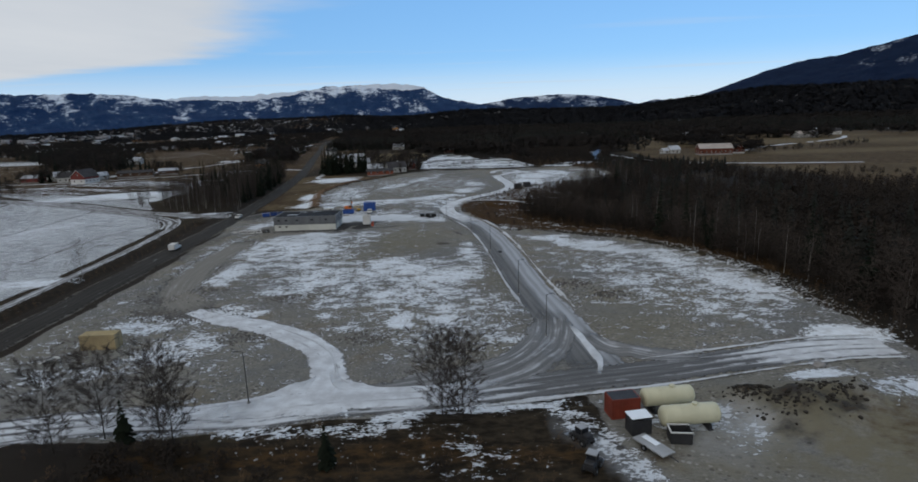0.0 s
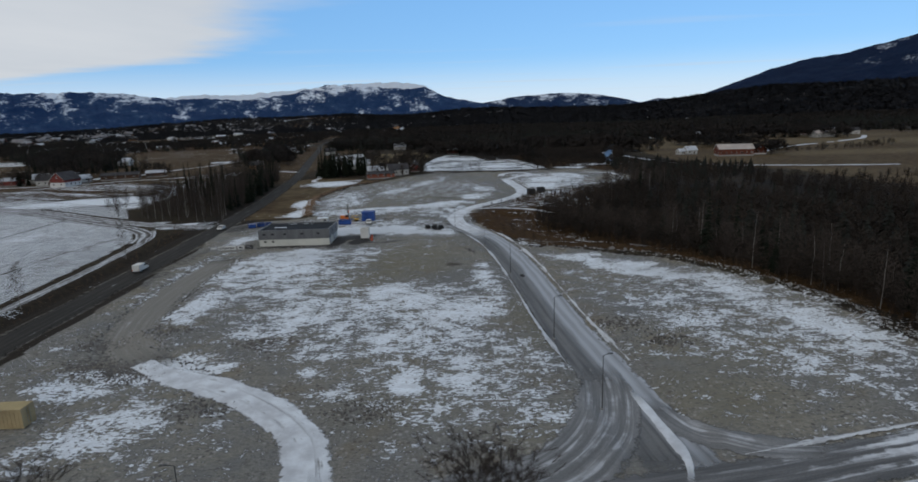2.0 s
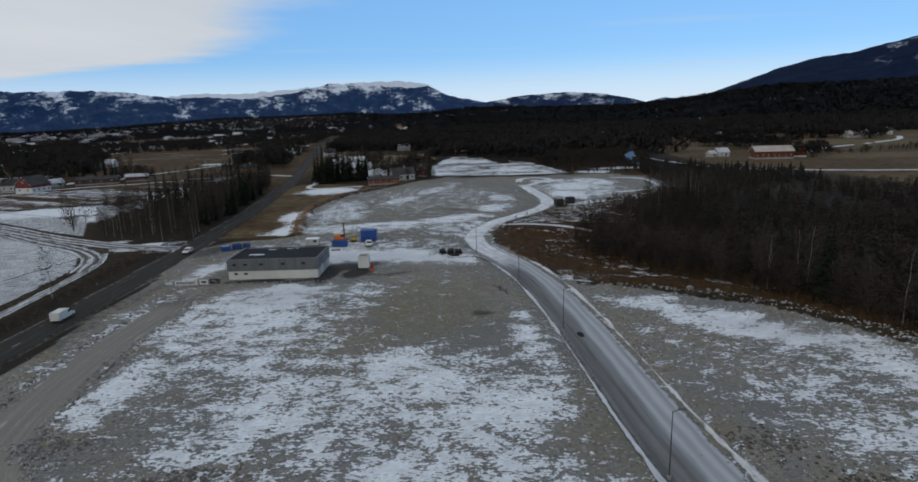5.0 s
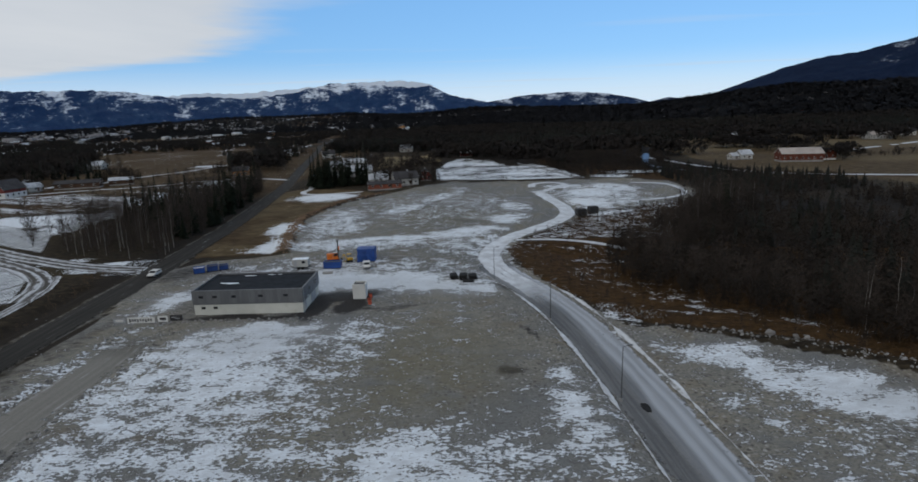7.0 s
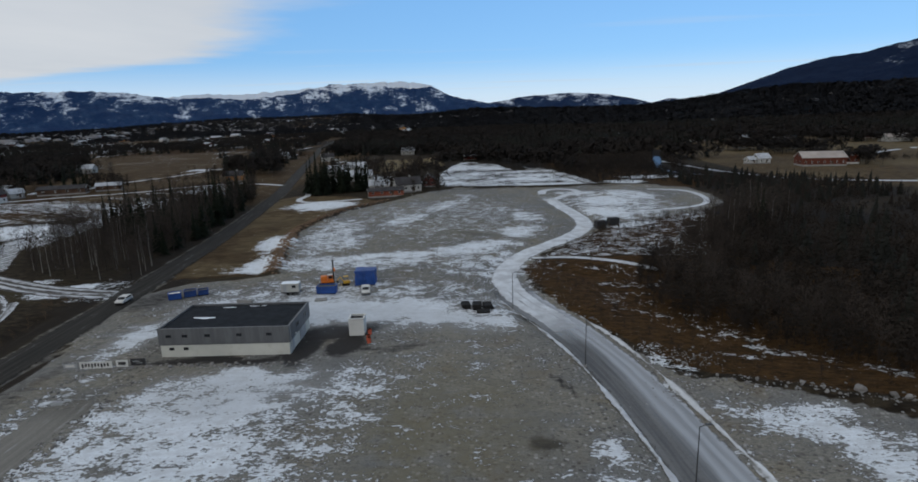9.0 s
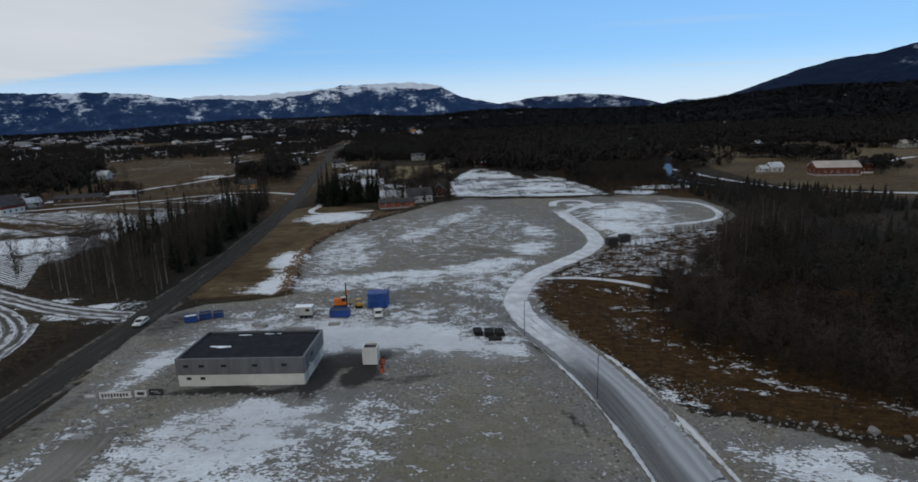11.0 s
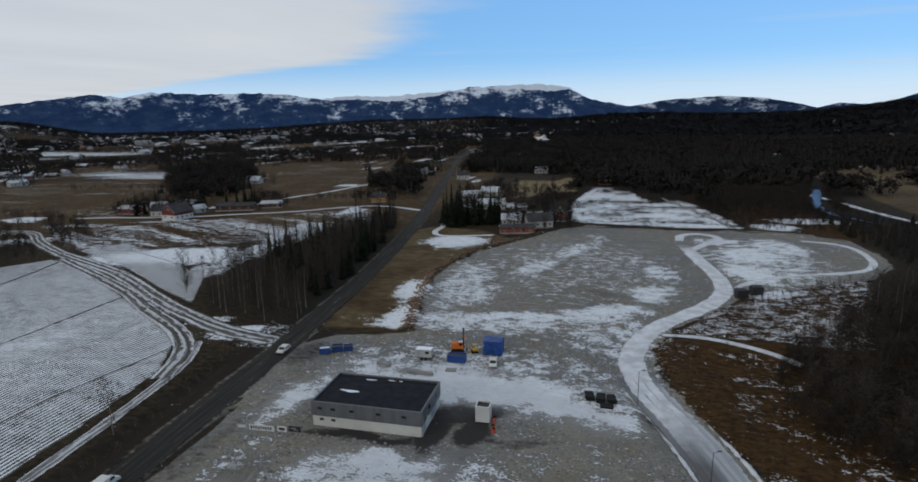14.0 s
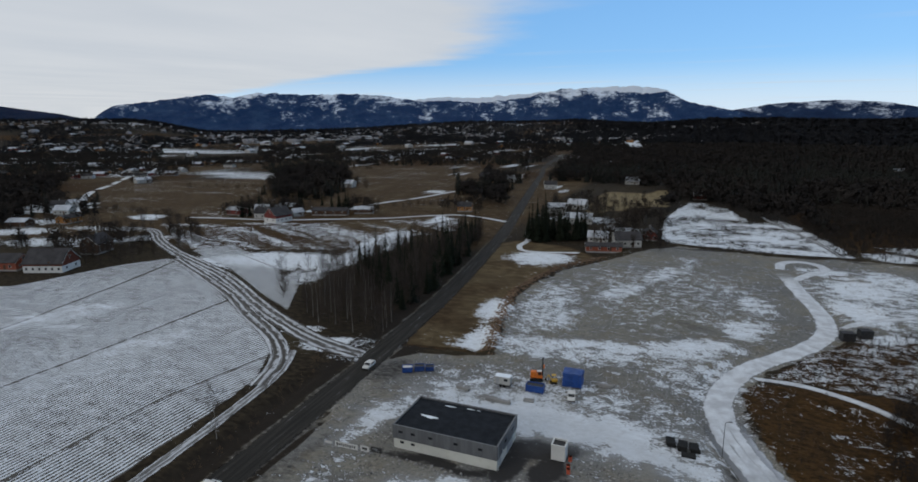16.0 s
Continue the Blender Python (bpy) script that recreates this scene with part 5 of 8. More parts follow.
def add_tube(bm, a, b, r0, r1=None, sides=8, caps=True):
    a, b = Vector(a), Vector(b)
    m = Matrix.Translation((a + b) / 2) @ (b - a).to_track_quat("Z", "Y").to_matrix().to_4x4()
    bmesh.ops.create_cone(bm, cap_ends=caps, segments=sides, radius1=r0, radius2=r0 if r1 is None else r1, depth=(b - a).length, matrix=m)
    return bm


def tube(*a, **k):
    return add_tube(bmesh.new(), *a, **k)


def prism(profile, length, axis="x"):
    """A closed profile (y, z) drawn out along x, or (x, z) along y, centred."""
    bm = bmesh.new()
    ends = []
    for s in (-0.5, 0.5):
        ends.append([bm.verts.new((s * length, p, q) if axis == "x" else (p, s * length, q)) for p, q in profile])
    n = len(profile)
    bm.faces.new(ends[0][::-1])
    bm.faces.new(ends[1])
    for i in range(n):
        bm.faces.new((ends[0][i], ends[0][(i + 1) % n], ends[1][(i + 1) % n], ends[1][i]))
    bmesh.ops.recalc_face_normals(bm, faces=bm.faces)
    return bm


def empty(name, x, y, turn=0.0, label="", category="", group="", z=None):
    ob = new(name)
    ob.matrix_world = pose(x, y, float(height(x, y)) if z is None else z, 0, 0, turn)
    return tagged(ob, label, category, group)


def rand(lo, hi):
    return random.uniform(lo, hi)


# ---- trees ----
def tube_points(verts, faces, pts, radii, sides):
    base = len(verts)
    for k, (p, r) in enumerate(zip(pts, radii)):
        d = (pts[min(k + 1, len(pts) - 1)] - pts[max(k - 1, 0)]).normalized()
        u = d.orthogonal().normalized()
        w = d.cross(u)
        for i in range(sides):
            a = 2 * math.pi * i / sides
            verts.append(p + (u * math.cos(a) + w * math.sin(a)) * r)
    for k in range(len(pts) - 1):
        for i in range(sides):
            j = (i + 1) % sides
            faces.append((base + k * sides + i, base + k * sides + j, base + (k + 1) * sides + j, base + (k + 1) * sides + i))


def spruce_meshes(h, spread, levels=17, around=9, mat=None):
    tv, tf, cv, cf = [], [], [], []
    tube_points(tv, tf, [Vector((0, 0, -0.4)), Vector((rand(-.1, .1), rand(-.1, .1), h * 0.5)), Vector((0, 0, h * 0.97))], [h * 0.013, h * 0.009, 0.02], 6)
    for k in range(levels):
        t = k / (levels - 1)
        z = h * (0.07 + 0.90 * t)
        r = spread * (1 - t) ** 0.85 * rand(0.8, 1.12) + 0.12
        start = rand(0, 6.3)
        for i in range(around):
            if random.random() < 0.10:
                continue
            a = start + 2 * math.pi * (i + rand(-.3, .3)) / around
            q = r * rand(0.65, 1.15)
            w = q * 0.30 + 0.10
            out, side = Vector((math.cos(a), math.sin(a), 0)), Vector((-math.sin(a), math.cos(a), 0))
            zz = z + rand(-.2, .2) * h / levels
            b = len(cv)
            cv += [Vector((0, 0, zz + q * 0.30)), out * q * 0.6 + side * w + Vector((0, 0, zz - q * 0.08)), out * q + Vector((0, 0, zz - q * rand(0.15, 0.40))), out * q * 0.6 - side * w + Vector((0, 0, zz - q * 0.08))]
            cf += [(b, b + 1, b + 2), (b, b + 2, b + 3)]
    b = len(cv)
    cv += [Vector((0, 0, h * 1.03)), Vector((0.25, 0, h * 0.93)), Vector((-0.15, 0.22, h * 0.93)), Vector((-0.15, -0.22, h * 0.93))]
    cf += [(b, b + 1, b + 2), (b, b + 2, b + 3), (b, b + 3, b + 1)]
    return mesh_of("trunk", tv, tf, M_BARK), mesh_of("crown", cv, cf, mat or M_SPRUCE)


def bare_meshes(h, spread, bark, limbs=22, twigs=9, low=0.28, girth=0.011, fine=1.0, twig=None):
    """A leafless tree: a bent tapered trunk, limbs that fork, and a haze of fine twigs."""
    tv, tf, cv, cf = [], [], [], []
    bend = [Vector((rand(-.03, .03) * h * k / 5, rand(-.03, .03) * h * k / 5, -0.4 + h * 0.95 * k / 5)) for k in range(6)]
    tube_points(tv, tf, bend, [h * girth * (1 - 0.17 * k) for k in range(6)], 6)
    for i in range(limbs):
        t = low + (0.97 - low) * (i + rand(0, 1)) / limbs
        k = min(4, int(t * 5))
        p = bend[k].lerp(bend[k + 1], t * 5 - k)
        a = i * 2.4 + rand(-.5, .5)
        reach = spread * rand(0.55, 1.1) * (1 - 0.55 * abs(t - 0.45) / 0.55)
        out = Vector((math.cos(a), math.sin(a), 0))
        q1 = p + out * reach * 0.5 + Vector((0, 0, reach * rand(0.3, 0.6)))
        q2 = p + out * reach * rand(0.85, 1.05) + Vector((rand(-.3, .3), rand(-.3, .3), reach * rand(0.7, 1.3)))
        r = h * girth * 0.34 * (1.15 - t)
        tube_points(cv, cf, [p, q1, q2], [r, r * 0.6, r * 0.2], 3)
        for j in range(5):
            s = 0.2 + 0.8 * (j + rand(0, 1)) / 5
            o = p.lerp(q1, s * 2) if s < 0.5 else q1.lerp(q2, s * 2 - 1)
            d = (Vector((rand(-1, 1), rand(-1, 1), rand(0.0, 1.1))) + out * 0.6).normalized() * rand(0.5, 1.0) * (0.4 + spread * 0.25)
            e = o + d
            tube_points(cv, cf, [o, e], [r * 0.3, r * 0.08], 3)
            for _ in range(twigs):
                f = o.lerp(e, rand(0.1, 1.0))
                g = (d.normalized() + Vector((rand(-1, 1), rand(-1, 1), rand(-0.4, 0.9)))).normalized() * rand(0.3, 0.9) * (0.3 + spread * 0.14)
                w = g.cross(Vector((rand(-1, 1), rand(-1, 1), rand(-1, 1)))).normalized() * rand(0.007, 0.014) * fine
                b = len(cv)
                cv += [f + w, f - w, f + g]
                cf += [(b, b + 1, b + 2)]
    return mesh_of("trunk", tv, tf, bark), mesh_of("crown", cv, cf, twig or M_TWIG)


def tree_thing(name, meshes, x, y, label, group, turn=0.0, scale=1.0):
    ob = empty(name, x, y, turn, label, "tree", group)
    ob.scale = (scale, scale, scale)
    part_mesh("trunk", meshes[0], ob)
    part_mesh("crown", meshes[1], ob)
    return ob


def plant(templates, spots_xy, name, label, group, lo=0.8, hi=1.15):
    """Trees of a few kinds at the given places, each turned and sized by chance."""
    firsts = {}
    for x, y in spots_xy:
        k = random.randrange(len(templates))
        s, turn = rand(lo, hi), rand(0, 360)
        if k not in firsts:
            firsts[k] = tree_thing(name, templates[k], x, y, label, group, turn, s)
        else:
            ob = copy_thing(firsts[k], pose(x, y, float(height(x, y)), 0, 0, turn))
            ob.scale = (s, s, s * rand(0.92, 1.08))


def scatter(poly, step, keep=1.0, margin=0.0):
    """Places inside an outline on an uneven grid."""
    xs, ys = [p[0] for p in poly], [p[1] for p in poly]
    gx, gy = np.meshgrid(np.arange(min(xs), max(xs), step), np.arange(min(ys), max(ys), step))
    gx = gx + np.random.uniform(-.45, .45, gx.shape) * step
    gy = gy + np.random.uniform(-.45, .45, gy.shape) * step
    ok = (inside(gx, gy, poly) > margin) & (np.random.uniform(0, 1, gx.shape) < keep)
    return list(zip(gx[ok].tolist(), gy[ok].tolist()))


def tile(name, templates, places, sizes, mat, label, category, flat=1.0):
    """Many copies of small shapes joined into one object of countless pieces. places: x, y; sizes: height of each."""
    places, sizes = np.array(places), np.array(sizes)
    z = height(places[:, 0], places[:, 1])
    which = np.random.randint(0, len(templates), len(places))
    turn = np.random.uniform(0, 2 * math.pi, len(places))
    wide = np.random.uniform(0.8, 1.25, len(places)) * flat
    allv, allf, base, tone = [], [], 0, []
    for k, (tv, tf) in enumerate(templates):
        sel = np.where(which == k)[0]
        if not len(sel):
            continue
        c, s = np.cos(turn[sel]), np.sin(turn[sel])
        h = sizes[sel]
        vx = (tv[None, :, 0] * c[:, None] - tv[None, :, 1] * s[:, None]) * (h * wide[sel])[:, None] + places[sel, 0][:, None]
        vy = (tv[None, :, 0] * s[:, None] + tv[None, :, 1] * c[:, None]) * (h * wide[sel])[:, None] + places[sel, 1][:, None]
        vz = tv[None, :, 2] * h[:, None] + z[sel][:, None]
        allv.append(np.stack([vx, vy, vz], -1).reshape(-1, 3))
        allf.append((tf[None] + (np.arange(len(sel)) * len(tv))[:, None, None]).reshape(-1, 3) + base)
        tone.append(np.repeat(np.random.uniform(0, 1, len(sel)), len(tv)))
        base += len(sel) * len(tv)
    v, f = np.concatenate(allv), np.concatenate(allf)
    me = bpy.data.meshes.new(name)
    me.vertices.add(len(v))
    me.vertices.foreach_set("co", v.ravel())
    me.loops.add(f.size)
    me.loops.foreach_set("vertex_index", f.ravel())
    me.polygons.add(len(f))
    me.polygons.foreach_set("loop_start", np.arange(0, f.size, 3))
    me.update(calc_edges=True)
    me.attributes.new("tone", "FLOAT", "POINT").data.foreach_set("value", np.concatenate(tone).astype(np.float32))
    me.materials.append(mat)
    return tagged(new(name, me), label, category, kind="stuff")


def conifer_shape(tiers=9, around=7, spread=0.17):
    """A unit-high conifer of drooping fronds for far woods."""
    v, f = [], []
    for k in range(tiers):
        t = k / tiers
        r = spread * (1 - t) ** 0.8 * rand(0.8, 1.1) + 0.012
        start = rand(0, 6.3)
        for i in range(around):
            a = start + 2 * math.pi * (i + rand(-.3, .3)) / around
            q = r * rand(0.6, 1.15)
            w = q * 0.42 + 0.006
            z = 0.06 + t * 0.88 + rand(-.02, .02)
            c, s = math.cos(a), math.sin(a)
            b = len(v)
            v += [(0, 0, z + q * 0.45 + 0.02), (0.6 * q * c - w * s, 0.6 * q * s + w * c, z), (q * c, q * s, z - q * rand(0.2, 0.5)), (0.6 * q * c + w * s, 0.6 * q * s - w * c, z)]
            f += [(b, b + 1, b + 2), (b, b + 2, b + 3)]
    b = len(v)
    v += [(0, 0, 1.0), (0.012, 0, 0.9), (-0.008, 0.010, 0.9), (-0.008, -0.010, 0.9)]
    f += [(b, b + 1, b + 2), (b, b + 2, b + 3), (b, b + 3, b + 1)]
    return np.array(v), np.array(f)


def bare_shape(slivers=46, spread=0.26, thick=1.0):
    """A unit-high leafless crown of twigs on a thin trunk for far woods."""
    v, f = [(0.010, 0, -0.02), (-0.007, 0.008, -0.02), (-0.007, -0.008, -0.02), (0, 0, 0.9)], [(0, 1, 3), (1, 2, 3), (2, 0, 3)]
    for _ in range(slivers):
        a, t = rand(0, 6.3), rand(0.15, 0.97)
        r = spread * rand(0.3, 1.0) * (1 - 0.8 * abs(t - 0.5))
        w = rand(0.004, 0.010) * thick
        near = rand(0.1, 0.7)
        o = Vector((near * r * math.cos(a), near * r * math.sin(a), t * 0.88))
        e = o + Vector((rand(-1, 1) * 0.5 + math.cos(a), rand(-1, 1) * 0.5 + math.sin(a), rand(0.2, 1.6))).normalized() * rand(0.06, 0.17)
        s = Vector((-math.sin(a) * w, math.cos(a) * w, rand(-w, w)))
        b = len(v)
        v += [tuple(o + s), tuple(o - s), tuple(e)]
        f += [(b, b + 1, b + 2)]
    return np.array(v), np.array(f)


def round_shape(clumps=60, spread=0.26, size=0.10):
    """A unit-high leafless tree seen from far: a thin trunk and an uneven rounded crown of many small twig clumps."""
    v, f = [(0.012, 0, -0.02), (-0.008, 0.010, -0.02), (-0.008, -0.010, -0.02), (0, 0, 0.8)], [(0, 1, 3), (1, 2, 3), (2, 0, 3)]
    lobes = [(rand(-.4, .4) * spread, rand(-.4, .4) * spread, rand(0.36, 0.74), rand(0.55, 0.9)) for _ in range(5)]
    for _ in range(clumps):
        lx, ly, lz, lr = random.choice(lobes)
        d = Vector((random.gauss(0, 1), random.gauss(0, 1), random.gauss(0, 1))).normalized()
        r = lr * rand(0.5, 1.0) ** 0.5
        o = Vector((lx + d.x * spread * r, ly + d.y * spread * r, lz + d.z * 0.27 * r))
        a = Vector((rand(-1, 1), rand(-1, 1), rand(-0.2, 1.4))).normalized() * size * rand(0.6, 1.3)
        w = a.cross(Vector((rand(-1, 1), rand(-1, 1), rand(-1, 1)))).normalized() * size * rand(0.22, 0.5)
        b = len(v)
        v += [tuple(o - a * 0.5 + w), tuple(o - a * 0.5 - w), tuple(o + a)]
        f += [(b, b + 1, b + 2)]
    return np.array(v), np.array(f)


SPRUCES = [spruce_meshes(h, s) for h, s in ((17, 3.2), (20, 3.4), (15, 2.8), (22, 3.6))]
BIRCHES = [bare_meshes(h, s, M_BIRCH, 26, 16, 0.18, 0.008, 2.0) for h, s in ((15, 3.0), (17, 3.4), (13, 2.6))]
ALDERS = [bare_meshes(h, s, M_BARK, 30, 15, 0.08, 0.009, 2.1) for h, s in ((12, 3.2), (15, 3.6), (10, 2.8))]

# the wood east of the yard: single trees along its edge, the rest as one mass
edge_in = [p for p in scatter(FOREST, 4.2, 0.85) if float(inside(np.array(p[0]), np.array(p[1]), FOREST)) < 15 and p[0] < 100 and p[1] > 84]
random.shuffle(edge_in)
low_edge = [p for p in edge_in if p[0] < 60 and p[1] > 188]
edge_in = [p for p in edge_in if not (p[0] < 60 and p[1] > 188)]
plant(SPRUCES, [p for k, p in enumerate(edge_in) if k % 20 in (0, 1)], "spruce_tree", "tall dark green spruce at the wood's edge", "trees of the east wood", 0.5, 0.85)
plant(BIRCHES, [p for k, p in enumerate(edge_in) if k % 20 in (2, 3, 4, 5, 6)], "birch_tree", "leafless birch with a pale trunk at the wood's edge", "trees of the east wood", 0.65, 0.95)
plant(ALDERS, [p for k, p in enumerate(edge_in) if k % 20 > 6], "alder_tree", "leafless dark-barked tree at the wood's edge", "trees of the east wood", 0.7, 1.0)
plant(ALDERS, low_edge, "alder_tree", "low leafless brown scrub tree by the heath", "trees of the east wood", 0.4, 0.8)
BARES = [bare_shape(190, 0.26, 1.1) for _ in range(3)] + [round_shape(150, 0.30, 0.055) for _ in range(3)]
deep = scatter(FOREST, 4.4, 0.95, 13)
cut = [k % 9 < 2 for k in range(len(deep))]
EAST_CONIFERS = [conifer_shape(13, 9, 0.22) for _ in range(5)]
tile("east_conifers", EAST_CONIFERS, [p for p, c in zip(deep, cut) if c], [rand(10, 16) * min(1.0, max(0.45, (p[0] - 25) / 50)) * (1.0 - 0.38 * min(1.0, max(0.0, (p[1] - 190) / 80))) for p, c in zip(deep, cut) if c], M_SPRUCE_FAR, "dense dark spruce wood", "wood")
tile("east_bare_trees", BARES, [p for p, c in zip(deep, cut) if not c], [rand(9.5, 15) * min(1.0, max(0.45, (p[0] - 25) / 50)) * (1.0 - 0.38 * min(1.0, max(0.0, (p[1] - 190) / 80))) for p, c in zip(deep, cut) if not c], M_TWIG_FAR, "leafless grey-brown trees of the east wood", "wood")

back_wood = scatter(EAST_WOOD, 5.0, 0.95)
tile("east_back_wood", BARES + EAST_CONIFERS[:1], back_wood, [rand(8, 13) * (1.0 - 0.4 * min(1.0, max(0.0, (p[1] - 190) / 80))) for p in back_wood], M_TWIG_FAR, "leafless wood behind the east wood's edge", "wood", 1.1)
scrub = scatter([(76, 100), (73, 138), (65, 160), (57, 180), (48, 192), (38, 203), (29, 215), (25, 230), (27, 244), (34, 256), (46, 264), (52, 278), (62, 293), (84, 308), (84, 290), (74, 262), (70, 230), (84, 190), (92, 150), (92, 100)], 2.5, 0.85)
tile("east_scrub", BARES, scrub, [rand(3.0, 7.5) for _ in scrub], M_TWIG_FAR, "tangled brown scrub before the east wood", "scrub", 1.25)
rim_wood = scatter(EAST_BRUSH, 3.0, 0.9, 1.0)
tile("rim_bare_trees", BARES, [p for k, p in enumerate(rim_wood) if k % 5], [rand(2.5, 5.5) * (0.7 if p[0] < 105 else 1.0) for k, p in enumerate(rim_wood) if k % 5], M_TWIG_FAR, "dense brown leafless trees behind the plots", "wood", 1.1)
tile("rim_conifers", EAST_CONIFERS, [p for k, p in enumerate(rim_wood) if not k % 5 and p[0] > 100], [rand(4, 8) for k, p in enumerate(rim_wood) if not k % 5 and p[0] > 100], M_SPRUCE_FAR, "dark conifers among leafless trees", "wood")
river_brush = [p for p in scatter(RIVER_BRUSH, 3.0, 0.85) if float(near_line(np.array(p[0]), np.array(p[1]), RIVER)) > 4 and p[1] > 414 + 0.2 * abs(p[0] - 70)]
river_brush += [(x + s * rand(5, 13), y + rand(-3, 3)) for x, y in curve_points(RIVER[:8], 1.6) for s in (-1, 1) if y < 640]
tile("river_scrub", BARES, river_brush, [rand(2.0, 4.0) + 3.0 * max(0.0, min(1.0, (p[1] - 430) / 60)) for p in river_brush], M_TWIG_FAR, "dark red-brown scrub along the river", "scrub", 1.3)

shrubs = [p for p in scatter(SNOW_BRUSH, 2.6, 0.8) + scatter(HEATH, 4.0, 0.45) if float(near_line(np.array(p[0]), np.array(p[1]), SUB_TRACK)) > 2.2 and float(near_line(np.array(p[0]), np.array(p[1]), SITE_ROAD)) > 7 and p[0] < 85]
tile("heath_shrubs", [bare_shape(110, 0.42, 1.8) for _ in range(4)], shrubs, [rand(1.2, 3.4) for _ in shrubs], M_TWIG_FAR, "dark leafless shrubs on heath and snow", "shrubs")

# the strip of wood between road and field
strip = scatter(WOOD, 3.9, 0.9, 1.0)
south = [p for p in strip if p[1] < 300 + (p[0] + 130) * -0.9]
north = [p for p in strip if p[1] >= 300 + (p[0] + 130) * -0.9]
plant(BIRCHES, [p for k, p in enumerate(south) if k % 2], "birch_tree", "leafless birch with a pale slender trunk", "trees of the road wood", 0.6, 0.9)
plant(ALDERS, [p for k, p in enumerate(south) if not k % 2], "alder_tree", "leafless dark tree in the strip by the road", "trees of the road wood", 0.6, 1.0)
plant(SPRUCES, [p for k, p in enumerate(north) if k % 5 < 2], "spruce_tree", "dark spruce in the strip of wood by the road", "trees of the road wood", 0.55, 0.85)
plant(ALDERS, [p for k, p in enumerate(north) if k % 5 > 1], "alder_tree", "leafless dark tree in the strip by the road", "trees of the road wood", 0.8, 1.1)
outer = scatter([(-150, 272), (-165, 285), (-172, 305), (-168, 340), (-160, 335), (-160, 300)], 4.2, 0.3)
plant(ALDERS, outer, "alder_tree", "leafless grey tree on the snowy field's edge", "trees of the road wood", 0.7, 1.0)

# the dense row of spruces by the house drive, lone trees
plant(SPRUCES, [(x + rand(-1, 1), y + rand(-1.5, 1.5)) for x, y in ((-91, 405), (-88, 408), (-85, 409), (-82, 412), (-79, 410), (-76, 413), (-73, 412), (-70, 415), (-67, 416), (-92, 412), (-86, 416), (-80, 419), (-72, 421), (-66, 421), (-94, 420), (-90, 425), (-89, 402), (-83, 405), (-77, 407), (-84, 422), (-76, 417), (-69, 411), (-88, 413), (-95, 409))], "spruce_tree", "close-grown tall dark spruce by the house", "spruces by the house", 0.9, 1.12)
LONE = [bare_meshes(12.5, 5.0, M_BARK, 54, 95, 0.10, 0.0075, 0.55, M_TWIG_DARK), bare_meshes(12.0, 5.4, M_BARK, 56, 100, 0.04, 0.007, 0.55, M_TWIG_DARK)]
plant(LONE, [(-45, 66.5), (-38.5, 67.5), (-35, 64), (-49, 63)], "bare_tree", "leafless young tree with a hazy crown by the crossing road", "young trees", 0.85, 1.02)
plant(LONE[1:], [(-2.2, 69.6), (0.5, 67.5)], "bare_tree", "leafless bushy tree beside the gravel road", "young trees", 0.85, 1.0)
plant(BIRCHES[2:], [(-98.5, 146), (-100.5, 190)], "bare_tree", "slender leafless roadside tree by the cycle path", "roadside trees", 0.78, 1.0)
plant(ALDERS, [(rand(-300, -252), rand(280, 345)) for _ in range(22)] + [(rand(-370, -300), rand(318, 385)) for _ in range(20)] + [(rand(-296, -268), rand(268, 292)) for _ in range(8)] + [(rand(-310, -252), rand(405, 450)) for _ in range(34)] + [(rand(-345, -300), rand(570, 600)) for _ in range(10)], "bare_tree", "leafless dark tree by the farm buildings", "farm trees", 0.6, 0.95)
plant(ALDERS, [(rand(-62, -28), rand(395, 450)) for _ in range(16)] + [(rand(-105, -40), rand(430, 560)) for _ in range(70)], "bare_tree", "leafless garden tree among the houses", "garden trees", 0.5, 0.85)
plant(SPRUCES, [(rand(-290, -245), rand(450, 475)) for _ in range(10)] + [(rand(-300, -290), rand(395, 440)) for _ in range(5)], "spruce_tree", "dark spruce by the farm", "farm spruces", 0.5, 0.85)
SMALL_SPRUCE = [spruce_meshes(6, 1.6, 12, 8)]
plant(SMALL_SPRUCE, [(-41.8, 65.5), (-15, 58.5)], "spruce_tree", "small bushy dark spruce by the gravel road", "small spruces", 0.85, 1.1)

near_farms = [(rand(-335, -252), rand(285, 352)) for _ in range(90)] + [(rand(-312, -270), rand(405, 450)) for _ in range(34)] + [(rand(-108, -40), rand(428, 570)) for _ in range(90)] + [(rand(-60, -26), rand(396, 450)) for _ in range(22)] + [(rand(-250, -215), rand(448, 470)) for _ in range(16)] + [(rand(-350, -318), rand(572, 600)) for _ in range(14)] + [(rand(-180, -150), rand(480, 510)) for _ in range(18)]
near_farms = [p for p in near_farms if float(near_line(np.array(p[0]), np.array(p[1]), ROAD)) > 9 and float(near_line(np.array(p[0]), np.array(p[1]), FIELD_TRACK)) > 6]
tile("farm_thicket", [bare_shape(170, 0.34, 2.0) for _ in range(2)] + [round_shape(110, 0.36, 0.075) for _ in range(3)], near_farms, [rand(5.0, 13.0) for _ in near_farms], M_TWIG_FAR, "leafless garden trees and bushes round farms and houses", "trees")
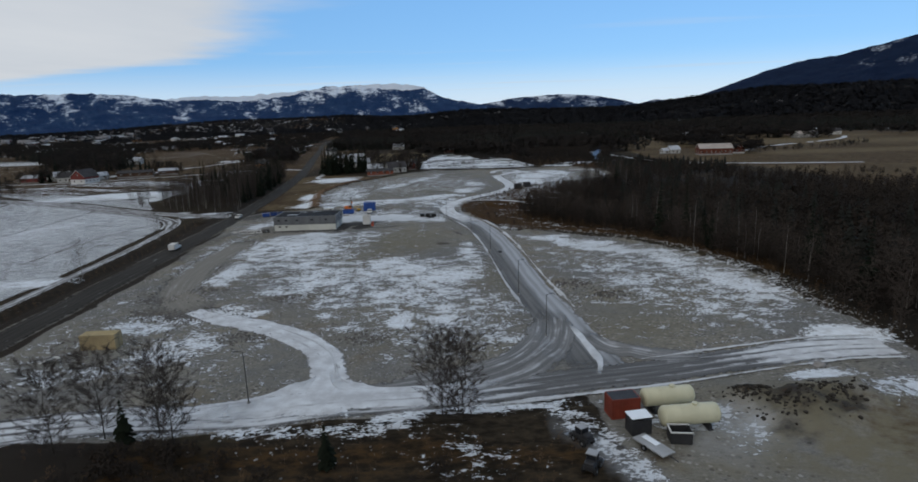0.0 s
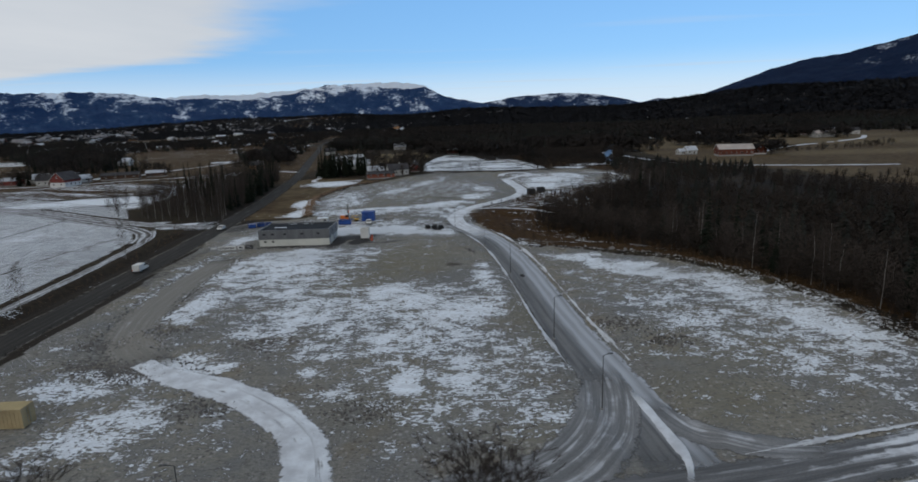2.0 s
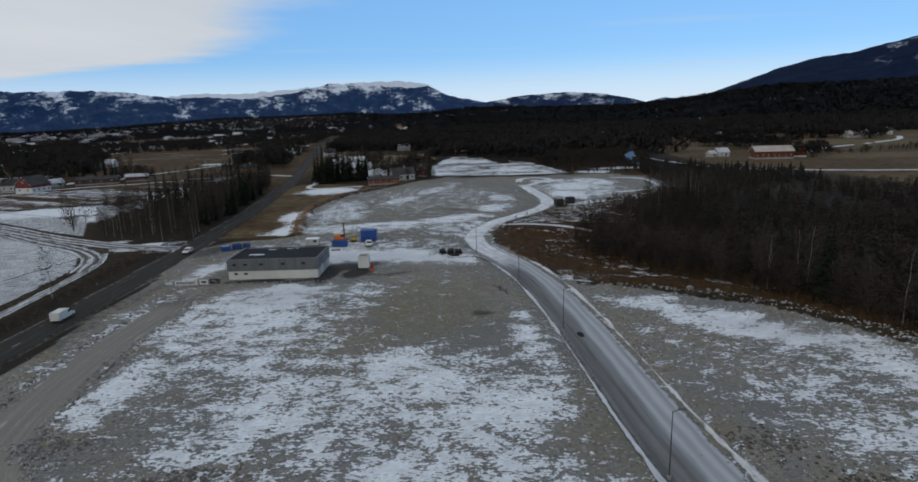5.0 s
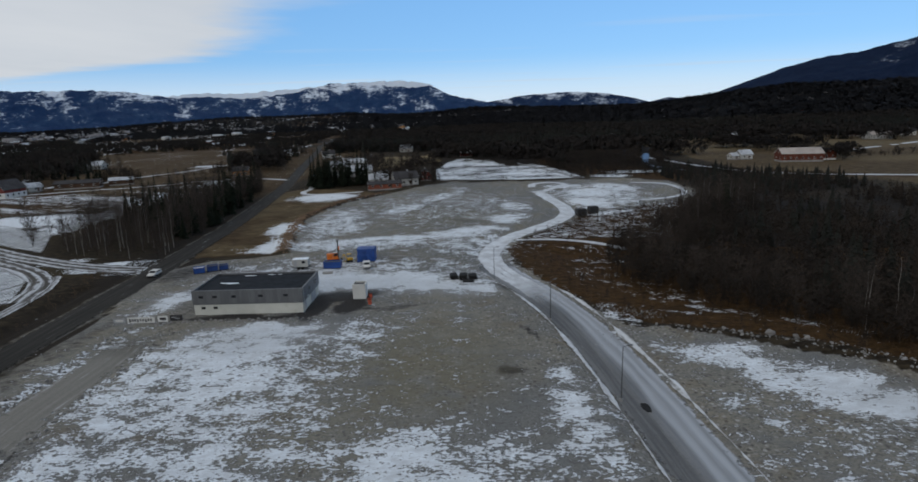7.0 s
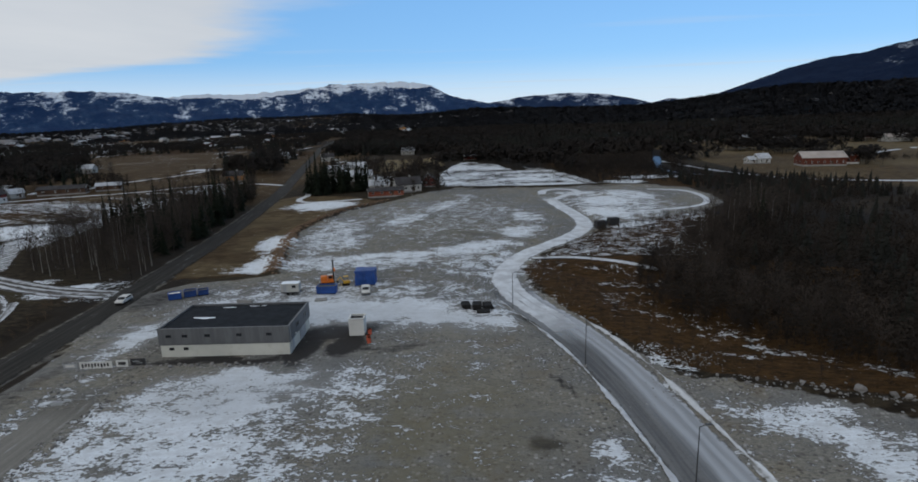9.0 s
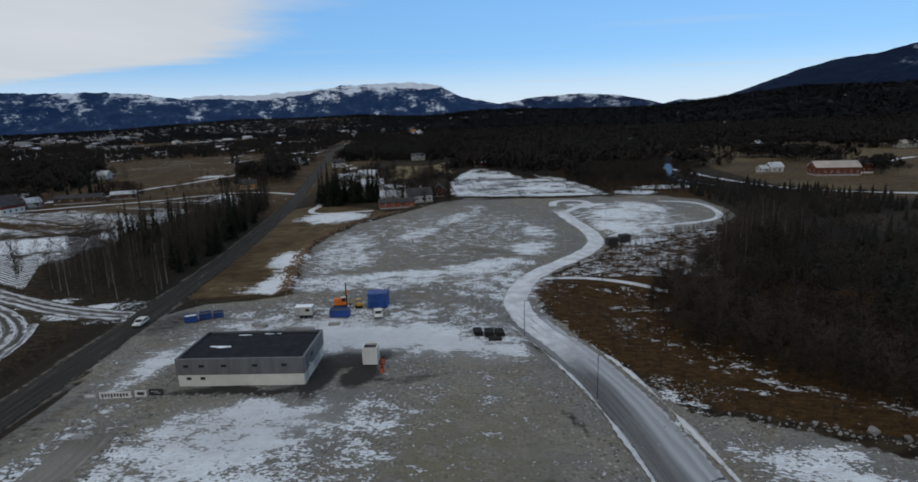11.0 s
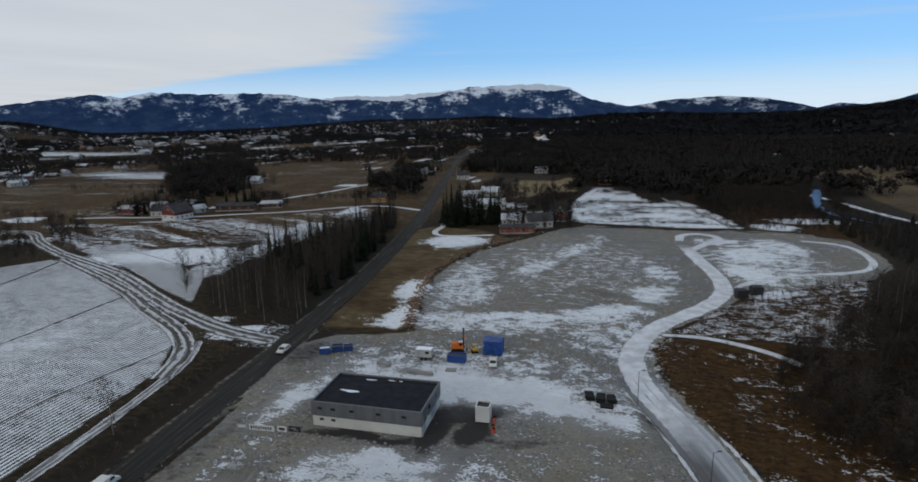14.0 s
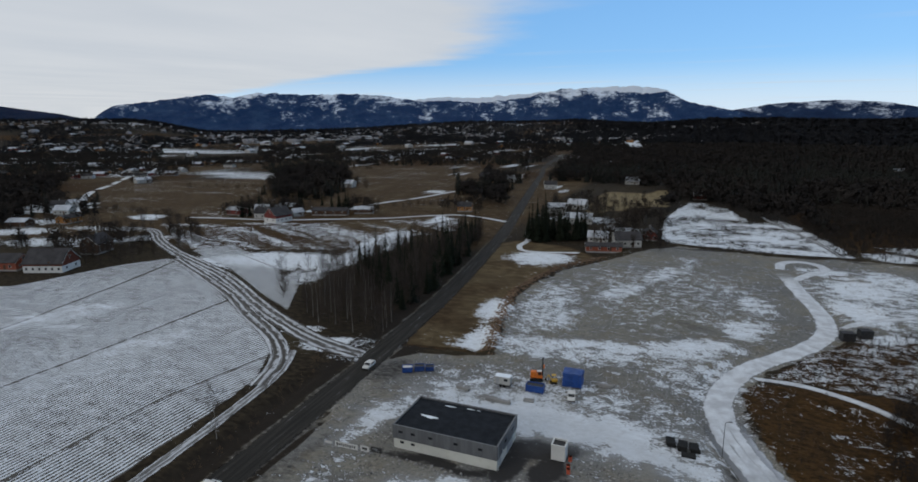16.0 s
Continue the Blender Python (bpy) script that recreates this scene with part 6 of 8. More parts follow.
hedges = [(x + rand(-14, 14), y + rand(-9, 9)) for line in ([(150, 330), (230, 312), (320, 290)], [(150, 190), (240, 180)], [(255, 500), (330, 520), (400, 560)]) for x, y in curve_points(line, 1.5) if rand(0, 1) < 0.75]
tile("meadow_hedges", BARES, hedges, [rand(2.5, 7.0) for _ in hedges], M_TWIG_FAR, "brown leafless hedges across the east meadow", "hedge", 1.2)
rows_west = [(x + rand(-4, 4), y + rand(-4, 4)) for line in ([(-420, 395), (-330, 385), (-300, 372)], [(-250, 470), (-190, 500), (-165, 540)], [(-470, 520), (-400, 540), (-340, 545)], [(-600, 720), (-480, 740), (-390, 760)], [(-230, 560), (-180, 660), (-185, 740)], [(-420, 300), (-380, 345), (-440, 400)]) for x, y in curve_points(line, 3.0) if rand(0, 1) < 0.7]
tile("field_hedges", BARES, rows_west, [rand(2.0, 7.5) for _ in rows_west], M_TWIG_FAR, "brown leafless hedgerow trees on the plain", "hedge", 1.2)

# brushwood on the heath, along ditches and slopes
tufts = [bare_shape(34, 0.55, 2.4) for _ in range(4)]
brush_places = scatter(HEATH, 2.0, 0.55) + scatter(SNOW_BRUSH, 1.5, 0.8)
brush_places += [(x + rand(-2, 2), y + rand(-2, 2)) for x, y in curve_points([(-94, 60), (-95, 130), (-97.5, 190), (-103, 226)], 1.0)]
brush_places += [(rand(-60, 15), rand(52, 67)) for _ in range(160)] + [(rand(-109, -98), rand(228, 236)) for _ in range(30)]
brush_places += [(x + rand(-5, 3), y + rand(-4, 4)) for x, y in curve_points([(76, 92), (75, 115), (73, 138), (66, 160), (59, 180), (52, 194), (44, 204), (36, 214), (30, 227), (30, 241), (36, 254), (46, 264), (52, 278), (62, 293), (80, 308), (95, 325)], 0.4)]
brush_places = [p for p in brush_places if float(near_line(np.array(p[0]), np.array(p[1]), SUB_TRACK)) > 2 and float(near_line(np.array(p[0]), np.array(p[1]), SITE_ROAD)) > 6]
tile("brushwood", tufts, brush_places, [rand(0.5, 2.2) for _ in brush_places], per_island("brush_twigs", (0.035, 0.022, 0.014), (0.13, 0.085, 0.05)), "brown leafless brushwood and dead grass", "brush")


near_scrub = [(rand(-46, -26), rand(48, 62)) for _ in range(90)] + [(rand(-26, 8), rand(46, 56)) for _ in range(50)]
tile("roadside_scrub", [round_shape(160, 0.5, 0.10) for _ in range(3)] + [bare_shape(150, 0.45, 1.2) for _ in range(3)], near_scrub, [rand(0.9, 3.2) for _ in near_scrub], M_TWIG_FAR, "dark tangled scrub below the gravel road", "scrub", 1.1)


# ---- far woods ----
def far_places(count, az_lo, az_hi, r_lo, r_hi):
    a = np.radians(np.random.uniform(az_lo, az_hi, count))
    r = np.sqrt(np.random.uniform(r_lo ** 2, r_hi ** 2, count))
    x, y = -10 + r * np.sin(a), 110 + r * np.cos(a)
    ok = np.random.uniform(0, 1, count) < wooded(x, y)
    return np.stack([x[ok], y[ok]], -1)


for lo, hi, count, tall in ((330, 760, 13000, 14), (760, 1400, 19000, 15), (1400, 2300, 15000, 18), (2300, 3600, 12000, 24)):
    pl = far_places(count, -66, 50, lo, hi)
    mixed = fractal(pl[:, 0], pl[:, 1], 130, 2) + np.random.uniform(-.4, .4, len(pl)) < 0.22
    near_by = lo < 1400
    low = 1.0 - (0.35 if lo > 700 else 0.0) * step_up(-8, -16, np.degrees(np.arctan2(pl[:, 0] + 10, pl[:, 1] - 110)))
    # from 1400 m out the trees take the haze-tinted colour
    tile("far_conifers", [conifer_shape(7, 6, 0.20) for _ in range(3)] if near_by else [conifer_shape(4, 5, 0.28)], pl[~mixed], np.random.uniform(0.6, 1.1, (~mixed).sum()) * tall * low[~mixed], M_SPRUCE_FAR if near_by else M_WOOD_HAZED, "dark conifer woods across the valley", "wood", 1.1 if near_by else 1.6)
    tile("far_bare_trees", [round_shape(52 if lo < 760 else 34 if near_by else 16, 0.34, 0.12 if lo < 760 else 0.16 if near_by else 0.26) for _ in range(4)], pl[mixed], np.random.uniform(0.55, 1.0, mixed.sum()) * tall * low[mixed], M_WOODS_BARE if near_by else M_WOOD_HAZED, "brown-black leafless woods across the valley", "wood", 1.15 if near_by else 1.6)


# ---- materials of things ----
M_WHITE = simple("white_paint", (0.53, 0.53, 0.51), 0.55, 0.10, 0.8, dirt=(0.30, 0.27, 0.22))
M_CONCRETE_WHITE = simple("white_concrete", (0.50, 0.50, 0.455), 0.85, 0.12, 0.6, dirt=(0.28, 0.27, 0.20), worn=0.4)
M_GREY_WHITE = simple("dull_white_paint", (0.36, 0.36, 0.34), 0.6, 0.15, 0.8, dirt=(0.16, 0.15, 0.13), worn=0.4)
M_GREY_PAINT = simple("grey_paint", (0.30, 0.31, 0.32), 0.5, 0.15, 1.0)
M_DARK = simple("dark_paint", (0.022, 0.022, 0.024), 0.6, 0.3, 2.0)
M_GLASS = simple("window_glass", (0.018, 0.020, 0.024), 0.12, 0.2, 1.0, bump=0.02, worn=0.05)
M_RED = simple("red_boards", (0.14, 0.025, 0.019), 0.7, 0.25, 1.0, dirt=(0.07, 0.02, 0.015))
M_ORANGE_BOARDS = simple("orange_red_boards", (0.20, 0.052, 0.026), 0.7, 0.25, 1.0)
M_OCHRE_BOARDS = simple("ochre_boards", (0.30, 0.14, 0.045), 0.75, 0.25, 1.0)
M_BROWN_BOARDS = simple("brown_boards", (0.075, 0.045, 0.030), 0.8, 0.3, 1.0)
M_BLUE = simple("blue_paint", (0.013, 0.054, 0.22), 0.5, 0.25, 1.2, dirt=(0.04, 0.05, 0.09))
M_BLUE_DARK = simple("dark_blue_paint", (0.012, 0.040, 0.15), 0.5, 0.3, 1.2)
M_ORANGE = simple("orange_paint", (0.62, 0.16, 0.02), 0.5, 0.2, 1.5)
M_SIGNAL = simple("signal_red", (0.42, 0.085, 0.045), 0.5, 0.2, 1.5)
M_YELLOW = simple("yellow_paint", (0.50, 0.30, 0.03), 0.5, 0.2, 1.5)
M_TAN = simple("tan_container_paint", (0.30, 0.235, 0.13), 0.6, 0.25, 0.9, dirt=(0.18, 0.09, 0.04), worn=0.4)
M_STRAW = simple("straw_roof_paint", (0.29, 0.225, 0.10), 0.6, 0.2, 0.9)
M_CREAM = simple("cream_tank_paint", (0.50, 0.48, 0.34), 0.5, 0.15, 0.6, dirt=(0.22, 0.19, 0.12), worn=0.5)
M_RUST_RED = simple("red_container_paint", (0.18, 0.034, 0.018), 0.6, 0.3, 0.9, dirt=(0.10, 0.035, 0.02), worn=0.4)
M_STEEL = simple("galvanised_steel", (0.22, 0.23, 0.24), 0.45, 0.2, 3.0, metal=0.6)
M_POLE = simple("dark_steel_pole", (0.055, 0.055, 0.055), 0.5, 0.2, 3.0, metal=0.3)
M_RUBBER = simple("rubber", (0.02, 0.02, 0.02), 0.9, 0.2, 4.0)
M_ROOF_DARK = simple("dark_roof_tiles", (0.045, 0.043, 0.045), 0.8, 0.3, 0.8)
M_ROOF_SNOW = simple("snowy_roof", (0.42, 0.445, 0.48), 0.9, 0.2, 0.5, dirt=(0.07, 0.065, 0.065), worn=0.9)
M_WHITE_BOARDS = simple("white_boards", (0.40, 0.40, 0.38), 0.7, 0.15, 0.8, dirt=(0.2, 0.18, 0.15))
M_ROOF_PALE = simple("pale_tin_roof", (0.34, 0.30, 0.27), 0.6, 0.15, 0.5, dirt=(0.20, 0.12, 0.09), worn=0.5)
M_SNOW_CAP = simple("lying_snow", SNOW, 0.9, 0.06, 1.0, dirt=(0.55, 0.56, 0.58))
M_SLAB = simple("grey_concrete", (0.24, 0.235, 0.225), 0.9, 0.2, 1.0)


def cladding_material():
    m, nt, bsdf = material("grey_cladding")
    p = obj_of(nt)
    x, y, z = n_split(nt, p)
    ribs = n_math(nt, "SINE", n_math(nt, "MULTIPLY", n_math(nt, "ADD", x, y), 2 * math.pi / 0.6))
    streak = n_noise(nt, n_scale(nt, p, (1.2, 1.2, 0.15)), 1.0, 5, 0.6)
    panel = n_math(nt, "FRACT", n_math(nt, "MULTIPLY", n_math(nt, "ADD", x, y), 1 / 4.4))
    c = n_mix(nt, n_smooth(nt, 0.35, 0.65, streak), (0.085, 0.088, 0.093), (0.115, 0.119, 0.124))
    c = n_mix(nt, n_smooth(nt, 0.012, 0.004, panel), c, (0.06, 0.06, 0.065))
    finish(nt, bsdf, c, 0.5, ribs, 0.3, 0.03)
    return m


def roofing_material():
    m, nt, bsdf = material("roofing_felt")
    p = obj_of(nt)
    x, y, z = n_split(nt, p)
    lap = n_math(nt, "FRACT", n_math(nt, "MULTIPLY", y, 1.0))
    n = n_noise(nt, p, 0.6, 5, 0.6)
    c = n_mix(nt, n_smooth(nt, 0.3, 0.7, n), (0.006, 0.008, 0.011), (0.015, 0.018, 0.023))
    c = n_mix(nt, n_smooth(nt, 0.05, 0.02, lap), c, (0.012, 0.013, 0.016))
    finish(nt, bsdf, c, 0.85, n_noise(nt, p, 8.0, 3), 0.3, 0.02)
    bsdf.inputs["Specular IOR Level"].default_value = 0.15
    return m


M_CLAD, M_FELT = cladding_material(), roofing_material()


# ---- the yard building ----
def yard_building():
    b = empty("industrial_building", -54.1, 207.2, 0.0, "flat-roofed grey industrial building on a white concrete base", "building", z=0.0)
    w, d, h, base = 22.0, 12.8, 5.0, 2.15
    part("base_wall", box(0, 0, base / 2 - 0.2, w - 0.3, d - 0.3, base + 0.4), M_CONCRETE_WHITE, b, "white concrete base wall, stained at the foot")
    upper = bmesh.new()
    t = 0.25
    for cx, cy, sx, sy in ((0, -d / 2 + t / 2, w, t), (0, d / 2 - t / 2, w, t), (-w / 2 + t / 2, 0, t, d - 2 * t), (w / 2 - t / 2, 0, t, d - 2 * t)):
        add_box(upper, cx, cy, (base + h) / 2, sx, sy, h - base)
    clad = part("cladding", upper, M_CLAD, b, "mid-grey ribbed sheet cladding")
    trim = bmesh.new()
    for cx, cy, sx, sy in ((0, -d / 2 + 0.12, w + 0.12, 0.34), (0, d / 2 - 0.12, w + 0.12, 0.34), (-w / 2 + 0.12, 0, 0.34, d - 0.4), (w / 2 - 0.12, 0, 0.34, d - 0.4)):
        add_box(trim, cx, cy, h + 0.03, sx, sy, 0.08)
    part("parapet_cap", trim, M_CLAD, b, "grey sheet cap along the roof edge")
    part("roof", box(0, 0, h - 0.32, w - 0.52, d - 0.52, 0.12), M_FELT, b, "black roofing felt")
    for sx, sy, rx, ry in ((-5.2, -0.6, 1.9, 0.45), (-3.2, 4.9, 1.3, 0.22), (1.2, 5.3, 0.9, 0.16), (3.0, 5.4, 0.5, 0.14), (-7.2, -0.3, 0.5, 0.2)):
        bm = bmesh.new()
        ring = [bm.verts.new((sx + rx * math.cos(a) * rand(0.6, 1.2), sy + ry * math.sin(a) * rand(0.5, 1.3), h - 0.235)) for a in np.linspace(0, 2 * math.pi, 15)[:-1]]
        bm.faces.new(ring)
        r = bmesh.ops.extrude_face_region(bm, geom=list(bm.faces))
        bmesh.ops.translate(bm, verts=[e for e in r["geom"] if isinstance(e, bmesh.types.BMVert)], vec=(0, 0, 0.05))
        bmesh.ops.recalc_face_normals(bm, faces=bm.faces)
        part("snow_patch", bm, M_SNOW_CAP, b, "thin leftover snow patch")

    def window(x, y, z, sx, sz, turn=0):
        m = pose(x, y, z, 0, 0, turn)
        fr = bmesh.new()
        for cx, cz, fx, fz in ((0, sz / 2, sx + 0.1, 0.07), (0, -sz / 2, sx + 0.1, 0.07), (-sx / 2, 0, 0.07, sz), (sx / 2, 0, 0.07, sz)):
            add_box(fr, cx, 0, cz, fx, 0.10, fz)
        f = part("window", fr, M_DARK, b)
        f.matrix_local = m
        part("pane", box(0, 0.0, 0, sx - 0.06, 0.05, sz - 0.06), M_GLASS, f)

    for x in (-9.2, -6.5, -2.7, 2.6, 7.6):
        window(x, -d / 2 - 0.01, 3.75, 0.85, 0.42)
    for x in (-9.0, -6.6):
        window(x, -d / 2 + 0.15, 1.45, 0.75, 0.42)
    for y in (-1.5, 3.2):
        window(w / 2 + 0.01, y, 3.7, 1.1, 0.6, 90)
    door = part("door", box(w / 2 - 0.14, -4.2, 1.05, 0.1, 1.0, 2.1), M_GREY_PAINT, b, "grey steel side door")
    part("door_handle", tube((w / 2 - 0.05, -4.55, 1.05), (w / 2 - 0.05, -4.4, 1.05), 0.025), M_STEEL, door)
    gate = part("roller_gate", box(w / 2 - 0.13, 1.6, 1.45, 0.1, 3.4, 2.9), M_GREY_PAINT, b, "grey roller gate with horizontal slats")
    for k in range(9):
        part("slat", box(w / 2 - 0.07, 1.6, 0.2 + k * 0.31, 0.05, 3.3, 0.26), M_GREY_PAINT, gate)
    part("wall_lamp", box(w / 2 + 0.12, -3.2, 2.6, 0.25, 0.3, 0.2), M_WHITE, b, "small white wall lamp")
    part("downpipe", tube((w / 2 + 0.06, -d / 2 + 0.5, 0), (w / 2 + 0.06, -d / 2 + 0.5, h - 0.1), 0.06), M_GREY_PAINT, b)


yard_building()


# ---- street lamps ----
def street_lamp(x, y, turn, h=8.0):
    ob = empty("street_lamp", x, y, turn, "slim dark steel street lamp on a concrete foot", "street lamp", "street lamps along the site road")
    part("foot", tube((0, 0, -0.3), (0, 0, 0.35), 0.28, 0.24, 10), M_SLAB, ob)
    part("pole", tube((0, 0, 0.3), (0, 0, h - 0.2), 0.085, 0.05, 8), M_POLE, ob)
    arm = part("arm", tube((0, 0, h - 0.25), (0.75, 0, h - 0.05), 0.045, 0.04, 6), M_POLE, ob)
    head = part("lamp_head", box(0.95, 0, h - 0.02, 0.75, 0.28, 0.12, 0, 0.04), M_POLE, ob)
    part("lens", box(0.98, 0, h - 0.095, 0.5, 0.2, 0.03), M_GREY_PAINT, head)
    return ob


first_lamp = street_lamp(-29.6, 74.6, 190)
for lx, ly, turn in ((0.9, 78.2, 100), (15.6, 96.5, 10), (13.3, 121, 5), (9.6, 163.5, 5), (4.8, 194.5, 20), (-4.2, 221.5, 20), (33.5, 268, 200)):
    if ly < 260:
        copy_thing(first_lamp, pose(lx, ly, float(height(lx, ly)), 0, 0, turn))


# ---- containers, boxes, tanks ----
def ribbed_container(name, x, y, turn, sx, sy, h, mat, label, category="container", roof=None, ribs=True, doors=True, group=""):
    ob = empty(name, x, y, turn, label, category, group)
    part("body", box(0, 0, h / 2 + 0.06, sx - 0.12, sy - 0.12, h - 0.2), mat, ob)
    fr = bmesh.new()
    for i in (-1, 1):
        for j in (-1, 1):
            add_box(fr, i * (sx / 2 - 0.07), j * (sy / 2 - 0.07), h / 2, 0.14, 0.14, h)
    for z in (0.09, h - 0.07):
        for j in (-1, 1):
            add_box(fr, 0, j * (sy / 2 - 0.06), z, sx - 0.28, 0.12, 0.14)
        for i in (-1, 1):
            add_box(fr, i * (sx / 2 - 0.06), 0, z, 0.12, sy - 0.28, 0.14)
    part("frame", fr, mat, ob)
    if roof:
        part("roof", box(0, 0, h - 0.02, sx - 0.3, sy - 0.3, 0.05), roof, ob)
    if ribs:
        for j in (-1, 1):
            bm = bmesh.new()
            for k in range(int(sx / 0.5) - 1):
                add_box(bm, -sx / 2 + 0.5 * (k + 1), j * (sy / 2 - 0.045), h / 2, 0.22, 0.05, h - 0.34)
            part("side_ribs", bm, mat, ob)
    if doors:
        for j in (-1, 1):
            leaf = part("door", box(sx / 2 - 0.03, j * sy / 4, h / 2, 0.05, sy / 2 - 0.18, h - 0.3), mat, ob)
            part("lock_bar", tube((sx / 2 + 0.02, j * 0.25, 0.25), (sx / 2 + 0.02, j * 0.25, h - 0.25), 0.025, sides=6), M_STEEL, leaf)
    return ob


ribbed_container("shipping_container", -63.2, 96.2, 2, 6.06, 2.44, 2.7, M_TAN, "tan shipping container with a straw-coloured roof alone on gravel", roof=M_STRAW)
ribbed_container("shipping_container", 21.0, 68.2, 8, 3.8, 2.5, 2.7, M_RUST_RED, "rust-red container with a dark roof beside tanks", roof=M_DARK)
black = ribbed_container("equipment_box", 21.8, 64.0, 10, 2.5, 1.9, 1.9, M_DARK, "black equipment box with snow on its lid", "box", ribs=False)
part("snow_cover", box(0, 0, 2.27, 2.7, 2.0, 0.14, 0, 0.05), M_SNOW_CAP, black, "layer of snow")
grid_box = empty("wire_crate", 26.0, 61.8, -6, "dark steel crate with a pale rim and open top", "crate")
for i, j, sx, sy in ((-1.2, 0, 0.08, 1.9), (1.2, 0, 0.08, 1.9), (0, -0.95, 2.4, 0.08), (0, 0.95, 2.4, 0.08)):
    part("side", box(i, j, 0.75, sx, sy, 1.4), M_DARK, grid_box)
part("bottom", box(0, 0, 0.12, 2.3, 1.8, 0.1), M_DARK, grid_box)
part("top_frame", add_box(add_box(box(0, -0.95, 1.5, 2.6, 0.16, 0.12), 0, 0.95, 1.5, 2.6, 0.16, 0.12), -1.22, 0, 1.5, 0.16, 1.8, 0.12), M_WHITE, grid_box)


def storage_tank(x, y, turn, length=7.2, r=1.4):
    ob = empty("storage_tank", x, y, turn, "cream cylindrical storage tank lying on steel saddles", "tank", "cream storage tanks")
    bm = bmesh.new()
    rings = [(-length / 2 - 0.45, 0.35), (-length / 2 - 0.38, 0.75), (-length / 2 - 0.2, 0.93), (-length / 2, 1.0), (length / 2, 1.0), (length / 2 + 0.2, 0.93), (length / 2 + 0.38, 0.75), (length / 2 + 0.45, 0.35)]
    vs = [[bm.verts.new((px, r * q * math.cos(a), 1.75 + r * q * math.sin(a))) for a in np.linspace(0, 2 * math.pi, 29)[:-1]] for px, q in rings]
    for a, b in zip(vs[:-1], vs[1:]):
        for i in range(28):
            bm.faces.new((a[i], a[(i + 1) % 28], b[(i + 1) % 28], b[i]))
    bm.faces.new(vs[0])
    bm.faces.new(vs[-1])
    bmesh.ops.recalc_face_normals(bm, faces=bm.faces)
    for f in bm.faces:
        f.smooth = True
    shell = part("shell", bm, M_CREAM, ob)
    for px in (-length / 2 + 0.1, -0.2, length / 2 - 0.1):
        part("seam_ring", tube((px - 0.05, 0, 1.75), (px + 0.05, 0, 1.75), r + 0.012, sides=28, caps=False), M_CREAM, shell)
    for px in (-2.2, 2.2):
        part("saddle", add_box(box(px, 0, 0.35, 0.35, 2.2, 0.7), px, 0, 0.08, 0.6, 2.6, 0.16), M_DARK, ob)
    part("manhole", tube((0.6, 0, 1.75 + r - 0.05), (0.6, 0, 1.75 + r + 0.25), 0.35, sides=14), M_CREAM, ob)
    part("valve_pipe", add_tube(tube((length / 2 + 0.3, 0.3, 0.9), (length / 2 + 0.9, 0.3, 0.9), 0.09), (length / 2 + 0.9, 0.3, 0.95), (length / 2 + 0.9, 0.3, 0.1), 0.08), M_DARK, ob)
    return ob


storage_tank(27.2, 69.4, 6, 6.0, 1.2)
storage_tank(28.2, 64.6, 5, 6.4, 1.25)

trailer = empty("flat_trailer", 22.3, 60.0, -62, "low flat grey trailer bed with some snow on it", "trailer")
part("bed", box(0, 0, 0.62, 4.6, 1.9, 0.16), M_GREY_PAINT, trailer)
part("snow_cover", box(-0.7, 0.35, 0.75, 2.2, 0.8, 0.1, 0, 0.04), M_SNOW_CAP, trailer, "layer of snow")
part("drawbar", tube((2.3, 0, 0.55), (3.6, 0, 0.45), 0.06), M_DARK, trailer)
for i in (-1, 1):
    wheel = part("wheel", tube((-0.4, i * 0.95, 0.34), (-0.4, i * 1.15, 0.34), 0.34, sides=16), M_RUBBER, trailer)
    part("rim", tube((-0.4, i * 0.94, 0.34), (-0.4, i * 1.165, 0.34), 0.18, sides=12), M_STEEL, wheel)


